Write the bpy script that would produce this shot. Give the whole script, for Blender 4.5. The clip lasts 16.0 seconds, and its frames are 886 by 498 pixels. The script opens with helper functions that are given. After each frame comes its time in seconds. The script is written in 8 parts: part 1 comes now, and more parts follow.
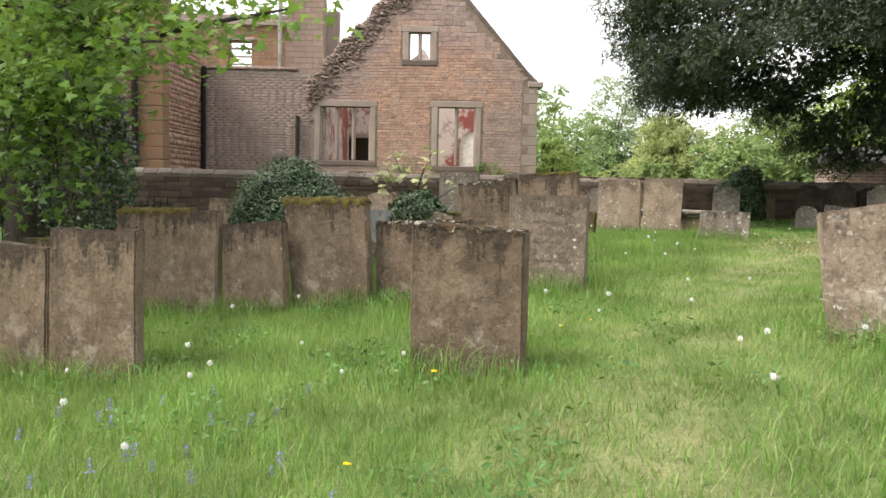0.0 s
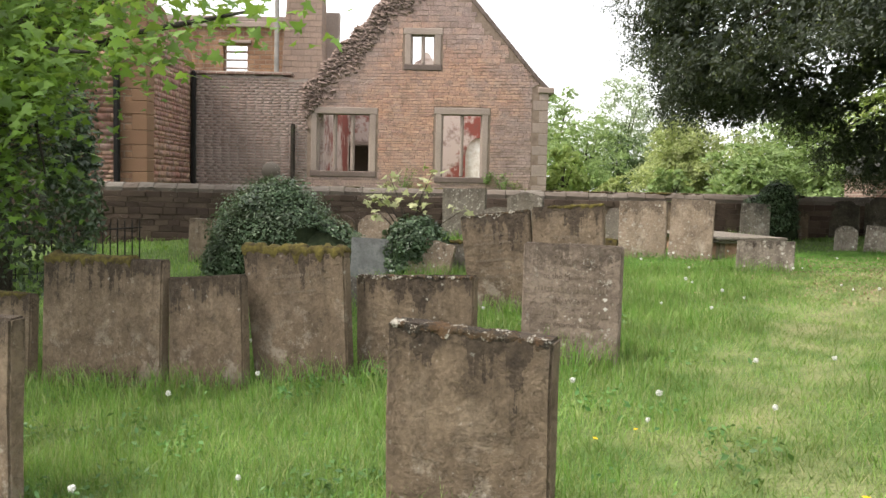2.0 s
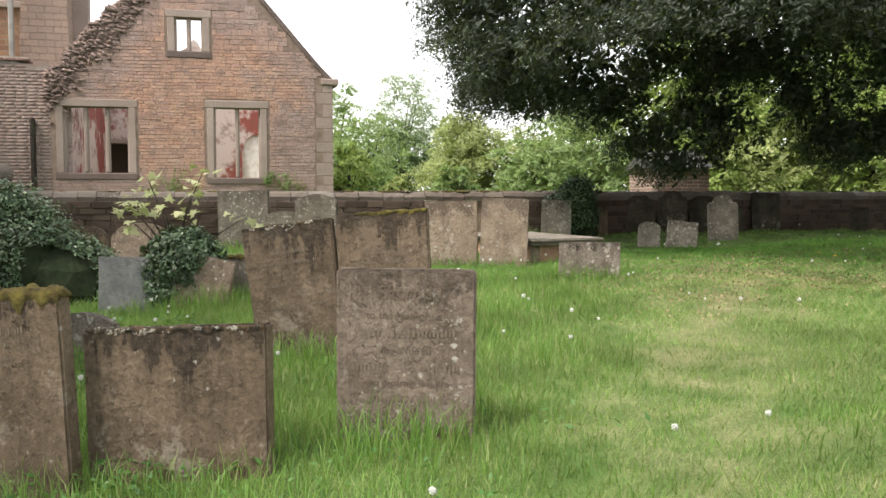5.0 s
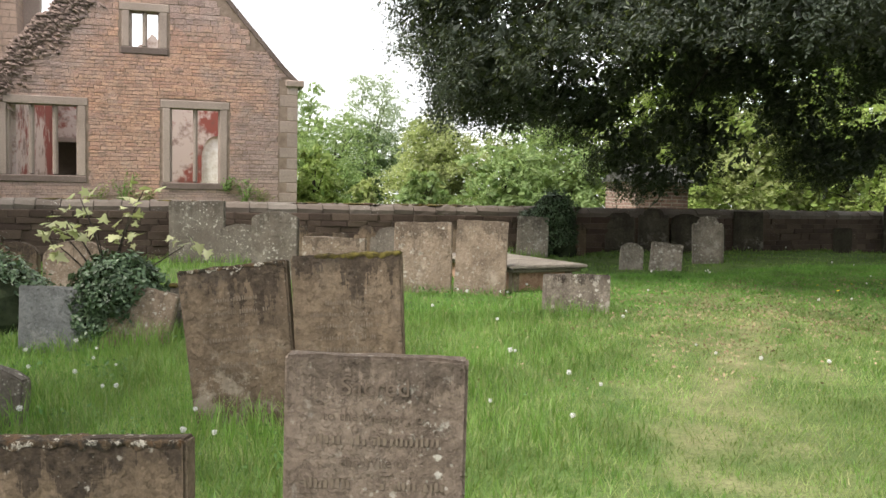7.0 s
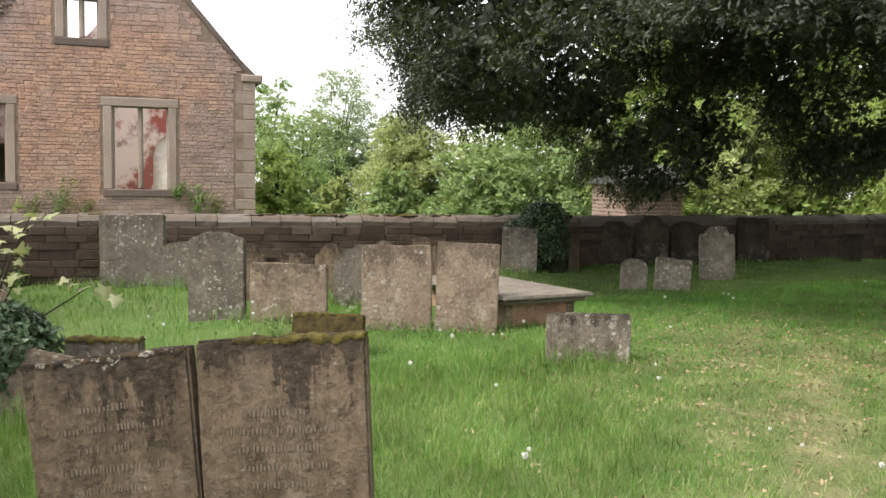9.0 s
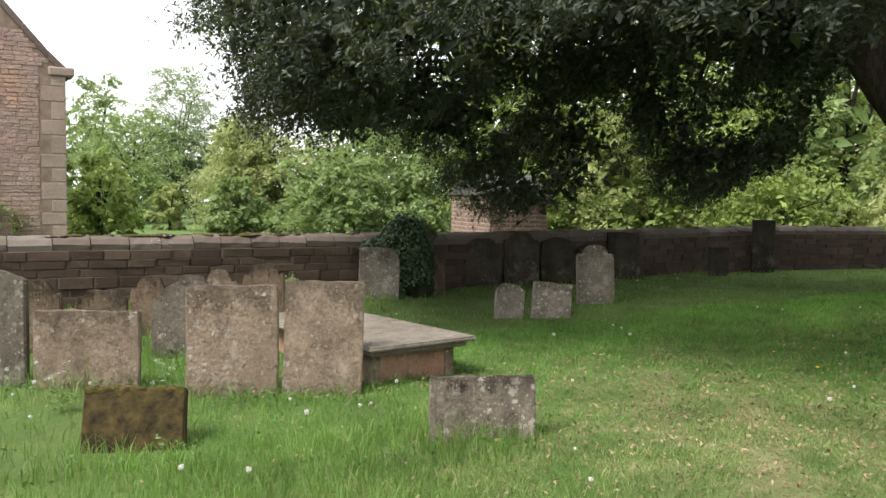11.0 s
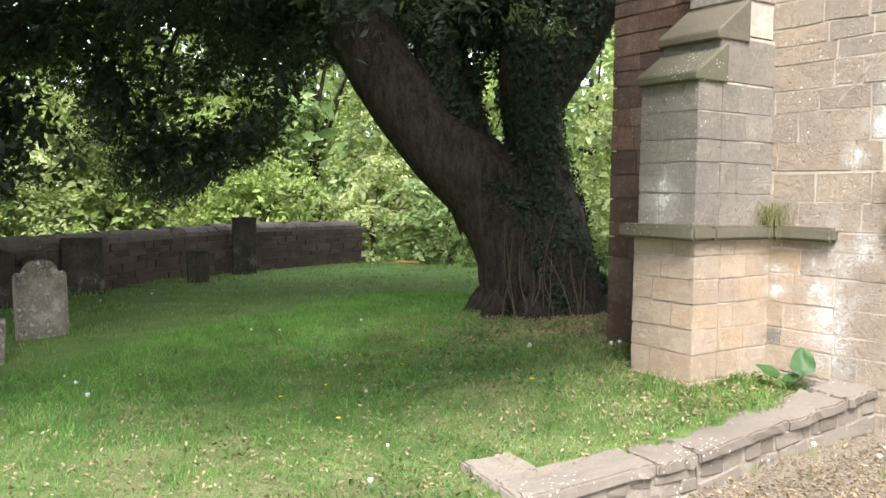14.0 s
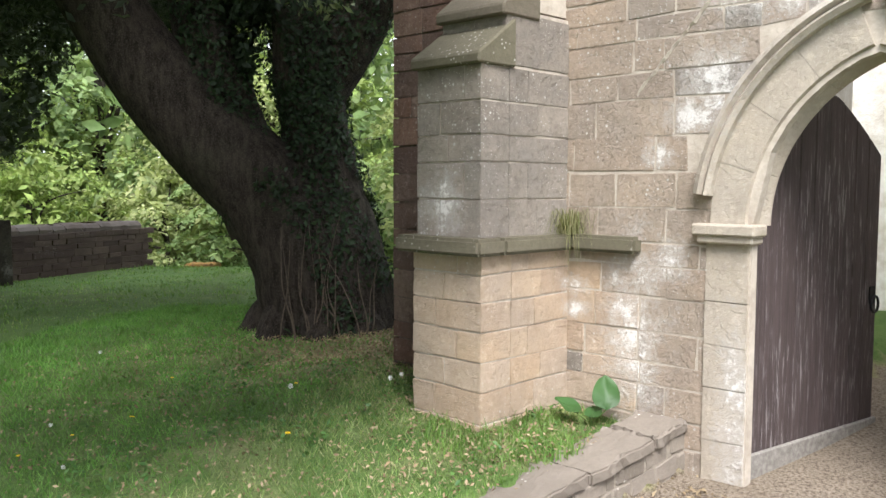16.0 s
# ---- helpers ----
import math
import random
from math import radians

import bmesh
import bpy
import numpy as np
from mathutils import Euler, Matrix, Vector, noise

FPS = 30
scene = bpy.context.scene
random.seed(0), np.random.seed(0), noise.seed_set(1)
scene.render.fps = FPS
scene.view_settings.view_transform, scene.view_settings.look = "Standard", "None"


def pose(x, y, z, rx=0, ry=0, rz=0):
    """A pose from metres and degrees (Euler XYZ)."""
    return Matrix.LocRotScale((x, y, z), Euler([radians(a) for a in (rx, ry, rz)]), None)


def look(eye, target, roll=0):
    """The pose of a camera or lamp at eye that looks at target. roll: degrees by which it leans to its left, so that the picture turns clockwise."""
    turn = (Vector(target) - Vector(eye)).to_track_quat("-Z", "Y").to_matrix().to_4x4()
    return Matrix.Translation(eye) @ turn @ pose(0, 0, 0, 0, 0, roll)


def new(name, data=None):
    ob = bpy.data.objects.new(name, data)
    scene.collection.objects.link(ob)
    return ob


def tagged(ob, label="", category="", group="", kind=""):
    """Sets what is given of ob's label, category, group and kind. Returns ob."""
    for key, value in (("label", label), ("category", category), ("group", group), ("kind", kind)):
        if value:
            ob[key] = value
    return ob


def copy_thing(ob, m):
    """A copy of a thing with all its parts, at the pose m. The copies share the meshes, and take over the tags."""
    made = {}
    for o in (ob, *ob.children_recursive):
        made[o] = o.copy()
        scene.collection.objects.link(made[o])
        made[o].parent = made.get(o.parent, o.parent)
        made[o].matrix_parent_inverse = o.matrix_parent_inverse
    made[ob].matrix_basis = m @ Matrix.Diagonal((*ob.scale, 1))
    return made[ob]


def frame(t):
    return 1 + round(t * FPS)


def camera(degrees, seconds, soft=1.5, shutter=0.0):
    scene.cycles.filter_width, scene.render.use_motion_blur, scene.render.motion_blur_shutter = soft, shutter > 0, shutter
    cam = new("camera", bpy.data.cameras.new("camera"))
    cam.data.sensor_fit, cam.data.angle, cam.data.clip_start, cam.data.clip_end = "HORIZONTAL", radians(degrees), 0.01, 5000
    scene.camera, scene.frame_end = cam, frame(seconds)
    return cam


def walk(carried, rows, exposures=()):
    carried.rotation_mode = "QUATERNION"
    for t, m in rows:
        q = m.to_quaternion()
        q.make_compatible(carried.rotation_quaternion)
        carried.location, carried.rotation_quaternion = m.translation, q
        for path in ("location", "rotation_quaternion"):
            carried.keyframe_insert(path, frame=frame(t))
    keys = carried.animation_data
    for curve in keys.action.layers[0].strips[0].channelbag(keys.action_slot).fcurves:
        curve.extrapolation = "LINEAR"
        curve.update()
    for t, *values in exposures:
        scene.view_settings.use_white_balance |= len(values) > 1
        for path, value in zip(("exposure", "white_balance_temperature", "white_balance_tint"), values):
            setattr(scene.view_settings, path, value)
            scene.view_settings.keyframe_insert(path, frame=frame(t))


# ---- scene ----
cam = camera(54.3, 16.0)
PATH = [
    (0, (0.059, 0.054, 2.041), (0.044, 2.049, 1.908), 1.2),
    (0.5, (0.084, 0.58, 2.213), (0.062, 2.576, 2.08), 1.1),
    (1, (0.096, 0.997, 2.318), (0.073, 2.992, 2.186), 1.2),
    (1.5, (0.1, 1.354, 2.362), (0.072, 3.349, 2.23), 1.2),
    (2, (0.108, 1.674, 2.388), (0.077, 3.67, 2.256), 1.2),
    (2.5, (0.099, 1.994, 2.405), (0.06, 3.99, 2.274), 1.3),
    (3, (0.059, 2.319, 2.399), (0.061, 4.315, 2.269), 1.1),
    (3.5, (0.033, 2.669, 2.404), (0.198, 4.659, 2.278), 1.1),
    (4, (0.037, 3.009, 2.412), (0.371, 4.977, 2.286), 0.7),
    (4.2, (0.047, 3.135, 2.412), (0.418, 5.096, 2.283), 0.4),
    (6.3, (0.207, 4.301, 2.543), (0.742, 6.225, 2.423), 0.9),
    (6.5, (0.227, 4.382, 2.585), (0.761, 6.305, 2.461), 1.2),
    (7, (0.281, 4.7, 2.677), (0.825, 6.62, 2.55), 1.2),
    (7.5, (0.371, 5.121, 2.731), (0.954, 7.03, 2.603), 1.2),
    (8, (0.495, 5.592, 2.76), (1.088, 7.497, 2.63), 1.2),
    (8.2, (0.543, 5.792, 2.794), (1.137, 7.697, 2.66), 1.0),
    (10.3, (1.074, 7.785, 3.024), (1.778, 9.653, 2.899), 1.0),
    (10.5, (1.122, 7.949, 3.045), (1.901, 9.786, 2.921), 0.9),
    (11, (1.274, 8.345, 3.079), (2.206, 10.11, 2.955), 0.9),
    (11.5, (1.442, 8.687, 3.134), (2.52, 10.367, 3.005), 1.3),
    (12, (1.668, 9.029, 3.128), (2.905, 10.595, 3.001), 1.2),
    (12.5, (1.94, 9.358, 3.124), (3.323, 10.797, 2.997), 1.0),
    (13, (2.253, 9.644, 3.143), (3.756, 10.957, 3.014), 0.9),
    (13.5, (2.569, 9.886, 3.141), (4.207, 11.027, 3.016), 0.9),
    (14, (2.885, 10.082, 3.181), (4.645, 11.024, 3.054), 0.8),
    (14.5, (3.216, 10.228, 3.212), (5.057, 11.0, 3.087), 0.8),
    (15, (3.538, 10.3, 3.26), (5.43, 10.936, 3.129), 0.5),
    (15.5, (3.903, 10.283, 3.315), (5.803, 10.89, 3.173), 0.4),
    (16, (4.305, 10.172, 3.31), (6.217, 10.739, 3.161), 0.2),
]
walk(cam, [(t, look(eye, target, roll)) for t, eye, target, roll in PATH],
     [(0.0, 1.02, 6600, 10), (4.0, 0.98, 6600, 10), (8.0, 0.92, 6550, 10), (11.0, 0.85, 6500, 10), (12.0, 1.06, 6250, 12), (13.0, 1.74, 6100, 13), (13.75, 1.70, 6100, 12), (14.5, 1.4, 6050, 11), (16.0, 1.27, 5980, 11)])

# ---- light ----
SUN_EL, SUN_AZ = 52.0, 252.0          # height, and compass bearing (clockwise from +y) of the veiled sun
world = bpy.data.worlds.new("overcast_sky")
scene.world = world
world.use_nodes = True
wt = world.node_tree
wt.nodes.clear()
w_out = wt.nodes.new("ShaderNodeOutputWorld")
w_bg = wt.nodes.new("ShaderNodeBackground")
w_sky = wt.nodes.new("ShaderNodeTexSky")
w_sky.sky_type = "NISHITA"
w_sky.sun_disc = False
w_sky.sun_elevation, w_sky.sun_rotation = radians(SUN_EL), radians(SUN_AZ)
w_sky.air_density, w_sky.dust_density, w_sky.ozone_density = 1.0, 4.0, 1.0
w_mix = wt.nodes.new("ShaderNodeMix")
w_mix.data_type = "RGBA"
w_mix.inputs[0].default_value = 0.8
w_mix.inputs[7].default_value = (10.5, 10.6, 10.8, 1)
wt.links.new(w_sky.outputs[0], w_mix.inputs[6])
wt.links.new(w_mix.outputs[2], w_bg.inputs[0])
w_bg.inputs[1].default_value = 0.11
wt.links.new(w_bg.outputs[0], w_out.inputs[0])
sun = new("sun", bpy.data.lights.new("sun", "SUN"))
sun.data.energy, sun.data.angle, sun.data.color = 3.3, radians(24), (1.0, 0.94, 0.85)
_az = radians(SUN_AZ)
_from = Vector((math.sin(_az) * math.cos(radians(SUN_EL)), math.cos(_az) * math.cos(radians(SUN_EL)), math.sin(radians(SUN_EL))))
sun.matrix_world = look(_from * 60, (0, 0, 0))


# ---- materials ----
class Nodes:
    """A small builder for one node material."""

    def __init__(self, name):
        self.mat = bpy.data.materials.new(name)
        self.mat.use_nodes = True
        self.t = self.mat.node_tree
        self.bsdf = self.t.nodes["Principled BSDF"]
        self.bsdf.inputs["Specular IOR Level"].default_value = 0.25
        self.out = self.t.nodes["Material Output"]

    def n(self, kind, *links, **values):
        node = self.t.nodes.new("ShaderNode" + kind)
        for key, value in values.items():
            if key in node.inputs:
                self.put(node.inputs[key], value)
            else:
                setattr(node, key, value)
        for a, b in enumerate(links):
            if b is not None:
                self.put(node.inputs[a], b)
        return node

    def put(self, socket, value):
        if hasattr(value, "outputs"):
            value = value.outputs[0]
        if isinstance(value, bpy.types.NodeSocket):
            self.t.links.new(value, socket)
        elif isinstance(value, tuple) and len(value) == 3 and socket.type == "RGBA":
            socket.default_value = (*value, 1)
        else:
            socket.default_value = value

    def coords(self, scale=(1, 1, 1), kind="Object"):
        tc = self.n("TexCoord")
        mp = self.n("Mapping", Scale=scale)
        self.t.links.new(tc.outputs[kind], mp.inputs[0])
        return mp

    def noise(self, vec, scale, detail=4.0, rough=0.6):
        node = self.n("TexNoise", vec, Scale=scale, Detail=detail, Roughness=rough)
        return node.outputs["Fac"]

    def ramp(self, fac, *stops):
        node = self.n("ValToRGB", fac)
        el = node.color_ramp.elements
        while len(el) < len(stops):
            el.new(0.5)
        for e, (at, col) in zip(el, stops):
            e.position = at
            e.color = (*col, 1) if isinstance(col, tuple) else (col, col, col, 1)
        return node.outputs[0]

    def mix(self, fac, a, b, blend="MIX"):
        node = self.n("Mix", data_type="RGBA", blend_type=blend)
        for i, v in ((0, fac), (6, a), (7, b)):
            self.put(node.inputs[i], v)
        return node.outputs[2]

    def math(self, op, a, b=0.0, c=0.0):
        node = self.n("Math", operation=op)
        for i, v in enumerate((a, b, c)):
            self.put(node.inputs[i], v)
        return node.outputs[0]

    def done(self, colour, rough=0.9, bump=None, strength=0.4, distance=0.01):
        self.put(self.bsdf.inputs["Base Color"], colour)
        self.put(self.bsdf.inputs["Roughness"], rough)
        if bump is not None:
            b = self.n("Bump", Strength=strength, Distance=distance, Height=bump)
            self.t.links.new(b.outputs[0], self.bsdf.inputs["Normal"])
        return self.mat


def stone_mat(name, a, b, stain=(0.022, 0.016, 0.012), top=0.5, lichen=0.5, streak=0.4, pale=(0.44, 0.42, 0.37)):
    """Weathered sandstone slab: cloudy tones, drips and a ragged dark crust from the top edge, pale flaking near the foot, scattered lichen."""
    s = Nodes(name)
    v = s.coords()
    rnd = s.n("ObjectInfo").outputs["Random"]
    off = s.n("CombineXYZ", s.math("MULTIPLY", rnd, 37.0), s.math("MULTIPLY", rnd, 11.0), s.math("MULTIPLY", rnd, 23.0))
    v = s.n("VectorMath", v, off, operation="ADD")
    big, mid = s.noise(v, 1.7, 5, 0.6), s.noise(v, 5.5, 7, 0.7)
    fine, grit = s.noise(v, 38, 6, 0.72), s.noise(v, 150, 4, 0.7)
    dark = tuple(c * 0.5 for c in a)
    light = tuple(min(1.0, c * 1.32 + 0.012) for c in b)
    col = s.mix(s.ramp(big, (0.36, 0.0), (0.62, 1.0)), a, b)
    col = s.mix(s.math("MULTIPLY", s.ramp(mid, (0.45, 0.0), (0.66, 1.0)), 0.7), col, dark)
    col = s.mix(s.math("MULTIPLY", s.ramp(s.noise(v, 3.1, 7, 0.72), (0.50, 0.0), (0.64, 1.0)), 0.5), col, light)
    col = s.mix(s.math("MULTIPLY", s.ramp(fine, (0.44, 0.0), (0.66, 1.0)), 0.50), col, dark)
    col = s.mix(s.math("MULTIPLY", s.ramp(s.noise(v, 62, 5, 0.75), (0.52, 0.0), (0.66, 1.0)), 0.40), col, light)
    gen = s.n("SeparateXYZ", s.n("TexCoord").outputs["Generated"])
    up = gen.outputs[2]
    wash = s.noise(s.n("Mapping", v, Scale=(6, 6, 0.7)), 1.0, 6, 0.65)
    col = s.mix(s.math("MULTIPLY", s.ramp(wash, (0.50, 0.0), (0.66, 1.0)), streak), col, dark)
    drip = s.noise(s.n("Mapping", v, Scale=(7.5, 7.5, 0.35)), 1.0, 6, 0.68)
    long_ = s.math("ADD", s.math("MULTIPLY", s.ramp(drip, (0.40, 0.0), (0.74, 1.0)), 0.34), s.math("ADD", s.math("MULTIPLY", s.math("SUBTRACT", mid, 0.5), 0.45), s.math("MULTIPLY", s.math("SUBTRACT", fine, 0.5), 0.20)))
    crust = s.math("MULTIPLY", s.ramp(s.math("ADD", up, long_), (0.84, 0.0), (1.02, 0.35), (1.30, 1.0)), s.ramp(s.noise(v, 24, 7, 0.78), (0.34, 0.45), (0.60, 1.0)))
    band = s.ramp(s.math("ADD", up, s.math("MULTIPLY", s.math("SUBTRACT", mid, 0.5), 0.25)), (0.88, 0.0), (0.99, 0.8))
    col = s.mix(s.math("MULTIPLY", s.math("MAXIMUM", crust, band), top), col, stain)
    foot = s.math("ADD", up, s.math("MULTIPLY", s.math("SUBTRACT", mid, 0.5), 0.7))
    flake = s.math("MULTIPLY", s.ramp(s.noise(v, 3.6, 9, 0.8), (0.53, 0.0), (0.58, 1.0)), s.ramp(foot, (0.40, 1.0), (0.62, 0.12)))
    col = s.mix(s.math("MULTIPLY", flake, 0.5), col, tuple(0.55 * c + 0.45 * p for c, p in zip(light, pale)))
    col = s.mix(s.math("MULTIPLY", s.ramp(foot, (0.26, 1.0), (0.36, 0.0)), 0.4), col, dark)
    rim = s.math("ADD", s.math("ABSOLUTE", s.math("SUBTRACT", gen.outputs[0], 0.5)), s.math("MULTIPLY", s.math("SUBTRACT", mid, 0.5), 0.10))
    col = s.mix(s.math("MULTIPLY", s.ramp(rim, (0.478, 0.0), (0.50, 1.0)), s.ramp(fine, (0.40, 0.1), (0.55, 0.7))), col, light)
    zone = s.ramp(s.noise(v, 2.3, 4, 0.6), (0.45, 0.25), (0.60, 1.0))
    for scale, lim, cut, much in ((8.0, 0.17, 0.80, 0.55), (17.0, 0.20, 0.80, 0.85), (40.0, 0.22, 0.74, 0.55)):
        more = max(0.0, lichen - 0.7) * 0.4
        vor = s.n("TexVoronoi", v, Scale=scale, Randomness=1.0)
        spot = s.ramp(s.math("ADD", vor.outputs["Distance"], s.math("MULTIPLY", s.math("SUBTRACT", fine, 0.35), 1.3)), (lim + more, 1.0), (lim + more + 0.16, 0.0))
        pick = s.ramp(s.n("SeparateColor", vor.outputs["Color"]).outputs[0], (cut - more, 0.0), (cut - more + 0.04, 1.0))
        col = s.mix(s.math("MULTIPLY", s.math("MULTIPLY", s.math("MULTIPLY", spot, pick), zone), min(1.0, lichen) * much), col, pale)
    pits = s.ramp(s.noise(v, 20, 6, 0.75), (0.34, 0.0), (0.48, 1.0))
    h = s.math("ADD", s.math("ADD", s.math("MULTIPLY", fine, 0.5), s.math("MULTIPLY", grit, 0.2)), s.math("ADD", s.math("MULTIPLY", mid, 0.8), s.math("MULTIPLY", pits, 0.3)))
    return s.done(col, 0.94, h, 1.0, 0.024)


def block_mat(name, tones, mortar=False, lichen=0.35, rough_scale=1.0):
    """Squared building stone whose tone changes from block to block."""
    s = Nodes(name)
    v = s.coords(kind="Object")
    rnd = s.n("ObjectInfo").outputs["Random"]
    isl = s.n("NewGeometry").outputs["Random Per Island"]
    pick = s.math("FRACT", s.math("ADD", rnd, isl))
    n = len(tones)
    col = s.ramp(pick, *[(i / max(1, n - 1), c) for i, c in enumerate(tones)])
    pos = s.n("NewGeometry").outputs["Position"]
    big = s.noise(pos, 1.1, 5, 0.65)
    fine = s.noise(pos, 26 * rough_scale, 6, 0.72)
    col = s.mix(s.ramp(big, (0.35, 0.0), (0.7, 0.55)), col, tuple(c * 0.62 for c in tones[0]))
    col = s.mix(s.math("MULTIPLY", s.ramp(fine, (0.4, 0.0), (0.7, 1.0)), 0.4), col, tuple(c * 0.45 for c in tones[-1]))
    vor = s.n("TexVoronoi", pos, Scale=24.0)
    spot = s.ramp(s.math("ADD", vor.outputs["Distance"], s.math("MULTIPLY", fine, 0.2)), (0.24, 1.0), (0.34, 0.0))
    patch = s.ramp(s.noise(pos, 1.7, 4, 0.6), (0.52, 0.0), (0.62, 1.0))
    col = s.mix(s.math("MULTIPLY", s.math("MULTIPLY", spot, patch), lichen), col, (0.62, 0.60, 0.56))
    layers = s.noise(s.n("Mapping", pos, Scale=(3, 3, 26)), 1.0, 4, 0.6)
    h = s.math("ADD", s.math("MULTIPLY", fine, 0.7), s.math("MULTIPLY", layers, 0.4))
    return s.done(col, 0.94, h, 0.6, 0.02)


def church_mat(name, tones, lichen, lime, worn=1.0):
    """Old wall stone: low contrast between blocks, grey weathering, pale speckle and ragged remains of limewash round given places (s, z, rs, rz, out) on the wall."""
    s = Nodes(name)
    rnd = s.n("ObjectInfo").outputs["Random"]
    n = len(tones)
    col = s.ramp(rnd, *[(i / (n - 1), c) for i, c in enumerate(tones)])
    pos = s.n("NewGeometry").outputs["Position"]
    big, mid, fine, grit = s.noise(pos, 1.3, 6, 0.7), s.noise(pos, 6.0, 8, 0.75), s.noise(pos, 30, 6, 0.75), s.noise(pos, 120, 4, 0.7)
    grey = tuple(0.40 * (sum(tones[0]) / 3) + 0.42 * c for c in tones[0])
    col = s.mix(s.math("MULTIPLY", s.ramp(big, (0.40, 0.0), (0.62, 1.0)), 0.6 * worn), col, grey)
    col = s.mix(s.math("MULTIPLY", s.ramp(mid, (0.50, 0.0), (0.64, 1.0)), 0.45 * worn), col, tuple(c * 0.62 for c in tones[0]))
    col = s.mix(s.math("MULTIPLY", s.ramp(s.noise(pos, 9, 8, 0.8), (0.55, 0.0), (0.64, 1.0)), 0.5), col, tuple(min(0.8, c * 1.35 + 0.03) for c in tones[-1]))
    col = s.mix(s.math("MULTIPLY", s.ramp(fine, (0.48, 0.0), (0.66, 1.0)), 0.34 * worn), col, tuple(c * 0.5 for c in tones[0]))
    for scale, cut in ((26.0, 0.78), (62.0, 0.66)):
        vor = s.n("TexVoronoi", pos, Scale=scale)
        spot = s.ramp(s.math("ADD", vor.outputs["Distance"], s.math("MULTIPLY", fine, 0.4)), (0.36, 1.0), (0.48, 0.0))
        pick = s.ramp(s.n("SeparateColor", vor.outputs["Color"]).outputs[0], (cut, 0.0), (cut + 0.05, 1.0))
        zone = s.ramp(s.noise(pos, 1.9, 4, 0.6), (0.44, 0.15), (0.58, 1.0))
        col = s.mix(s.math("MULTIPLY", s.math("MULTIPLY", s.math("MULTIPLY", spot, pick), zone), lichen), col, (0.60, 0.58, 0.54))
    total = None
    for a, z, rs, rz, out_ in lime:
        mp = s.n("VectorMath", pos, (10.588 - 0.477 * a - 0.879 * out_, 11.085 - 0.879 * a + 0.477 * out_, z), operation="SUBTRACT")
        sc = s.n("VectorMath", mp, (1 / rs, 1 / rs, 1 / rz), operation="MULTIPLY")
        ln = s.n("VectorMath", sc, operation="LENGTH").outputs["Value"]
        near = s.math("SUBTRACT", 1.0, s.math("MULTIPLY", ln, 0.55))
        total = near if total is None else s.math("MAXIMUM", total, near)
    rag = s.math("ADD", s.math("MULTIPLY", s.math("SUBTRACT", mid, 0.5), 2.6), s.math("MULTIPLY", s.math("SUBTRACT", fine, 0.5), 1.3))
    wash = s.math("ADD", total, rag)
    col = s.mix(s.ramp(wash, (0.20, 0.0), (0.85, 0.62)), col, (0.53, 0.505, 0.475))
    col = s.mix(s.ramp(wash, (0.74, 0.0), (1.12, 0.75)), col, (0.74, 0.72, 0.69))
    pits = s.ramp(s.noise(pos, 16, 6, 0.75), (0.36, 0.0), (0.50, 1.0))
    h = s.math("ADD", s.math("ADD", s.math("MULTIPLY", fine, 0.5), s.math("MULTIPLY", pits, 0.35)), s.math("ADD", s.math("MULTIPLY", mid, 0.9), s.math("MULTIPLY", grit, 0.2)))
    return s.done(col, 0.95, h, 0.8 * worn, 0.02)


def facing_mat(name, warm, cool):
    """Thin-coursed rubble: each stone its own tone, warm in the middle of the front, pink-grey towards the verges."""
    s = Nodes(name)
    pick = s.math("FRACT", s.math("ADD", s.n("ObjectInfo").outputs["Random"], s.n("NewGeometry").outputs["Random Per Island"]))
    a = s.ramp(pick, *[(i / (len(warm) - 1), c) for i, c in enumerate(warm)])
    b = s.ramp(pick, *[(i / (len(cool) - 1), c) for i, c in enumerate(cool)])
    pos = s.n("NewGeometry").outputs["Position"]
    q = s.n("VectorMath", s.n("VectorMath", pos, (-0.9, 26.6, 4.7), operation="SUBTRACT"), (0.36, 0.1, 0.42), operation="MULTIPLY")
    far = s.n("VectorMath", q, operation="LENGTH").outputs["Value"]
    big, mid, fine = s.noise(pos, 0.8, 6, 0.7), s.noise(pos, 3.6, 6, 0.7), s.noise(pos, 25, 5, 0.7)
    z = s.math("ADD", far, s.math("MULTIPLY", s.math("SUBTRACT", big, 0.5), 2.4))
    col = s.mix(s.ramp(z, (0.62, 0.0), (1.15, 0.95)), a, b)
    col = s.mix(s.math("MULTIPLY", s.ramp(mid, (0.5, 0.0), (0.66, 1.0)), 0.5), col, (0.15, 0.112, 0.10))
    col = s.mix(s.math("MULTIPLY", s.ramp(s.noise(pos, 2.1, 6, 0.75), (0.55, 0.0), (0.66, 1.0)), 0.4), col, (0.40, 0.33, 0.29))
    col = s.mix(s.math("MULTIPLY", s.ramp(fine, (0.45, 0.0), (0.66, 1.0)), 0.45), col, (0.11, 0.08, 0.065))
    col = s.mix(s.ramp(s.noise(pos, 1.3, 5, 0.7), (0.36, 0.04), (0.62, 0.30)), col, (0.36, 0.305, 0.285))
    return s.done(col, 0.95, s.math("ADD", fine, mid), 0.9, 0.03)


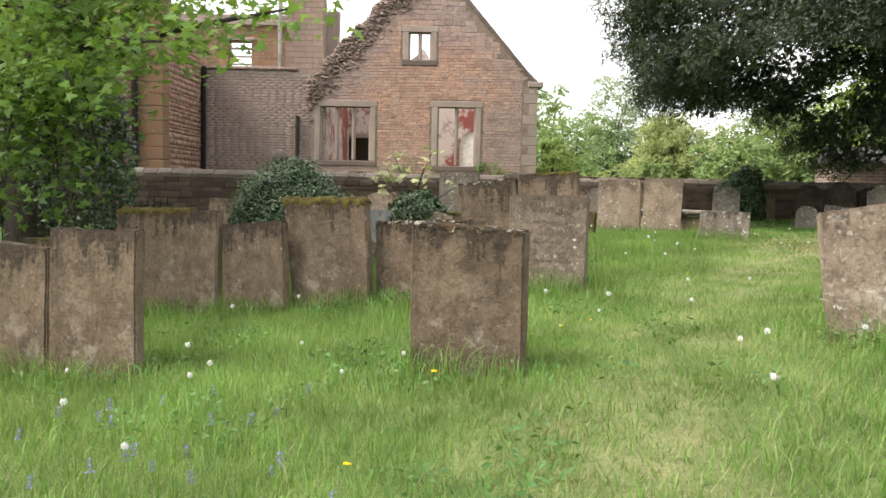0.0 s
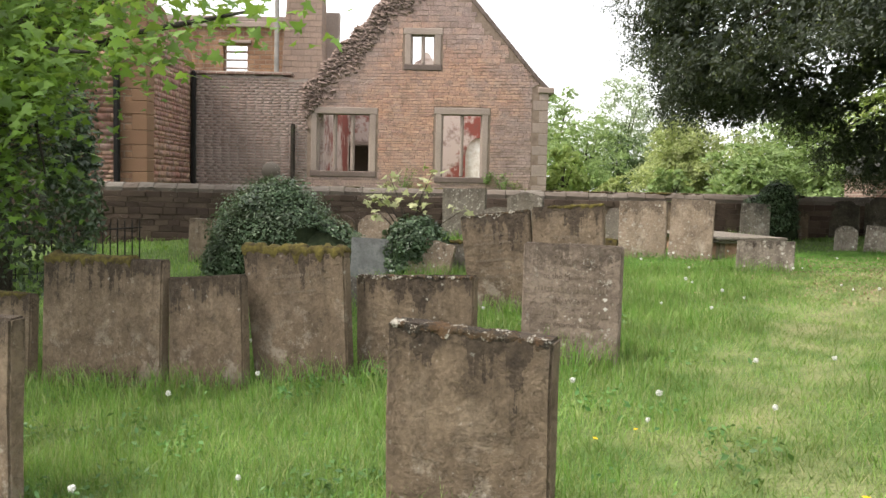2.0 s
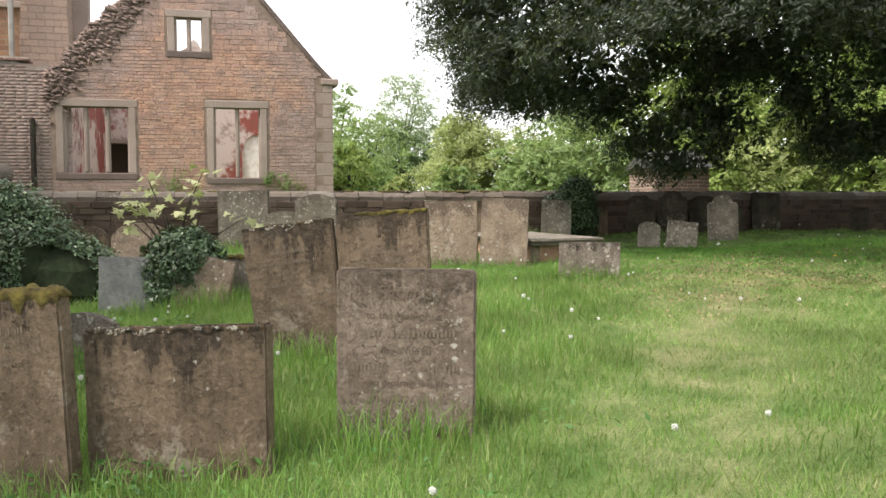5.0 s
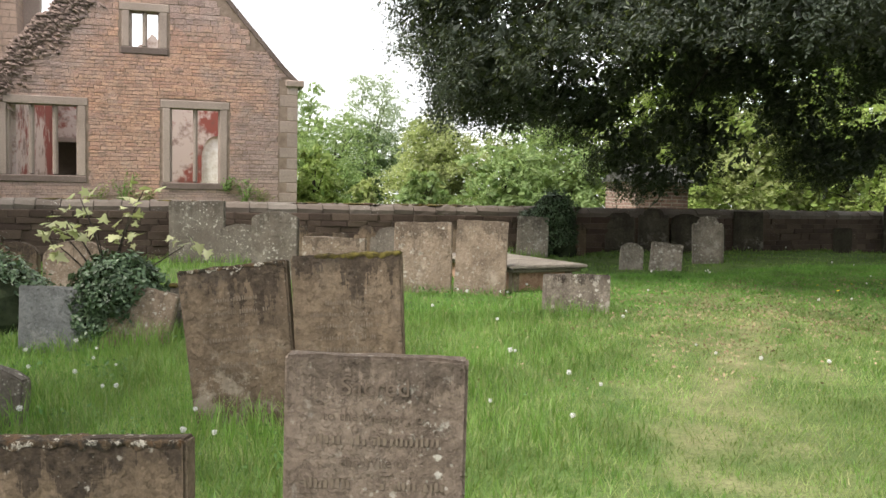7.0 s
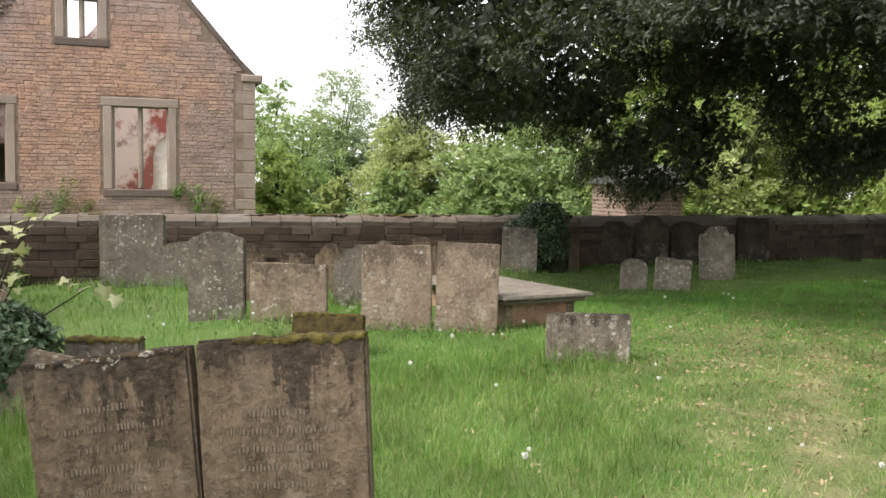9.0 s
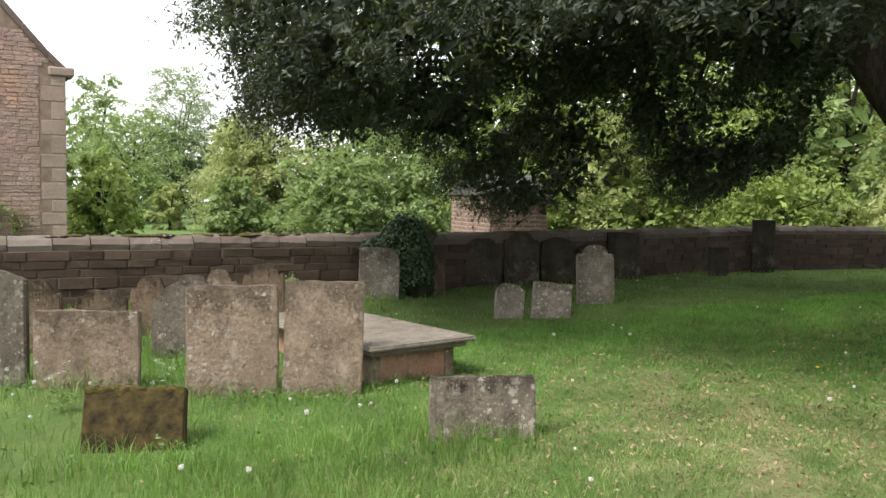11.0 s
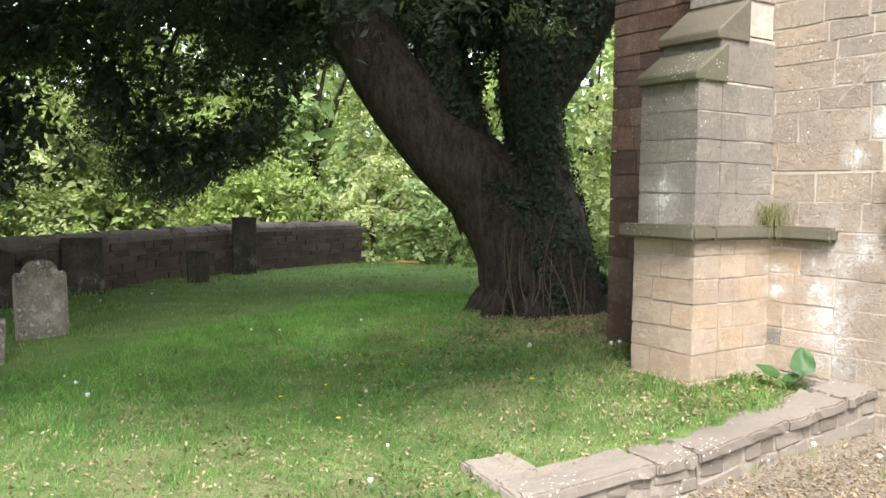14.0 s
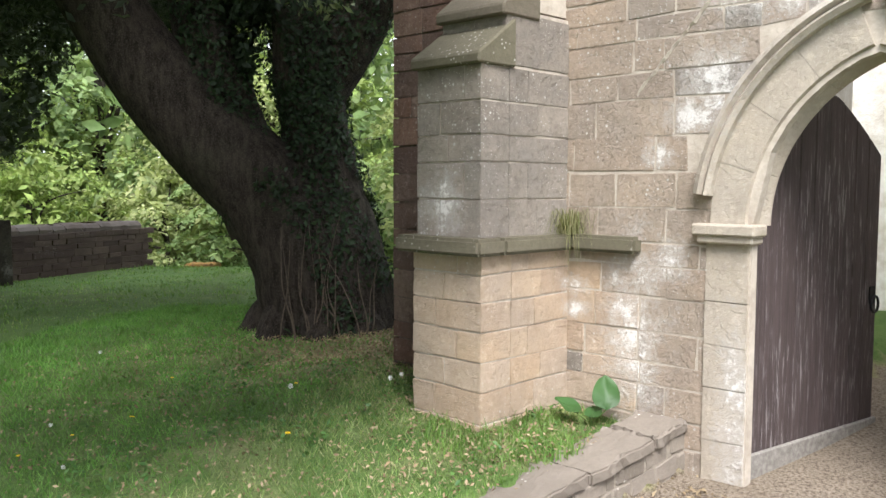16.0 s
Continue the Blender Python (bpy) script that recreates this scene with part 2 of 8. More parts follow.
def brick_mat(name, c1, c2, mortar, length, height, patch_a, patch_b, joint=0.012, soft=0.5):
    """Coursed small stone or brick for a wall that stays far off."""
    s = Nodes(name)
    pos = s.n("NewGeometry").outputs["Position"]
    sep = s.n("SeparateXYZ", pos)
    wob = s.math("MULTIPLY", s.math("SUBTRACT", s.noise(pos, 0.9, 3), 0.5), 0.05)
    flat = s.n("CombineXYZ", s.math("ADD", sep.outputs[0], sep.outputs[1]), s.math("ADD", sep.outputs[2], wob), 0.0)
    br = s.n("TexBrick", flat, Scale=1.0, Color1=c1, Color2=c2, Mortar=mortar)
    br.offset = 0.5
    br.inputs["Mortar Size"].default_value = joint
    br.inputs["Mortar Smooth"].default_value = soft
    br.inputs["Brick Width"].default_value = length
    br.inputs["Row Height"].default_value = height
    br.inputs["Bias"].default_value = -0.1
    col = br.outputs[0]
    big = s.noise(pos, 0.45, 5, 0.6)
    mid = s.noise(pos, 3.2, 5, 0.7)
    fine = s.noise(pos, 22, 4, 0.7)
    col = s.mix(s.ramp(big, (0.38, 0.0), (0.6, 0.45)), col, s.mix(s.ramp(mid, (0.4, 0.0), (0.6, 1.0)), patch_a, patch_b))
    col = s.mix(s.math("MULTIPLY", s.ramp(fine, (0.42, 0.0), (0.68, 1.0)), 0.4), col, tuple(c * 0.5 for c in c1))
    col = s.mix(s.math("MULTIPLY", br.outputs["Fac"], 0.35), col, mortar)
    dark = s.ramp(s.noise(s.n("Mapping", pos, Scale=(2.2, 2.2, 0.5)), 1.0, 5, 0.65), (0.52, 0.0), (0.72, 0.55))
    col = s.mix(dark, col, tuple(c * 0.4 for c in c2))
    h = s.math("ADD", s.math("MULTIPLY", s.math("SUBTRACT", 1.0, br.outputs["Fac"]), 1.0), s.math("MULTIPLY", fine, 0.8))
    return s.done(col, 0.95, h, 1.0, 0.05)


def leaf_mat(name, tones, gloss=0.5, through_=0.35):
    s = Nodes(name)
    isl = s.n("NewGeometry").outputs["Random Per Island"]
    pos = s.n("NewGeometry").outputs["Position"]
    col = s.ramp(s.math("FRACT", s.math("ADD", isl, s.noise(pos, 0.7, 2))), *[(i / (len(tones) - 1), c) for i, c in enumerate(tones)])
    clump = s.ramp(s.noise(pos, 1.25, 4, 0.65), (0.36, 0.62), (0.50, 1.0), (0.66, 1.30))
    col = s.mix(1.0, col, clump, "MULTIPLY")
    s.done(col, gloss)
    s.bsdf.inputs["Specular IOR Level"].default_value = 0.35
    tr = s.n("BsdfTranslucent", Color=s.mix(0.4, col, (0.30, 0.38, 0.07), "MIX"))
    mx = s.n("MixShader", through_, s.bsdf, tr)
    s.t.links.new(mx.outputs[0], s.out.inputs[0])
    return s.mat


def plain_mat(name, a, b, scale=12.0, rough=0.8, bump=0.3, metal=0.0):
    s = Nodes(name)
    pos = s.n("NewGeometry").outputs["Position"]
    f = s.noise(pos, scale, 5, 0.65)
    col = s.mix(s.ramp(f, (0.35, 0.0), (0.68, 1.0)), a, b)
    s.bsdf.inputs["Metallic"].default_value = metal
    return s.done(col, rough, s.noise(pos, scale * 4, 4), bump, 0.01)


def bark_mat(name, a, b, moss=0.5):
    s = Nodes(name)
    pos = s.n("NewGeometry").outputs["Position"]
    v = s.n("Mapping", pos, Scale=(13, 13, 3.2))
    f = s.noise(v, 1.0, 8, 0.75)
    fine = s.noise(pos, 60, 5, 0.7)
    col = s.mix(s.ramp(f, (0.40, 0.0), (0.62, 1.0)), a, b)
    col = s.mix(s.math("MULTIPLY", s.ramp(fine, (0.5, 0.0), (0.64, 1.0)), 0.5), col, tuple(c * 1.9 for c in b))
    col = s.mix(s.math("MULTIPLY", s.ramp(s.noise(pos, 1.3, 4), (0.55, 0.0), (0.7, 1.0)), moss), col, (0.07, 0.08, 0.04))
    return s.done(col, 0.95, s.math("ADD", f, s.math("MULTIPLY", fine, 0.4)), 1.0, 0.06)


def ground_mat():
    s = Nodes("turf_soil")
    pos = s.n("NewGeometry").outputs["Position"]
    big, mid, fine = s.noise(pos, 0.35, 4), s.noise(pos, 2.5, 5, 0.7), s.noise(pos, 45, 5, 0.75)
    col = s.mix(s.ramp(mid, (0.35, 0.0), (0.65, 1.0)), (0.078, 0.145, 0.033), (0.130, 0.195, 0.055))
    col = s.mix(s.ramp(fine, (0.46, 0.0), (0.62, 0.7)), col, (0.040, 0.072, 0.018))
    col = s.mix(s.ramp(big, (0.5, 0.0), (0.7, 0.3)), col, (0.13, 0.115, 0.06))
    earth = s.mix(s.ramp(mid, (0.35, 0.0), (0.65, 1.0)), (0.20, 0.190, 0.092), (0.30, 0.275, 0.15))
    earth = s.mix(s.ramp(fine, (0.48, 0.0), (0.66, 0.8)), earth, (0.10, 0.085, 0.045))
    worn = s.n("Attribute", attribute_name="worn").outputs["Fac"]
    worn = s.ramp(s.math("ADD", worn, s.math("MULTIPLY", s.math("SUBTRACT", mid, 0.5), 0.9)), (0.10, 0.0), (0.70, 0.9))
    earth = s.mix(s.ramp(s.noise(pos, 1.1, 5, 0.7), (0.54, 0.0), (0.66, 0.7)), earth, (0.18, 0.14, 0.085))
    col = s.mix(worn, col, earth)
    lane = s.ramp(s.n("Attribute", attribute_name="worn").outputs["Fac"], (0.55, 0.0), (0.9, 1.0))
    soil = s.mix(s.ramp(fine, (0.42, 0.0), (0.62, 1.0)), s.mix(mid, (0.21, 0.172, 0.13), (0.33, 0.28, 0.22)), (0.10, 0.072, 0.05))
    col = s.mix(lane, col, soil)
    return s.done(col, 1.0, fine, 0.8, 0.03)


def path_mat():
    s = Nodes("trodden_earth")
    pos = s.n("NewGeometry").outputs["Position"]
    mid, fine = s.noise(pos, 4, 5, 0.7), s.noise(pos, 50, 5, 0.75)
    col = s.mix(s.ramp(mid, (0.35, 0.0), (0.65, 1.0)), (0.26, 0.22, 0.15), (0.36, 0.32, 0.24))
    col = s.mix(s.ramp(fine, (0.45, 0.0), (0.7, 0.9)), col, (0.12, 0.09, 0.06))
    return s.done(col, 1.0, fine, 0.8, 0.03)


def door_mat():
    s = Nodes("old_door_wood")
    v = s.coords((22, 22, 1.2))
    pos = s.n("NewGeometry").outputs["Position"]
    grain = s.noise(v, 1.0, 6, 0.7)
    rnd = s.n("ObjectInfo").outputs["Random"]
    col = s.mix(s.ramp(grain, (0.3, 0.0), (0.7, 1.0)), (0.042, 0.031, 0.031), (0.098, 0.074, 0.073))
    col = s.mix(s.math("MULTIPLY", rnd, 0.5), col, (0.055, 0.042, 0.04))
    worn = s.ramp(s.noise(s.n("Mapping", pos, Scale=(42, 42, 3.0)), 1.0, 7, 0.78), (0.53, 0.0), (0.63, 0.9))
    col = s.mix(s.math("MULTIPLY", worn, s.ramp(s.noise(pos, 2.2, 4), (0.40, 0.1), (0.6, 1.0))), col, (0.33, 0.30, 0.30))
    return s.done(col, 0.6, grain, 0.5, 0.01)


def crust_mat():
    s = Nodes("lichen_crust")
    pos = s.n("NewGeometry").outputs["Position"]
    a, b, c = s.noise(pos, 9, 7, 0.75), s.noise(pos, 17, 7, 0.75), s.noise(pos, 70, 4, 0.7)
    col = s.mix(s.ramp(a, (0.45, 0.0), (0.55, 1.0)), (0.030, 0.026, 0.020), (0.085, 0.058, 0.034))
    col = s.mix(s.ramp(s.noise(pos, 6, 6, 0.7), (0.50, 0.0), (0.60, 0.6)), col, (0.14, 0.075, 0.034))
    col = s.mix(s.ramp(b, (0.54, 0.0), (0.60, 1.0)), col, (0.45, 0.42, 0.36))
    col = s.mix(s.ramp(c, (0.5, 0.0), (0.68, 0.7)), col, (0.04, 0.03, 0.02))
    return s.done(col, 1.0, s.math("ADD", c, b), 1.0, 0.03)


def plaster_mat():
    s = Nodes("peeling_red_plaster")
    pos = s.n("NewGeometry").outputs["Position"]
    f = s.noise(pos, 0.55, 5, 0.7)
    g = s.noise(pos, 1.9, 5, 0.7)
    col = s.mix(s.ramp(f, (0.44, 0.0), (0.5, 1.0)), (0.24, 0.075, 0.06), (0.50, 0.41, 0.37))
    col = s.mix(s.ramp(g, (0.52, 0.0), (0.62, 0.7)), col, (0.15, 0.085, 0.07))
    return s.done(col, 0.95, g, 0.4, 0.02)


M_STONE = stone_mat("brown_headstone", (0.118, 0.086, 0.058), (0.172, 0.127, 0.086), top=0.9, streak=0.45, lichen=0.6)
M_STONE_G = stone_mat("grey_headstone", (0.155, 0.118, 0.092), (0.205, 0.160, 0.126), lichen=0.95, streak=0.35, top=0.6)
M_STONE_W = stone_mat("pale_headstone", (0.215, 0.160, 0.118), (0.285, 0.222, 0.168), lichen=1.1, streak=0.35, top=0.55)
M_STONE_D = stone_mat("dark_lichen_headstone", (0.17, 0.15, 0.125), (0.12, 0.10, 0.08), lichen=1.1, streak=0.3, top=0.4)
M_STONE_P = stone_mat("pale_lichen_headstone", (0.21, 0.182, 0.15), (0.28, 0.245, 0.205), lichen=1.3, streak=0.5, top=0.5)
M_STONE_M = stone_mat("mottled_headstone", (0.140, 0.115, 0.093), (0.235, 0.20, 0.165), lichen=1.2, streak=0.6, top=0.9)
M_SLATE = stone_mat("blue_grey_headstone", (0.20, 0.205, 0.205), (0.165, 0.168, 0.168), lichen=0.3, streak=0.2, top=0.2)
M_MOSSY = plain_mat("dark_mossy_stone", (0.016, 0.012, 0.008), (0.088, 0.066, 0.024), 9, 1.0, 1.0)
M_MOSS = plain_mat("moss", (0.026, 0.019, 0.008), (0.105, 0.086, 0.020), 17, 1.0, 1.0)
M_CRUST = crust_mat()
M_CUT = plain_mat("cut_letter", (0.080, 0.060, 0.046), (0.135, 0.104, 0.080), 30, 1.0)
M_CUT_W = plain_mat("worn_letter", (0.115, 0.090, 0.067), (0.165, 0.132, 0.10), 30, 1.0)
# algae-brown tone, darkened further so the colour carries the oak's shade by the wall
M_STONE_S = stone_mat("algae_and_shade_headstone", (0.052, 0.046, 0.034), (0.078, 0.068, 0.050), lichen=0.4, streak=0.4, top=0.5)
M_ALGAE = block_mat("green_stained_stone", ((0.135, 0.122, 0.082), (0.180, 0.162, 0.115), (0.155, 0.132, 0.10)), lichen=0.7)
M_HEDGE = leaf_mat("dark_hedge_leaf", ((0.010, 0.020, 0.008), (0.018, 0.036, 0.013), (0.034, 0.060, 0.022)), 0.5, 0.08)
M_DARKRED = church_mat("dark_red_church_stone", ((0.150, 0.085, 0.062), (0.23, 0.150, 0.112), (0.085, 0.056, 0.045), (0.20, 0.145, 0.115)), 0.3, ((1.0, 9.0, 0.1, 0.1, 0.0),))
M_MORTAR_K = plain_mat("kerb_mortar", (0.20, 0.172, 0.140), (0.34, 0.30, 0.25), 9, 1.0, 0.8)
M_WALL = block_mat("boundary_wall_stone", ((0.054, 0.037, 0.030), (0.088, 0.062, 0.048), (0.120, 0.088, 0.068), (0.070, 0.047, 0.037)), lichen=0.3)
M_COPE = block_mat("coping_stone", ((0.105, 0.084, 0.069), (0.155, 0.130, 0.108), (0.12, 0.090, 0.074), (0.185, 0.163, 0.142)), lichen=0.6)
M_MORTAR = plain_mat("mortar", (0.37, 0.32, 0.265), (0.52, 0.465, 0.395), 9, 1.0, 0.6)
M_MORTAR_D = plain_mat("dark_mortar", (0.095, 0.072, 0.058), (0.150, 0.120, 0.098), 20, 1.0, 0.6)
LIME_AT = ((1.12, 3.96, 0.19, 0.27, 0.0), (0.98, 3.75, 0.20, 0.14, 0.0), (0.74, 3.53, 0.10, 0.10, 0.0), (0.10, 2.59, 0.09, 0.06, 0.0), (0.10, 2.42, 0.09, 0.05, 0.0), (0.58, 2.30, 0.20, 0.60, 0.0), (0.83, 2.80, 0.14, 0.12, 0.0), (1.31, 1.85, 0.10, 0.50, 0.0), (1.60, 4.45, 0.4, 0.15, 0.0), (-0.36, 3.12, 0.16, 0.22, 0.95))
M_CHURCH = church_mat("church_sandstone", ((0.345, 0.272, 0.206), (0.395, 0.318, 0.245), (0.325, 0.270, 0.218), (0.415, 0.320, 0.236), (0.300, 0.245, 0.198)), 0.8, LIME_AT)
M_GREY = church_mat("grey_church_stone", ((0.265, 0.225, 0.186), (0.325, 0.282, 0.238), (0.285, 0.250, 0.214), (0.345, 0.295, 0.245), (0.24, 0.205, 0.172)), 1.0, LIME_AT)
M_BUFF = church_mat("buff_plinth_stone", ((0.44, 0.325, 0.222), (0.48, 0.368, 0.262), (0.39, 0.288, 0.204), (0.46, 0.364, 0.276), (0.41, 0.325, 0.248)), 0.4, LIME_AT, 0.8)
M_DRESS = church_mat("dressed_stone", ((0.435, 0.375, 0.30), (0.47, 0.41, 0.335), (0.405, 0.35, 0.28)), 0.3, LIME_AT, 0.75)
M_KERB = block_mat("kerb_stone", ((0.185, 0.158, 0.13), (0.27, 0.232, 0.195), (0.22, 0.188, 0.158), (0.31, 0.268, 0.22)), lichen=0.9)
M_QUOIN = block_mat("brown_orange_quoin", ((0.27, 0.16, 0.095), (0.20, 0.112, 0.072), (0.31, 0.20, 0.125)), lichen=0.1)
M_OAKBARK = bark_mat("oak_bark", (0.017, 0.0135, 0.011), (0.070, 0.056, 0.045), 0.2)
M_LIME = plain_mat("limewash", (0.62, 0.58, 0.51), (0.86, 0.85, 0.82), 7, 0.95, 0.8)
M_FACE = facing_mat("gable_facing", ((0.50, 0.278, 0.185), (0.56, 0.338, 0.235), (0.43, 0.235, 0.170), (0.52, 0.312, 0.222), (0.38, 0.217, 0.172)), ((0.335, 0.230, 0.205), (0.395, 0.284, 0.255), (0.285, 0.200, 0.184), (0.43, 0.290, 0.235)))
M_JOINT = plain_mat("facade_mortar", (0.17, 0.125, 0.10), (0.27, 0.205, 0.165), 5, 1.0, 0.6)
M_BRICK = brick_mat("dark_red_brick", (0.336, 0.205, 0.165), (0.226, 0.144, 0.120), (0.439, 0.378, 0.329), 0.27, 0.095, (0.293, 0.201, 0.177), (0.183, 0.132, 0.117), 0.016, 0.4)
M_ORANGE = brick_mat("orange_sandstone", (0.36, 0.200, 0.115), (0.205, 0.112, 0.076), (0.30, 0.22, 0.165), 0.42, 0.17, (0.228, 0.120, 0.090), (0.360, 0.252, 0.168), 0.022, 0.3)
M_POINTING = plain_mat("pale_brick_pointing", (0.20, 0.165, 0.148), (0.31, 0.265, 0.235), 6, 1.0, 0.5)
M_BRICKS = facing_mat("old_red_brick", ((0.30, 0.185, 0.150), (0.235, 0.150, 0.125), (0.345, 0.225, 0.180), (0.20, 0.135, 0.115)), ((0.26, 0.175, 0.150), (0.22, 0.150, 0.130), (0.31, 0.215, 0.180)))
M_WING = facing_mat("wing_rubble", ((0.33, 0.16, 0.115), (0.27, 0.12, 0.09), (0.42, 0.25, 0.16), (0.22, 0.10, 0.08)), ((0.34, 0.155, 0.115), (0.25, 0.11, 0.085), (0.42, 0.25, 0.16), (0.22, 0.10, 0.08)))
M_FRAME = block_mat("window_stone", ((0.335, 0.262, 0.225), (0.385, 0.31, 0.27), (0.30, 0.24, 0.21)), lichen=0.2)
M_SILL = block_mat("stained_sill_stone", ((0.150, 0.112, 0.100), (0.195, 0.148, 0.132), (0.12, 0.092, 0.082)), lichen=0.2)
M_STACK = brick_mat("chimney_stone", (0.372, 0.258, 0.198), (0.276, 0.198, 0.162), (0.216, 0.162, 0.132), 0.45, 0.2, (0.300, 0.228, 0.192), (0.240, 0.192, 0.168))
M_PLASTER = plaster_mat()
M_RUBBLE = block_mat("rubble", ((0.20, 0.145, 0.125), (0.27, 0.20, 0.175), (0.13, 0.095, 0.085), (0.35, 0.26, 0.22)), lichen=0.3)
M_GROUND, M_PATH = ground_mat(), path_mat()
M_GRASS = leaf_mat("grass_blades", ((0.070, 0.165, 0.026), (0.118, 0.245, 0.044), (0.190, 0.310, 0.075), (0.090, 0.205, 0.034), (0.285, 0.325, 0.130)), 0.55, 0.40)
M_TURF = leaf_mat("short_turf_blades", ((0.100, 0.190, 0.040), (0.175, 0.260, 0.068), (0.265, 0.305, 0.115), (0.115, 0.210, 0.046), (0.345, 0.325, 0.170)), 0.6, 0.40)
M_WORN = leaf_mat("worn_lawn_blades", ((0.115, 0.225, 0.052), (0.195, 0.300, 0.085), (0.315, 0.345, 0.145), (0.130, 0.250, 0.056), (0.42, 0.375, 0.22)), 0.6, 0.45)
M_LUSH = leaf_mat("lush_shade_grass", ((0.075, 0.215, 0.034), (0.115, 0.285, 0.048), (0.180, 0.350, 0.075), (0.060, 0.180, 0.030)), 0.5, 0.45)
M_OAK = leaf_mat("evergreen_oak_leaf", ((0.012, 0.019, 0.011), (0.025, 0.036, 0.022), (0.078, 0.092, 0.075), (0.016, 0.025, 0.013)), 0.50, 0.16)
M_OAKY = leaf_mat("young_oak_leaf", ((0.085, 0.115, 0.045), (0.17, 0.195, 0.085), (0.07, 0.095, 0.04)), 0.45, 0.3)
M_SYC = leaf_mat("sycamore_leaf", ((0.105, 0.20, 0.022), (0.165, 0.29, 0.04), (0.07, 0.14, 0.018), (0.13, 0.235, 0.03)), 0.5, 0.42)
# darker copy of M_SYC, with the shade of the lower sprays in its colour
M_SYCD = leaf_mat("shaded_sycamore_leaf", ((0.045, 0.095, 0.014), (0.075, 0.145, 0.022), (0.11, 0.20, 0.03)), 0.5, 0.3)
# ivy leaf tones darkened to stand for the deep shade under the oak
M_IVYD = leaf_mat("shade_dark_ivy_leaf", ((0.005, 0.013, 0.005), (0.011, 0.025, 0.009), (0.028, 0.050, 0.020), (0.007, 0.018, 0.006)), 0.62, 0.08)
M_IVY = leaf_mat("ivy_leaf", ((0.020, 0.042, 0.018), (0.042, 0.080, 0.036), (0.115, 0.165, 0.090), (0.026, 0.055, 0.023)), 0.38, 0.10)
M_BUSH_Y = leaf_mat("yellow_green_leaf", ((0.26, 0.31, 0.10), (0.36, 0.40, 0.16), (0.17, 0.22, 0.08), (0.44, 0.45, 0.23)), 0.6, 0.45)
M_BUSH_G = leaf_mat("mid_green_leaf", ((0.135, 0.215, 0.075), (0.205, 0.290, 0.105), (0.280, 0.360, 0.155), (0.090, 0.150, 0.055)), 0.6, 0.42)
M_BUSH_L = leaf_mat("bright_green_leaf", ((0.165, 0.245, 0.055), (0.235, 0.320, 0.080), (0.325, 0.385, 0.125), (0.095, 0.160, 0.040)), 0.6, 0.42)
M_BUSH_D = leaf_mat("dark_green_leaf", ((0.03, 0.06, 0.022), (0.055, 0.095, 0.035), (0.08, 0.12, 0.05)), 0.6, 0.2)
M_ASH = leaf_mat("grey_green_leaf", ((0.23, 0.29, 0.18), (0.33, 0.38, 0.26), (0.15, 0.20, 0.115)), 0.6, 0.45)
M_BARK = bark_mat("dark_bark", (0.018, 0.015, 0.012), (0.055, 0.044, 0.036))
M_DOOR = door_mat()
M_DOORGREY = plain_mat("weathered_grey_wood", (0.17, 0.155, 0.14), (0.30, 0.28, 0.255), 25, 0.8, 0.5)
M_IRON = plain_mat("black_iron", (0.012, 0.012, 0.013), (0.03, 0.027, 0.025), 30, 0.55, 0.2, 0.6)
M_WHITE = plain_mat("seed_fluff", (0.55, 0.55, 0.52), (0.72, 0.72, 0.69), 60, 1.0)
M_YELLOW = plain_mat("yellow_petal", (0.75, 0.50, 0.015), (0.85, 0.62, 0.03), 40, 0.7)
M_BLUE = plain_mat("bluebell_petal", (0.17, 0.17, 0.42), (0.25, 0.25, 0.52), 40, 0.7)
M_STEM = plain_mat("stem_green", (0.10, 0.17, 0.04), (0.16, 0.22, 0.07), 30, 0.7)
M_LITTER = leaf_mat("dry_leaf", ((0.22, 0.15, 0.085), (0.33, 0.26, 0.16), (0.15, 0.095, 0.055), (0.31, 0.245, 0.155)), 0.8, 0.1)
M_ROOF = plain_mat("dark_slate", (0.05, 0.048, 0.046), (0.09, 0.085, 0.08), 6, 0.7, 0.4)
M_LEAD = plain_mat("grey_render", (0.20, 0.19, 0.18), (0.30, 0.28, 0.26), 3, 0.9, 0.4)


# ---- mesh helpers ----
def smooth(a, b, x):
    u = min(1.0, max(0.0, (x - a) / (b - a)))
    return u * u * (3 - 2 * u)


def obj(name, bm, mat, parent=None, label="", shade=False):
    me = bpy.data.meshes.new(name)
    bm.to_mesh(me)
    bm.free()
    me.materials.append(mat)
    if shade:
        me.polygons.foreach_set("use_smooth", np.ones(len(me.polygons), bool))
    ob = new(name, me)
    ob.parent = parent
    if label:
        ob["label"] = label
    return ob


def part(name, bm, mat, parent, label="", shade=False):
    return obj(name, bm, mat, parent, label, shade)


def thing(name, at=(0, 0, 0), label="", category="", group="", kind=""):
    ob = new(name)
    ob.empty_display_size = 0.1
    ob.matrix_world = at if isinstance(at, Matrix) else Matrix.Translation(at)
    return tagged(ob, label, category, group, kind)


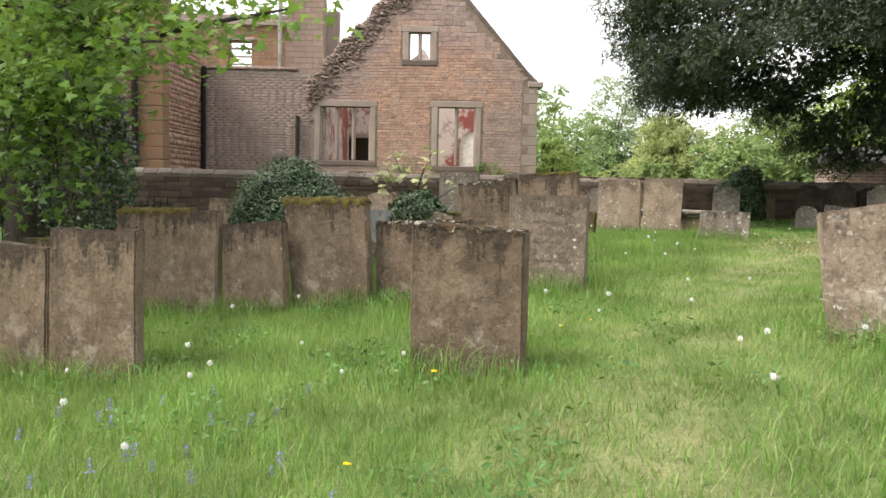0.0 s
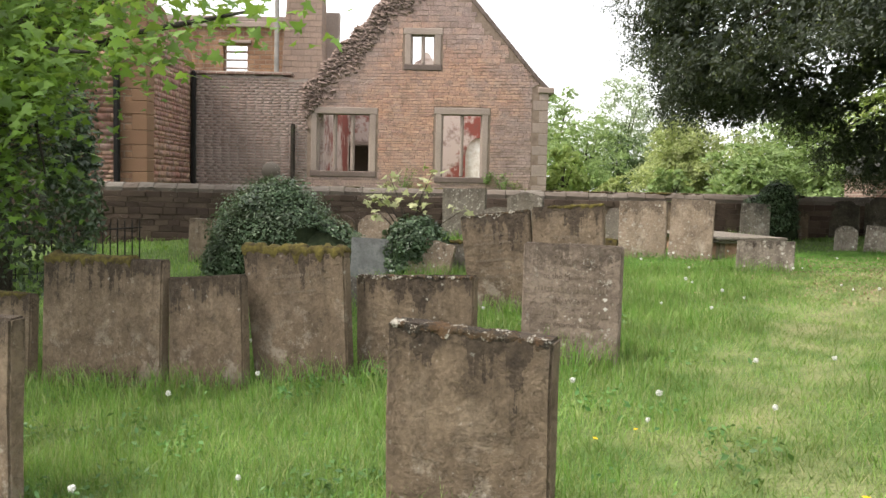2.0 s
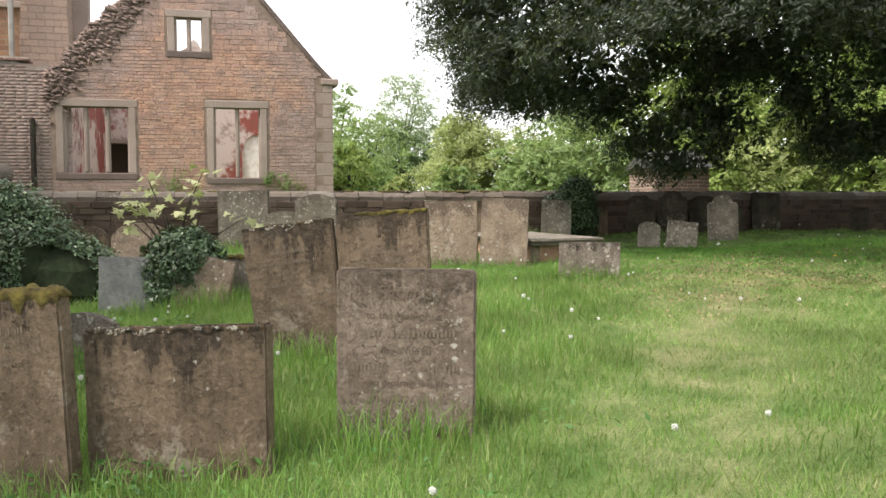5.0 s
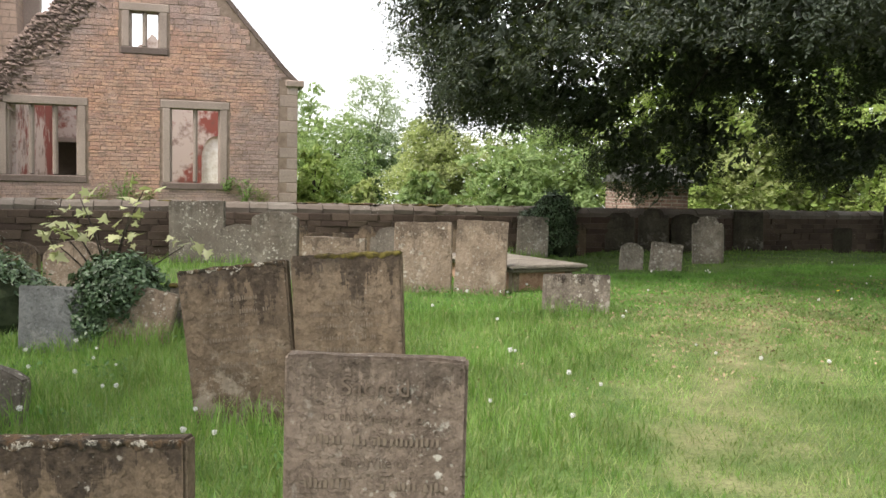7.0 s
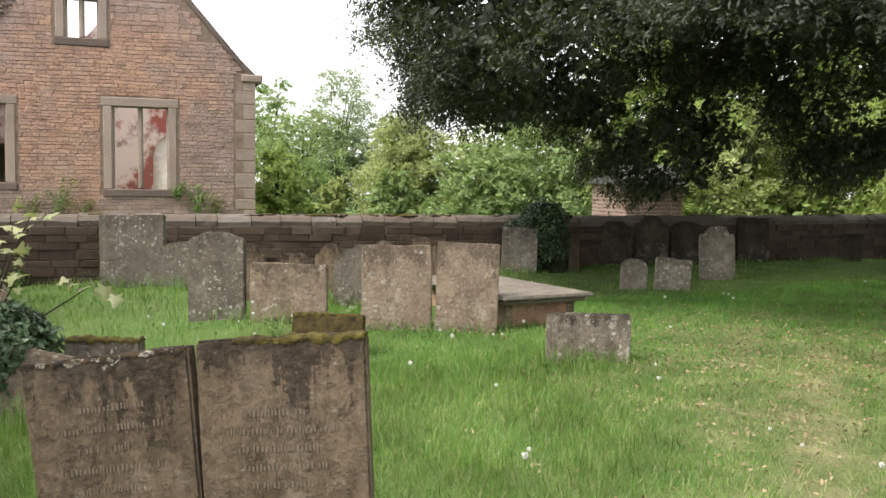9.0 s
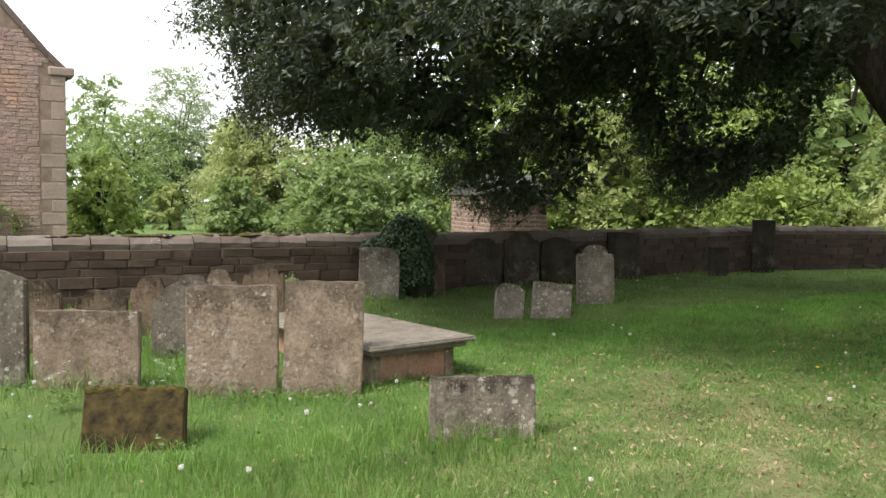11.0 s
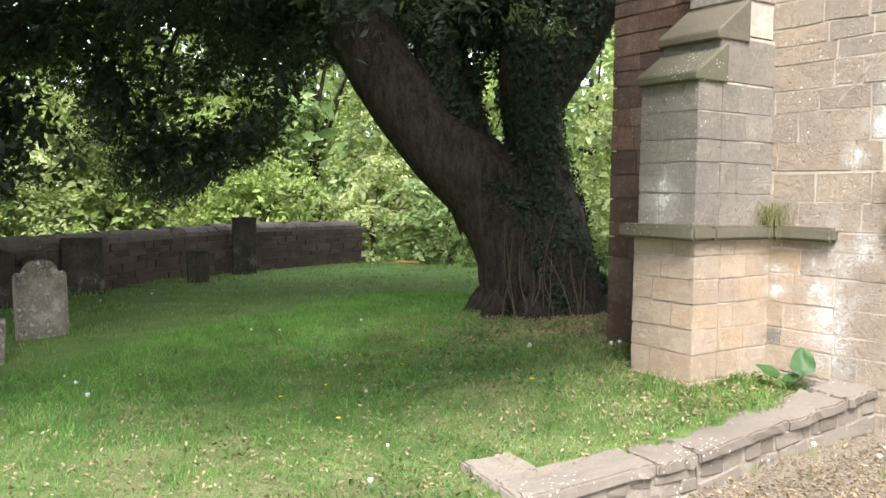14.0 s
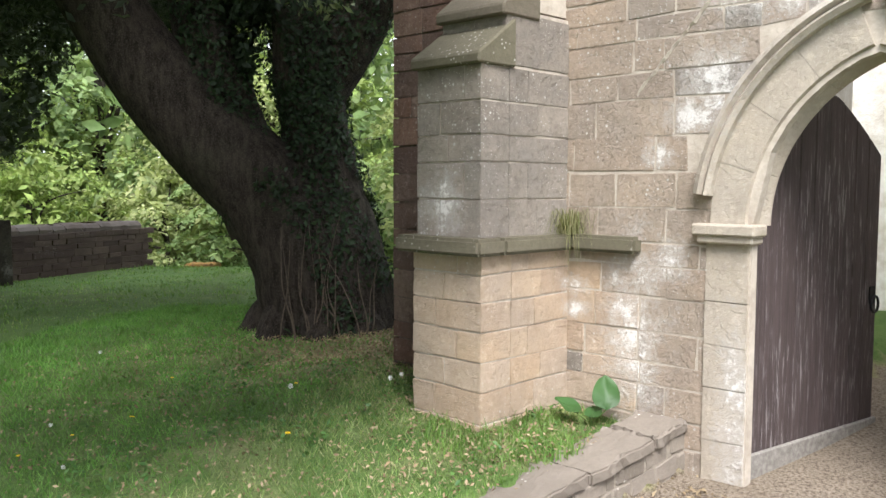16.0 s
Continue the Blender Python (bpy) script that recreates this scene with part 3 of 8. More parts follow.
def soup(name, verts, faces, mat, parent=None, smooth_=False):
    """A mesh from arrays; faces all have the same number of corners."""
    verts, faces = np.asarray(verts, np.float32), np.asarray(faces, np.int32)
    me = bpy.data.meshes.new(name)
    n, k = faces.shape
    me.vertices.add(len(verts))
    me.vertices.foreach_set("co", verts.ravel())
    me.loops.add(n * k)
    me.loops.foreach_set("vertex_index", faces.ravel())
    me.polygons.add(n)
    me.polygons.foreach_set("loop_start", np.arange(0, n * k, k, dtype=np.int32))
    if smooth_:
        me.polygons.foreach_set("use_smooth", np.ones(n, bool))
    me.update(calc_edges=True)
    me.materials.append(mat)
    ob = new(name, me)
    ob.parent = parent
    return ob


def box(bm, x0, x1, y0, y1, z0, z1, bev=0.0):
    """A box into bm, with chamfered edges when bev is given."""
    r = bmesh.ops.create_cube(bm, size=1)
    vs = r["verts"]
    for v in vs:
        v.co = Vector(((x0 + x1) / 2 + v.co.x * (x1 - x0), (y0 + y1) / 2 + v.co.y * (y1 - y0), (z0 + z1) / 2 + v.co.z * (z1 - z0)))
    if bev:
        es = list({e for v in vs for e in v.link_edges})
        bmesh.ops.bevel(bm, geom=es, offset=bev, segments=1, affect="EDGES")
    return vs


def tube(points, radii, sides=10, jag=0.0, seed=0):
    """A tapered tube along points, as verts and quads."""
    rng = np.random.default_rng(seed)
    pts = [Vector(p) for p in points]
    vs, fs = [], []
    side = Vector((1, 0, 0))
    for i, p in enumerate(pts):
        d = (pts[min(i + 1, len(pts) - 1)] - pts[max(i - 1, 0)]).normalized()
        side = (side - d * side.dot(d))
        side = side.normalized() if side.length > 1e-4 else d.orthogonal().normalized()
        up = d.cross(side)
        for k in range(sides):
            a = 2 * math.pi * k / sides
            r = radii[i] * (1 + jag * (rng.random() - 0.5))
            vs.append(p + (side * math.cos(a) + up * math.sin(a)) * r)
    for i in range(len(pts) - 1):
        for k in range(sides):
            a, b = i * sides + k, i * sides + (k + 1) % sides
            fs.append((a, b, b + sides, a + sides))
    return [tuple(v) for v in vs], fs


def curve_pts(points, n):
    """Points along a smooth curve through the given ones."""
    p = [Vector(q) for q in points]
    out = []
    for i in range(len(p) - 1):
        a, b, c, d = p[max(i - 1, 0)], p[i], p[i + 1], p[min(i + 2, len(p) - 1)]
        for k in range(n):
            u = k / n
            out.append(0.5 * ((2 * b) + (c - a) * u + (2 * a - 5 * b + 4 * c - d) * u * u + (3 * b - a - 3 * c + d) * u ** 3))
    out.append(p[-1])
    return out


def lerp_list(vals, n):
    out = []
    for i in range(len(vals) - 1):
        for k in range(n):
            out.append(vals[i] + (vals[i + 1] - vals[i]) * k / n)
    out.append(vals[-1])
    return out


def leaves(name, centres, normals, size, mat, parent=None, seed=0, shape="diamond", width=0.48):
    """Single folded leaves: one island of two faces (or a lobed fan) each."""
    rng = np.random.default_rng(seed)
    c = np.asarray(centres, float)
    n = len(c)
    nn = np.asarray(normals, float) + rng.normal(0, 0.55, (n, 3))
    nn /= np.linalg.norm(nn, axis=1)[:, None] + 1e-9
    t = rng.normal(0, 1, (n, 3))
    t -= nn * (t * nn).sum(1)[:, None]
    t /= np.linalg.norm(t, axis=1)[:, None] + 1e-9
    b = np.cross(nn, t)
    s = (size * rng.uniform(0.6, 1.35, n))[:, None]
    if shape == "diamond":
        v = np.stack([c - t * s, c + b * s * width + nn * s * 0.16, c + t * s, c - b * s * width + nn * s * 0.16], 1)
        i = np.arange(n)[:, None] * 4
        f = np.concatenate([i + np.array([[0, 1, 2]]), i + np.array([[0, 2, 3]])], 1).reshape(-1, 3)
        return soup(name, v.reshape(-1, 3), f, mat, parent)
    ang = np.radians(np.array([-90, -58, -38, -22, 10, 22, 55, 78, 90, 102, 125, 158, 170, 202, 218, 238]))
    rad = np.array([0.25, 0.55, 0.9, 0.5, 1.0, 0.55, 0.6, 0.95, 1.15, 0.95, 0.6, 0.55, 1.0, 0.5, 0.9, 0.55])
    k = len(ang)
    fold = np.abs(np.cos(ang)) * rad * 0.22
    ring = c[:, None, :] + (b[:, None, :] * (np.cos(ang) * rad)[None, :, None] + t[:, None, :] * (np.sin(ang) * rad)[None, :, None] - nn[:, None, :] * fold[None, :, None]) * s[:, None, :]
    v = np.concatenate([c[:, None, :], ring], 1)
    i = np.arange(n)[:, None, None] * (k + 1)
    tri = np.array([(0, 1 + j, 1 + (j + 1) % k) for j in range(k)])[None]
    return soup(name, v.reshape(-1, 3), (i + tri).reshape(-1, 3), mat, parent)


def blob_points(blobs, count, seed, shell=0.55, ragged=0.25):
    """Points in and on rough balls (x, y, z, rx, ry, rz): thicker towards the skin, broken by noise into clumps and gaps."""
    rng = np.random.default_rng(seed)
    vol = np.array([b[3] * b[4] + b[4] * b[5] + b[3] * b[5] for b in blobs])
    pick = rng.choice(len(blobs), count, p=vol / vol.sum())
    bl = np.array(blobs)[pick]
    d = rng.normal(0, 1, (count, 3))
    d /= np.linalg.norm(d, axis=1)[:, None]
    wob = np.sin(d[:, 0] * 5.1 + pick) * np.sin(d[:, 1] * 6.3 + pick * 2.1) * np.sin(d[:, 2] * 5.7 + pick * 0.7)
    r = (shell + (1 - shell) * rng.random(count) ** 0.6) * (1 + ragged * wob) + rng.normal(0, 0.04, count)
    p = bl[:, :3] + d * bl[:, 3:] * r[:, None]
    keep = np.sin(p[:, 0] * 2.3 + 1.3 * np.sin(p[:, 1] * 1.7)) * np.sin(p[:, 1] * 2.1 + 1.1 * np.sin(p[:, 2] * 2.3)) * np.sin(p[:, 2] * 2.7 + p[:, 0]) > -0.30
    nrm = d + np.array([0, 0, 0.5])
    return p[keep], nrm[keep]


# ---- ground ----
CH = Vector((10.588, 11.085))                       # foot of the inner buttress corner on the church wall
WD = Vector((-0.477, -0.879))                     # along the church wall towards its doorway
KERB = ((7.82, 12.55), (7.40, 11.95), (8.50, 11.21), (10.13, 10.22))


def side_of_kerb(x, y):
    """Metres south of the retaining kerb (positive on the lower path)."""
    ax, ay = 7.40, 11.95
    dx, dy = 10.13 - ax, 10.22 - ay
    ln = math.hypot(dx, dy)
    along = ((x - ax) * dx + (y - ay) * dy) / ln
    off = ((x - ax) * dy - (y - ay) * dx) / ln
    return along, off


def ground_z(x, y):
    xx, yy = min(max(x, -9.0), 18.0), min(max(y, -4.0), 23.0)
    z = 0.93 + 0.118 * xx - 0.004 * yy - 0.0043 * xx * yy - 0.0016 * xx * xx + 0.00135 * yy * yy
    z -= 0.10 * math.exp(-((x - 7.3) ** 2 + (y - 17.3) ** 2) / 6.0) - 0.12 * math.exp(-((x - 1.2) ** 2 + (y - 12.2) ** 2) / 9.0)
    z += 0.14 * math.exp(-((x - 10.2) ** 2 + (y - 12.2) ** 2) / 3.0) + 0.06 * smooth(11, 13, x) * smooth(18, 14, y)
    z += 0.13 * math.exp(-((x - 1.4) ** 2 + (y - 17.0) ** 2) / 7.0) + 0.08 * math.exp(-((x - 0.2) ** 2 + (y - 8.6) ** 2) / 1.5)
    z -= 0.10 * math.exp(-((x - 7.6) ** 2 + (y - 12.3) ** 2) / 1.2) + 0.09 * max(0.0, 4.0 - y)
    along, off = side_of_kerb(x, y)
    if off > -0.2 and along > -0.6:
        low = 1.14 + 0.085 * max(0.0, along)
        z += (low - z) * smooth(-0.2, -0.03, off) * smooth(-0.35, 0.12, along) * smooth(9.0, 4.0, off)
    far = max(0.0, y - 23.5)
    z -= 0.012 * far * smooth(0, 20, far)
    z -= 0.16 * max(0.0, min(x, 34.0) - 20.5) * smooth(20.5, 26.0, x) * smooth(12.0, 19.0, y)
    z += 0.018 * math.sin(x * 2.1 + 1.7 * math.sin(y * 1.3)) * math.sin(y * 1.9) + 0.012 * math.sin(x * 5.3 + y * 3.1)
    return z


def spaced(lo, hi, near_lo, near_hi, fine, grow):
    vals = list(np.arange(near_lo, near_hi + 1e-6, fine))
    step, v = fine, near_hi
    while v < hi:
        step *= grow
        v += step
        vals.append(min(v, hi))
    step, v = fine, near_lo
    while v > lo:
        step *= grow
        v -= step
        vals.insert(0, max(v, lo))
    return vals


gx, gy = spaced(-900, 900, -6, 15, 0.16, 1.25), spaced(-500, 1500, -1, 24, 0.16, 1.25)
gv = [(x, y, ground_z(x, y)) for y in gy for x in gx]
nx = len(gx)
gf = [(j * nx + i, j * nx + i + 1, (j + 1) * nx + i + 1, (j + 1) * nx + i) for j in range(len(gy) - 1) for i in range(nx - 1)]
GROUND_OB = soup("ground", gv, gf, M_GROUND, None, True)
ground = tagged(GROUND_OB, "uneven churchyard turf rising gently to a boundary wall", "ground", kind="structure")


def trodden(x, y):
    """0 to 1: how worn the grass is along the footway and below the big tree."""
    px_, py_ = (0.4, 1.0, 2.0, 3.4, 5.4), (2.0, 4.2, 6.8, 9.4, 12.0)
    best = 9.0
    for i in range(4):
        ax, ay, bx, by = px_[i], py_[i], px_[i + 1], py_[i + 1]
        u = max(0.0, min(1.0, ((x - ax) * (bx - ax) + (y - ay) * (by - ay)) / ((bx - ax) ** 2 + (by - ay) ** 2)))
        best = min(best, math.hypot(x - ax - u * (bx - ax), y - ay - u * (by - ay)))
    w = 1.0 + 0.35 * math.sin(x * 3.1 + y * 1.7)
    worn = math.exp(-(best / (0.75 * w)) ** 2) * (0.85 + 0.15 * smooth(8, 11, y))
    worn = max(worn, 0.85 * math.exp(-((x - 6.4) ** 2 + (y - 13.0) ** 2) / 5.0))
    worn = max(worn, 0.95 * math.exp(-((x - 11.9) ** 2 + (y - 13.6) ** 2) / 2.6), 0.9 * math.exp(-((x - 12.1) ** 2 + (y - 12.6) ** 2) / 1.6))
    lawn = smooth(4.2, 6.0, x) * smooth(16.8, 14.5, y) * smooth(9.0, 10.2, y) * smooth(13.5, 11.5, x)
    patch = math.sin(x * 1.7 + 1.1 * math.sin(y * 1.3)) * math.sin(y * 2.1 + 0.8 * math.sin(x * 1.9))
    worn = max(worn, lawn * (0.34 + 0.42 * max(0.0, patch)))
    return worn * (0.75 + 0.25 * math.sin(x * 7 + 2 * math.sin(y * 6)))


def wear(x, y):
    if not (-3 < x < 15 and 1 < y < 18):
        return 0.0
    al, off = side_of_kerb(x, y)
    if al > -0.2 and off > -0.05:
        return smooth(2.9, 2.3, off + 0.3 * math.sin(al * 2.7))
    bare = 0.95 * math.exp(-((x - 12.9) ** 2 + (y - 13.4) ** 2) / 1.6) * (0.8 + 0.3 * math.sin(x * 5 + 2 * math.sin(y * 4)))
    return max(0.52 * trodden(x, y), bare)


worn_at = GROUND_OB.data.attributes.new("worn", "FLOAT", "POINT")
worn_at.data.foreach_set("value", np.array([wear(x, y) for x, y, z in gv], np.float32))


# ---- boundary wall ----
WALL_LINE = ((-14.0, 20.75), (-4.0, 20.7), (7.0, 20.8), (11.0, 21.3), (14.5, 22.3), (17.8, 23.1), (21.8, 22.7))
WALL_TOP = 2.40


def wall_at(s):
    for (ax, ay), (bx, by) in zip(WALL_LINE, WALL_LINE[1:]):
        d = math.hypot(bx - ax, by - ay)
        if s <= d:
            return ax + (bx - ax) * s / d, ay + (by - ay) * s / d, math.atan2(by - ay, bx - ax)
        s -= d
    return bx, by, math.atan2(by - ay, bx - ax)


WALL_LEN = sum(math.hypot(b[0] - a[0], b[1] - a[1]) for a, b in zip(WALL_LINE, WALL_LINE[1:]))


def build_wall():
    rng = random.Random(5)
    base = thing("boundary_wall", (0, 0, 0), "long low dark-red sandstone boundary wall with weathered coping", "wall", kind="structure")
    bm = bmesh.new()
    s = 0.0
    while s < WALL_LEN - 0.01:
        step = min(1.0, WALL_LEN - s)
        x, y, a = wall_at(s + step / 2)
        m = pose(x, y, 0, 0, 0, math.degrees(a))
        for v in box(bm, -step / 2 - 0.02, step / 2 + 0.02, -0.05, 0.37, 0.6, WALL_TOP - 0.13):
            v.co = m @ v.co
        s += step
    part("wall_core", bm, M_MORTAR_D, base)
    shapes = []
    for i in range(10):
        bm = bmesh.new()
        box(bm, -0.5, 0.5, -0.5, 0.5, -0.5, 0.5, 0.0)
        for v in bm.verts:
            v.co += Vector((rng.uniform(-0.02, 0.02), rng.uniform(-0.07, 0.07), rng.uniform(-0.04, 0.04)))
        me = bpy.data.meshes.new("wall_block")
        bmesh.ops.bevel(bm, geom=bm.edges[:], offset=0.05, segments=1, affect="EDGES")
        bm.to_mesh(me)
        bm.free()
        me.materials.append(M_WALL)
        shapes.append(me)
    return base, shapes


boundary, WALL_BLOCKS = build_wall()


def wall_pieces():
    rng = random.Random(8)
    rest_v, rest_f = [], []
    count = 0
    z = WALL_TOP - 0.13
    row = 0
    while z > 0.85:
        h = rng.choice((0.11, 0.13, 0.14, 0.16))
        s = -rng.random() * 0.4
        while s < WALL_LEN:
            ln = rng.uniform(0.24, 0.58)
            mid = min(max(s + ln / 2, 0), WALL_LEN - 0.01)
            x, y, a = wall_at(mid)
            if z > ground_z(x, y - 0.2) - 0.1:
                m = pose(x, y, z - h / 2, 0, 0, math.degrees(a)) @ Matrix.Diagonal((ln - 0.008, 0.14 + rng.uniform(0, 0.025), h - 0.007, 1))
                m = m @ pose(0, rng.uniform(-0.08, 0.08), 0)
                if -3.0 < x < 9.5 and count < 300 and row < 6:
                    ob = new("stone", rng.choice(WALL_BLOCKS))
                    ob.matrix_world = m
                    ob.parent = boundary
                    count += 1
                else:
                    me = rng.choice(WALL_BLOCKS)
                    k = len(rest_v)
                    rest_v += [tuple(m @ v.co) for v in me.vertices]
                    rest_f += [tuple(k + i for i in p.vertices) for p in me.polygons]
            s += ln
        z -= h
        row += 1
    me = bpy.data.meshes.new("wall_stones")
    me.from_pydata(rest_v, [], rest_f)
    me.materials.append(M_WALL)
    ob = new("wall_stones", me)
    ob.parent = boundary
    tagged(ob, kind="stuff")
    cope = []
    for i in range(6):
        bm = bmesh.new()
        prof = [(-0.04, -0.13), (-0.05, -0.05), (0.02, 0.02), (0.12, 0.055), (0.24, 0.06), (0.36, 0.03), (0.45, -0.05), (0.44, -0.13)]
        n = 5
        rings = []
        for k in range(n):
            u = k / (n - 1) - 0.5
            end = 0.985 if k in (0, n - 1) else 1.0
            rings.append([bm.verts.new((u, p[0] * end + rng.uniform(-0.008, 0.008), p[1] * end + rng.uniform(-0.009, 0.009))) for p in prof])
        for a, b in zip(rings, rings[1:]):
            for k in range(len(prof)):
                bm.faces.new((a[k], b[k], b[(k + 1) % len(prof)], a[(k + 1) % len(prof)]))
        bm.faces.new(rings[0])
        bm.faces.new(rings[-1][::-1])
        bmesh.ops.recalc_face_normals(bm, faces=bm.faces)
        me = bpy.data.meshes.new("coping_stone")
        bm.to_mesh(me)
        bm.free()
        me.materials.append(M_COPE)
        cope.append(me)
    s = 0.0
    while s < WALL_LEN - 0.2:
        ln = rng.uniform(0.30, 0.55)
        x, y, a = wall_at(s + ln / 2)
        ob = new("coping", rng.choice(cope))
        ob.matrix_world = pose(x, y, WALL_TOP + rng.uniform(-0.012, 0.012), rng.uniform(-1.5, 1.5), rng.uniform(-0.6, 0.6), math.degrees(a) + rng.uniform(-0.8, 0.8)) @ Matrix.Diagonal((ln - 0.012, 1, 1, 1))
        ob.parent = boundary
        s += ln


# ---- walls with openings ----
def strip_wall(bm, x0, x1, y0, y1, bottom, top, holes, cuts=0.25, m=Matrix()):
    """An upright wall between y0 and y1 from bottom to top(x), with rectangular holes (x0, x1, z0, z1) or an arch function."""
    xs = sorted({round(v, 4) for v in list(np.arange(x0, x1, cuts)) + [x1] + [e for h in holes for e in h[:2] if x0 < e < x1]})
    for a, b in zip(xs, xs[1:]):
        mid = (a + b) / 2
        spans = [[(bottom, bottom), (top(a), top(b))]]
        for h in holes:
            if h[0] < mid < h[1]:
                lo = (h[2], h[2])
                hi = (h[3](a), h[3](b)) if callable(h[3]) else (h[3], h[3])
                s = spans.pop()
                spans += [[s[0], lo], [hi, s[1]]]
        for (la, lb), (ha, hb) in spans:
            if (ha + hb) - (la + lb) < 0.02:
                continue
            v = [bm.verts.new(m @ Vector(p)) for p in ((a, y0, la), (b, y0, lb), (b, y0, hb), (a, y0, ha), (a, y1, la), (b, y1, lb), (b, y1, hb), (a, y1, ha))]
            for f in ((0, 1, 2, 3), (5, 4, 7, 6), (4, 0, 3, 7), (1, 5, 6, 2), (3, 2, 6, 7), (4, 5, 1, 0)):
                bm.faces.new([v[i] for i in f])
    bmesh.ops.remove_doubles(bm, verts=bm.verts[:], dist=0.0005)


def boxpart(name, dims, mat, parent, bev=0.01, label="", m=None):
    bm = bmesh.new()
    box(bm, *dims, bev)
    if m is not None:
        bm.transform(m)
    return part(name, bm, mat, parent, label)


# ---- the ruined hall ----
FY = 26.6
G_L, G_R, G_MID, G_EAVE, G_TOP = -4.25, 2.64, -0.80, 5.30, 9.30


def gable_top(x):
    if x > G_MID:
        return G_TOP - (x - G_MID) * (G_TOP - G_EAVE) / (G_R - G_MID)
    base = G_TOP - (G_MID - x) * (G_TOP - 5.45) / (G_MID - G_L)
    return base - 0.10 - 0.10 * math.sin(x * 9) * math.sin(x * 4.3)


def window(parent_house, x0, x1, z0, z1, lights, name="window"):
    """Stone-framed mullioned window without glass, its surround flush with the wall and stepped back towards the lights."""
    w = new(name)
    w.parent = parent_house
    f = 0.17
    for e0, e1 in ((x0, x0 + f), (x1 - f, x1)):
        inner = 1 if e0 == x0 else -1
        boxpart("jamb", (e0, e1, FY - 0.022, FY + 0.10, z0, z1 - 0.02), M_FRAME, w, 0.012)
        c = (e0 + e1) / 2 + inner * 0.07
        boxpart("jamb", (c - 0.055, c + 0.055, FY + 0.06, FY + 0.40, z0, z1 - 0.02), M_FRAME, w, 0.02)
    boxpart("lintel", (x0 - 0.05, x1 + 0.05, FY - 0.024, FY + 0.40, z1 - 0.02, z1 + 0.17), M_FRAME, w, 0.014)
    boxpart("sill", (x0 - 0.03, x1 + 0.03, FY - 0.034, FY + 0.40, z0 - 0.17, z0), M_SILL, w, 0.02)
    step = (x1 - x0 - 2 * f) / lights
    for i in range(1, lights):
        c = x0 + f + step * i
        boxpart("mullion", (c - 0.055, c + 0.055, FY + 0.06, FY + 0.24, z0, z1 - 0.02), M_FRAME, w, 0.035)


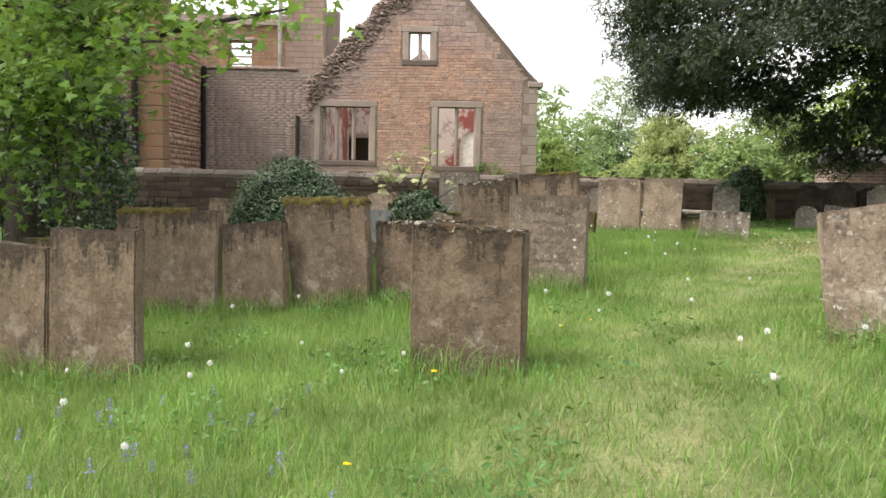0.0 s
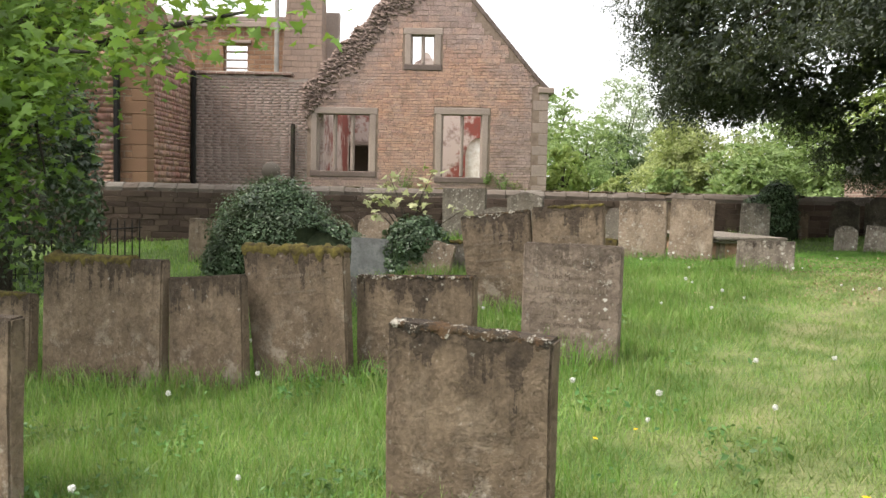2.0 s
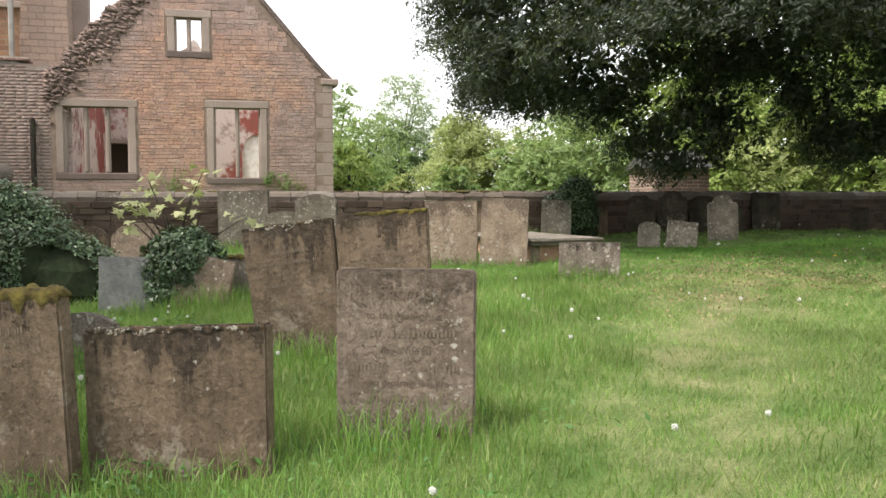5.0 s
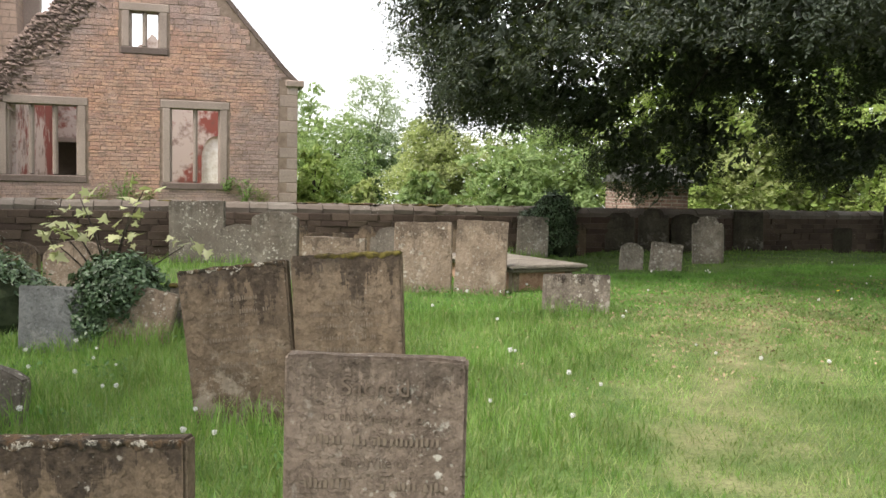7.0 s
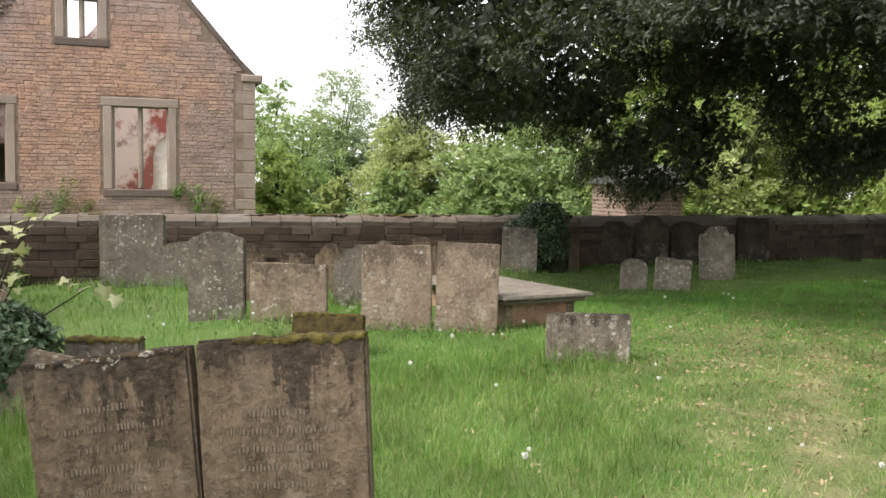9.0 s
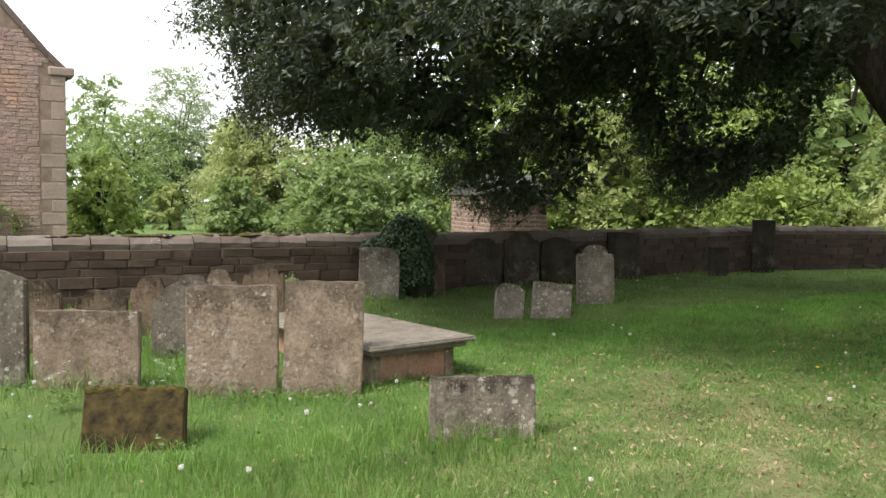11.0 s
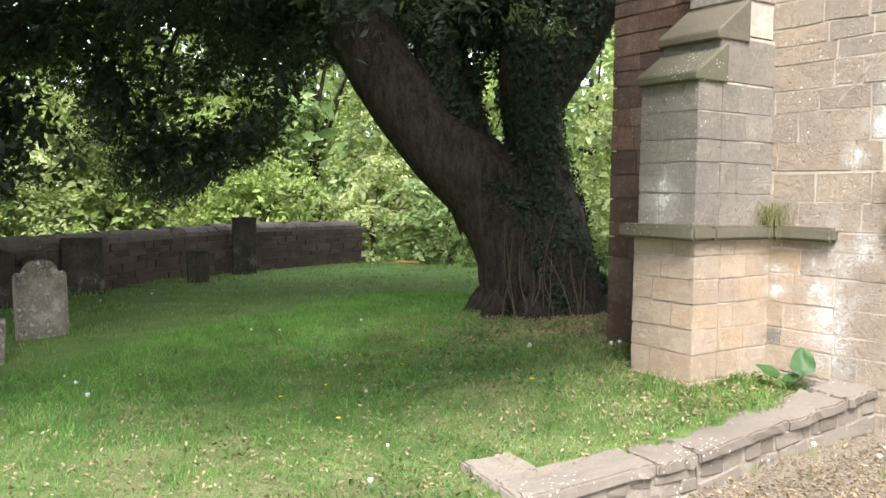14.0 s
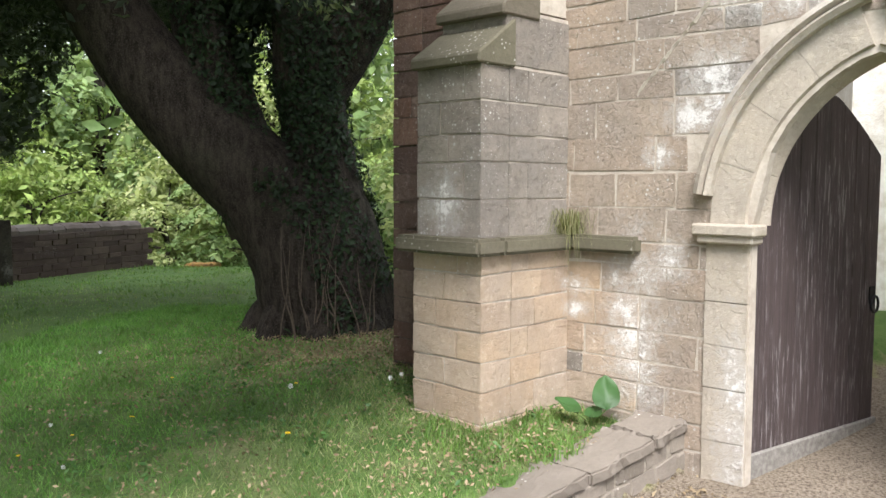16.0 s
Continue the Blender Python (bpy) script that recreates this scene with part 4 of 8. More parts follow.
def ruined_hall():
    h = thing("ruined_hall", (0, 0, 0), "roofless ruined hall of orange and brown stone with empty mullioned windows", "ruin")
    holes = [(-4.14, -2.28, 2.93, 4.58), (-0.56, 0.94, 2.82, 4.62), (-1.48, -0.46, 6.00, 6.86)]
    bm = bmesh.new()
    strip_wall(bm, G_L, G_R, FY, FY + 0.45, 0.3, gable_top, holes, 0.2)
    part("gable_wall", bm, M_JOINT, h)
    window(h, *holes[0], 3)
    window(h, *holes[1], 2)
    window(h, *holes[2], 2)
    # quoins at the free corner
    z, k = 0.9, 0
    rng = random.Random(3)
    while z < G_EAVE - 0.1:
        hh = rng.uniform(0.24, 0.36)
        ln = 0.44 if k % 2 else 0.26
        boxpart("quoin", (G_R - ln, G_R + 0.006, FY - 0.006, FY + 0.452, z + 0.006, z + hh - 0.006), M_FRAME, h, 0.012)
        z += hh
        k += 1
    boxpart("kneeler", (G_R - 0.30, G_R + 0.16, FY - 0.06, FY + 0.50, G_EAVE - 0.06, G_EAVE + 0.12), M_FRAME, h, 0.03)
    # verge coping on the sound slope
    n = 9
    for i in range(n):
        a, b = i / n, (i + 1) / n - 0.002
        xa, xb = G_R + 0.06 + (G_MID - G_R - 0.06) * a, G_R + 0.06 + (G_MID - G_R - 0.06) * b
        za, zb = gable_top(min(xa, G_R)), gable_top(xb)
        bm = bmesh.new()
        vs = [bm.verts.new(p) for p in ((xa, FY - 0.04, za - 0.10), (xb, FY - 0.04, zb - 0.10), (xb, FY - 0.04, zb + 0.06), (xa, FY - 0.04, za + 0.06), (xa, FY + 0.5, za - 0.10), (xb, FY + 0.5, zb - 0.10), (xb, FY + 0.5, zb + 0.06), (xa, FY + 0.5, za + 0.06))]
        for f in ((0, 1, 2, 3), (5, 4, 7, 6), (4, 0, 3, 7), (1, 5, 6, 2), (3, 2, 6, 7), (4, 5, 1, 0)):
            bm.faces.new([vs[j] for j in f])
        bmesh.ops.recalc_face_normals(bm, faces=bm.faces)
        part("verge_stone", bm, M_SILL, h)
    # broken slope: loose stones bedded along it
    rv, rf = [], []
    for i in range(3000):
        x = rng.uniform(G_L - 0.1, G_MID - 0.1)
        z = gable_top(x) - abs(rng.gauss(0, 0.40)) + 0.05
        m = pose(x, FY + (rng.uniform(-0.045, 0.02) if i % 3 else rng.uniform(0, 0.4)), z, rng.uniform(-12, 12), rng.uniform(-12, 48), rng.uniform(-15, 15)) @ Matrix.Diagonal((rng.uniform(0.03, 0.11), rng.uniform(0.02, 0.05), rng.uniform(0.010, 0.030), 1))
        k = len(rv)
        rv += [tuple(m @ Vector(p)) for p in ((-1, -1, -1), (1, -0.8, -1), (0.8, 1, -1), (-1, 0.9, -1), (-0.7, -0.8, 1), (0.7, -0.6, 0.8), (0.6, 0.7, 1), (-0.8, 0.6, 0.9))]
        rf += [tuple(k + j for j in f) for f in ((0, 3, 2, 1), (4, 5, 6, 7), (0, 1, 5, 4), (1, 2, 6, 5), (2, 3, 7, 6), (3, 0, 4, 7))]
    tagged(soup("broken_masonry", rv, rf, M_RUBBLE, h), kind="stuff")
    # brick wall beside the gable
    bm = bmesh.new()
    strip_wall(bm, -8.2, G_L, FY + 0.03, FY + 0.42, 0.3, lambda x: 5.62 + 0.05 * math.sin(x * 7) - 0.12 * smooth(-5.2, -4.3, x), [], 0.3)
    part("brick_wall", bm, M_POINTING, h)
    boxpart("brick_capping", (-8.2, -4.7, FY - 0.02, FY + 0.46, 5.62, 5.72), M_BRICK, h, 0.02)
    boxpart("drainpipe", (-4.72, -4.60, FY - 0.10, FY + 0.02, 2.2, 4.25), M_BARK, h, 0.03)
    boxpart("corner_downpipe", (-7.58, -7.46, FY - 0.12, FY + 0.02, 1.0, 5.7), M_IRON, h, 0.03)
    # wing of orange stone standing forward
    bm = bmesh.new()
    strip_wall(bm, -14.5, -7.62, 23.1, 23.55, 0.3, lambda x: 7.3 + 0.25 * math.sin(x * 2.2), [(-13.2, -11.6, 3.0, 5.2)], 0.3)
    part("wing_front", bm, M_ORANGE, h)
    bm = bmesh.new()
    strip_wall(bm, 23.55, FY + 0.4, -0.45, 0.0, 0.3, lambda y: 7.2 - 0.36 * (y - 23.5) + 0.1 * math.sin(y * 6), [], 0.3, Matrix.Translation((-7.62, 0, 0)) @ pose(0, 0, 0, 0, 0, 90) @ pose(0, 0.45, 0))
    part("wing_side", bm, M_ORANGE, h)
    z = 0.9
    k = 0
    while z < 7.0:
        hh = rng.uniform(0.28, 0.42)
        ln = 0.62 if k % 2 else 0.36
        boxpart("quoin", (-7.63 - ln, -7.605, 23.075, 23.56, z + 0.006, z + hh - 0.006), M_QUOIN, h, 0.012)
        z += hh
        k += 1
    boxpart("wing_downpipe", (-8.42, -8.28, 22.97, 23.098, 1.0, 6.6), M_IRON, h, 0.03)
    rng_i = np.random.default_rng(61)
    pts = []
    while len(pts) < 7000:
        x, z = rng_i.uniform(-14.4, -8.75), rng_i.uniform(0.8, 6.9)
        edge = -9.0 + 0.35 * math.sin(z * 1.7) + 0.5 * noise.noise((0.0, 3.0, z * 1.1)) - 0.25 * max(0.0, 3.0 - z)
        if x < edge:
            pts.append((x, 23.04 - abs(rng_i.normal(0, 0.10)) - 0.12 * max(0.0, noise.noise((x, z, 2.0))), z))
    leaves("wall_ivy", pts, [(0.0, -1.0, 0.35)] * len(pts), 0.055, M_IVYD, h, 62)
    # back range with parapet, and the tall stacks
    bm = bmesh.new()
    strip_wall(bm, -13.0, -6.2, 34.0, 34.5, 0.3, lambda x: 8.3, [(-8.7, -7.8, 6.35, 7.7)], 0.5)
    part("back_wall", bm, M_ORANGE, h)
    boxpart("parapet", (-13.0, -6.15, 33.88, 34.6, 8.30, 8.52), M_FRAME, h, 0.03)
    boxpart("parapet_rail", (-13.0, -6.15, 33.94, 34.5, 8.53, 8.72), M_FRAME, h, 0.03)
    for zz in (6.5, 6.8, 7.1, 7.4):
        boxpart("louvre", (-8.68, -7.82, 34.1, 34.25, zz, zz + 0.06), M_FRAME, h, 0.01)
    boxpart("hood_mould", (-8.85, -7.65, 33.9, 34.0, 7.72, 7.84), M_FRAME, h, 0.02)
    for nm, x, w, y, z0, z1 in (("chimney", -5.35, 0.66, 32.4, 0.5, 11.5), ("flue", -4.52, 0.26, 33.2, 0.5, 8.7)):
        bm = bmesh.new()
        strip = 12
        vs, fs = [], []
        for i in range(strip + 1):
            u = i / strip
            z = z0 + (z1 - z0) * u
            ww = w * (1.18 - 0.26 * smooth(0.35, 0.8, u))
            for sx, sy in ((-1, -1), (1, -1), (1, 1), (-1, 1)):
                vs.append((x + sx * ww + 0.03 * math.sin(i * 2.3), y + sy * ww * 0.8, z))
        for i in range(strip):
            for k in range(4):
                a, b = i * 4 + k, i * 4 + (k + 1) % 4
                fs.append((a, b, b + 4, a + 4))
        fs.append(tuple(range(strip * 4, strip * 4 + 4)))
        me = bpy.data.meshes.new(nm)
        me.from_pydata(vs, [], fs)
        me.materials.append(M_STACK if nm == "chimney" else M_FRAME)
        bm.free()
        ob = new(nm, me)
        ob.parent = h
    boxpart("chimney_pipe", (-6.28, -6.14, 31.55, 31.7, 6.0, 11.4), M_LEAD, h, 0.03)
    # inside: side walls and the plastered cross wall
    bm = bmesh.new()
    strip_wall(bm, G_L, G_R, 33.0, 33.4, 0.3, lambda x: 6.15 + 1.25 * max(0.0, 1 - abs(x + 1.15) / 1.0) + 0.08 * math.sin(x * 11), [(-4.15, -3.05, 2.6, 4.0), (0.36, 1.30, 2.6, lambda x: 3.75 + 0.60 * math.sqrt(max(0.0, 1 - ((x - 0.83) / 0.47) ** 2)))], 0.12)
    part("cross_wall", bm, M_PLASTER, h)
    boxpart("niche_back", (0.3, 1.4, 33.10, 33.5, 2.6, 4.7), M_LIME, h, 0)
    # backing and cover added behind the left opening to keep it dark
    boxpart("passage_back", (-4.9, -2.4, 34.9, 35.1, 1.6, 4.8), M_SILL, h, 0)
    boxpart("passage_roof", (-4.9, -2.4, 33.42, 34.9, 4.3, 4.5), M_SILL, h, 0)
    boxpart("inner_lintel", (-4.25, -2.95, 32.96, 33.3, 4.0, 4.14), M_FRAME, h, 0.01)
    boxpart("inner_jamb", (-3.06, -2.95, 32.96, 33.3, 2.6, 4.0), M_FRAME, h, 0.01)
    bm = bmesh.new()
    strip_wall(bm, FY + 0.45, 33.0, 0, 0.4, 0.3, lambda y: 5.3 + 0.1 * math.sin(y * 3), [], 0.4, Matrix.Translation((G_R, 0, 0)) @ pose(0, 0, 0, 0, 0, 90))
    part("side_wall", bm, M_PLASTER, h)
    bm = bmesh.new()
    strip_wall(bm, FY + 0.45, 33.0, 0, 0.4, 0.3, lambda y: 5.2 + 0.1 * math.sin(y * 3), [], 0.4, Matrix.Translation((G_L + 0.4, 0, 0)) @ pose(0, 0, 0, 0, 0, 90))
    part("side_wall", bm, M_PLASTER, h)
    return h


hall = ruined_hall()

# ---- church ----
CM = Matrix.Translation((CH.x, CH.y, 0)) @ Matrix.Rotation(math.atan2(WD.y, WD.x), 4, "Z")
D0, D1, SPRING, APEX = 1.40, 2.77, 3.06, 4.05
ARC_R = ((D1 - D0) ** 2 / 4 + (APEX - SPRING) ** 2) / (D1 - D0)


def arch_z(s, grow=0.0):
    """Height of the pointed arch, grown outward, at s along the wall."""
    r = ARC_R + grow
    c = D0 + ARC_R if s < (D0 + D1) / 2 else D1 - ARC_R
    q = r * r - (s - c) ** 2
    return SPRING + math.sqrt(q) if q > 0 else SPRING


def stone_block(s0, s1, n0, n1, z0, z1, rng, mat, parent, name="stone", gap=0.0055, rough=0.004):
    bm = bmesh.new()
    box(bm, s0 + gap, s1 - gap, n0, n1, z0 + gap, z1 - gap)
    for v in bm.verts:
        v.co += Vector((rng.uniform(-rough, rough), rng.uniform(-0.002, 0.002), rng.uniform(-rough, rough)))
    for v in bm.verts:
        q = noise.noise_vector(v.co * 5.0)
        v.co += Vector((0.3 * q.x, 0.0, q.z)) * 0.012
    bmesh.ops.bevel(bm, geom=bm.edges[:], offset=0.0035, segments=2, affect="EDGES")
    bm.transform(CM)
    return part(name, bm, mat, parent)


def church_shell():
    ch = thing("church_wall", (0, 0, 0), "weathered buff and grey sandstone church wall with a pointed doorway", "church wall", kind="structure")
    bm = bmesh.new()
    strip_wall(bm, -0.6, 7.0, -0.0075, 0.07, 0.6, lambda s: 8.2, [(D0, D1, 1.36, lambda s: arch_z(s))], 0.1, CM)
    part("wall_core", bm, M_MORTAR, ch)
    boxpart("wall_core", (-1.83, -0.602, -0.004, 0.07, 0.6, 8.2), M_MORTAR_D, ch, 0, m=CM)
    bm = bmesh.new()
    strip_wall(bm, -1.83, 7.0, 0.073, 0.75, 0.6, lambda s: 8.2, [(D0 - 0.22, D1 + 0.22, 1.36, lambda s: arch_z(min(max(s, D0), D1), 0.24))], 0.1, CM)
    part("inner_face", bm, M_LIME, ch)
    bm = bmesh.new()
    for dims in ((-1.83, 7.0, 5.2, 5.5, 0.6, 8.2), (-1.83, -1.4, 0.75, 5.2, 0.6, 8.2), (6.6, 7.0, 0.75, 5.2, 0.6, 8.2)):
        box(bm, *dims)
    bm.transform(CM)
    part("inner_wall", bm, M_LIME, ch)
    boxpart("ceiling_deck", (3.05, 7.0, 0.0, 5.5, 8.2, 8.35), M_DOORGREY, ch, 0, m=CM)
    boxpart("stone_floor", (-1.4, 6.6, 0.0, 5.2, 1.1, 1.40), M_PATH, ch, 0, m=CM)
    boxpart("inner_reveal", (0.86, 1.165, 0.753, 2.2, 1.3, 5.0), M_LIME, ch, 0.01, m=CM)
    boxpart("porch_screen", (3.05, 3.25, 0.75, 5.2, 1.3, 8.2), M_LIME, ch, 0, m=CM)
    return ch


church = church_shell()


def buttress():
    b = thing("buttress", (0, 0, 0), "stepped stone buttress with buff plinth and grey upper stage", "buttress", kind="structure")
    rng = random.Random(21)
    boxpart("buttress_core", (-0.596, -0.014, -0.930, 0.1, 0.9, 4.1), M_MORTAR, b, 0, m=CM)
    boxpart("buttress_core", (-0.585, -0.016, -0.685, 0.1, 4.1, 4.48), M_MORTAR, b, 0, m=CM)
    boxpart("buttress_core", (-0.555, -0.036, -0.405, 0.1, 4.5, 7.6), M_MORTAR, b, 0, m=CM)
    boxpart("buttress_core", (-0.627, 0.007, -0.940, 0.1, 0.9, 2.86), M_MORTAR, b, 0, m=CM)
    boxpart("buttress_core", (-0.642, 0.022, -0.955, 0.1, 0.9, 1.715), M_MORTAR, b, 0, m=CM)
    bands = [(1.25, 1.50), (1.50, 1.72), (1.72, 1.94), (1.94, 2.13), (2.13, 2.335), (2.335, 2.53), (2.53, 2.72), (2.72, 2.85)]
    for i, (z0, z1) in enumerate(bands):
        e = 0.015 if i < 2 else 0.0
        cut = (-0.33, -0.21, -0.42)[i % 3]
        front = -0.95 - e
        stone_block(-0.64 - e, cut, front, front + 0.22, z0, z1, rng, M_BUFF, b)
        stone_block(cut, 0.02 + e, front, front + 0.30, z0, z1, rng, M_BUFF, b)
        m1 = front + (0.62, 0.48, 0.55)[i % 3]
        stone_block(-0.2, 0.02 + e, front + 0.30, m1, z0, z1, rng, M_BUFF, b)
        stone_block(-0.2, 0.02 + e, m1, 0.03, z0, z1, rng, M_BUFF, b)
        stone_block(-0.64 - e, -0.4, front + 0.22, 0.03, z0, z1, rng, M_BUFF, b)
    ups = [(2.95, 3.21), (3.21, 3.46), (3.46, 3.64), (3.64, 3.86), (3.86, 4.09)]
    for i, (z0, z1) in enumerate(ups):
        cut = (-0.38, -0.16, -0.30)[i % 3]
        stone_block(-0.61, cut, -0.94, -0.70, z0, z1, rng, M_GREY, b)
        stone_block(cut, 0.0, -0.94, -0.66, z0, z1, rng, M_GREY, b)
        m1 = (-0.36, -0.46, -0.28)[i % 3]
        stone_block(-0.2, 0.0, -0.66, m1, z0, z1, rng, M_GREY, b)
        stone_block(-0.2, 0.0, m1, 0.03, z0, z1, rng, M_GREY, b)
        stone_block(-0.61, -0.4, -0.70, 0.03, z0, z1, rng, M_GREY, b)

    def slope(n_out, n_in, z0, z1, w):
        bm = bmesh.new()
        vs = [bm.verts.new(p) for p in ((-0.61 - w, n_out - 0.05, z0 - 0.07), (w, n_out - 0.05, z0 - 0.07), (w, n_out - 0.05, z0), (-0.61 - w, n_out - 0.05, z0), (-0.61 - w, n_in, z1), (w, n_in, z1), (w, n_in, z0 - 0.07), (-0.61 - w, n_in, z0 - 0.07))]
        for f in ((0, 1, 2, 3), (3, 2, 5, 4), (4, 5, 6, 7), (7, 6, 1, 0), (0, 3, 4, 7), (1, 6, 5, 2)):
            bm.faces.new([vs[j] for j in f])
        bmesh.ops.recalc_face_normals(bm, faces=bm.faces)
        bmesh.ops.bevel(bm, geom=bm.edges[:], offset=0.012, segments=1, affect="EDGES")
        bm.transform(CM)
        part("weathering", bm, M_ALGAE, b)

    slope(-0.94, -0.62, 4.16, 4.42, 0.02)
    stone_block(-0.60, -0.30, -0.70, -0.4, 4.10, 4.46, rng, M_GREY, b)
    stone_block(-0.30, 0.0, -0.70, 0.03, 4.10, 4.46, rng, M_GREY, b)
    slope(-0.70, -0.36, 4.50, 4.80, 0.015)
    z = 4.78
    while z < 7.4:
        stone_block(-0.57, -0.26, -0.42, 0.03, z, z + 0.28, rng, M_GREY, b)
        stone_block(-0.26, -0.02, -0.42, 0.03, z, z + 0.28, rng, M_GREY, b)
        z += 0.28
    # moulded string course, over the plinth and on along the wall
    for s0, s1, n0, n1 in ((-0.72, 0.09, -1.06, -0.80), (-0.30, 0.09, -0.80, 0.03), (0.09, 0.62, -0.10, 0.03), (-0.72, -0.40, -0.80, 0.03)):
        bm = bmesh.new()
        box(bm, s0, s1, n0, n1, 2.845, 2.96, 0.0)
        bmesh.ops.bevel(bm, geom=[e for e in bm.edges], offset=0.022, segments=2, affect="EDGES")
        bm.transform(CM)
        part("string_course", bm, M_ALGAE, b)
    return b


buttress_ob = buttress()


def doorway():
    d = thing("doorway", (0, 0, 0), "pointed stone door arch with hood mould and moulded imposts", "doorway", kind="structure")
    rng = random.Random(33)
    # voussoirs, both arcs
    for side in (0, 1):
        c = D0 + ARC_R if side == 0 else D1 - ARC_R
        sgn = -1 if side == 0 else 1
        end = math.acos((ARC_R - (D1 - D0) / 2) / ARC_R)
        n = 4
        for i in range(n):
            a0, a1 = end * i / n + 0.0012, end * (i + 1) / n - 0.0012
            bm = bmesh.new()
            ring = []
            for k in range(6):
                a = a0 + (a1 - a0) * k / 5
                ca, sa = sgn * math.cos(a), math.sin(a)
                ring.append([bm.verts.new((c + ca * r, y, SPRING + sa * r)) for r, y in ((ARC_R - 0.035, 0.15), (ARC_R + 0.04, -0.03), (ARC_R + 0.27, -0.03), (ARC_R + 0.27, 0.068), (ARC_R - 0.035, 0.17))])
            for p, q in zip(ring, ring[1:]):
                for k in range(5):
                    bm.faces.new((p[k], q[k], q[(k + 1) % 5], p[(k + 1) % 5]))
            bm.faces.new(ring[0])
            bm.faces.new(ring[-1][::-1])
            bmesh.ops.recalc_face_normals(bm, faces=bm.faces)
            bm.transform(CM)
            part("voussoir", bm, M_DRESS, d)
        bm = bmesh.new()
        ring = []
        for k in range(25):
            a = -0.0 + 0.14 + (end + 0.05 - 0.14) * k / 24
            ca, sa = sgn * math.cos(a), math.sin(a)
            ring.append([bm.verts.new((c + ca * r, y, SPRING + sa * r)) for r, y in ((ARC_R + 0.265, -0.02), (ARC_R + 0.27, -0.075), (ARC_R + 0.30, -0.10), (ARC_R + 0.325, -0.065), (ARC_R + 0.345, -0.10), (ARC_R + 0.385, -0.075), (ARC_R + 0.39, 0.02))])
        for p, q in zip(ring, ring[1:]):
            for k in range(7):
                bm.faces.new((p[k], q[k], q[(k + 1) % 7], p[(k + 1) % 7]))
        bm.faces.new(ring[0])
        bm.faces.new(ring[-1][::-1])
        bmesh.ops.recalc_face_normals(bm, faces=bm.faces)
        bm.transform(CM)
        part("hood_mould", bm, M_DRESS, d, shade=False)
        # jamb stones and impost
        z = 1.34
        while z < SPRING - 0.12:
            hh = min(rng.uniform(0.26, 0.40), SPRING - 0.10 - z)
            w = 0.30
            if side == 0:
                stone_block(D0 - w, D0 - 0.01, -0.025, 0.085, z, z + hh, rng, M_DRESS, d, "jamb_stone", 0.002, 0.002)
            else:
                stone_block(D1 + 0.01, D1 + w, -0.025, 0.085, z, z + hh, rng, M_DRESS, d, "jamb_stone", 0.002, 0.002)
            z += hh
        s0, s1 = (D0 - 0.34, D0 + 0.03) if side == 0 else (D1 - 0.03, D1 + 0.34)
        for zz, e in ((SPRING - 0.085, 0.0), (SPRING - 0.035, 0.025)):
            bm = bmesh.new()
            box(bm, s0 - e, s1 + e, -0.075 - e, 0.085, zz - 0.03, zz + 0.045, 0.012)
            bm.transform(CM)
            part("impost", bm, M_DRESS, d)
    boxpart("threshold", (D0 - 0.1, D1 + 0.1, -0.12, 0.6, 1.16, 1.405), M_PATH, d, 0.02, m=CM)
    return d


door_arch = doorway()


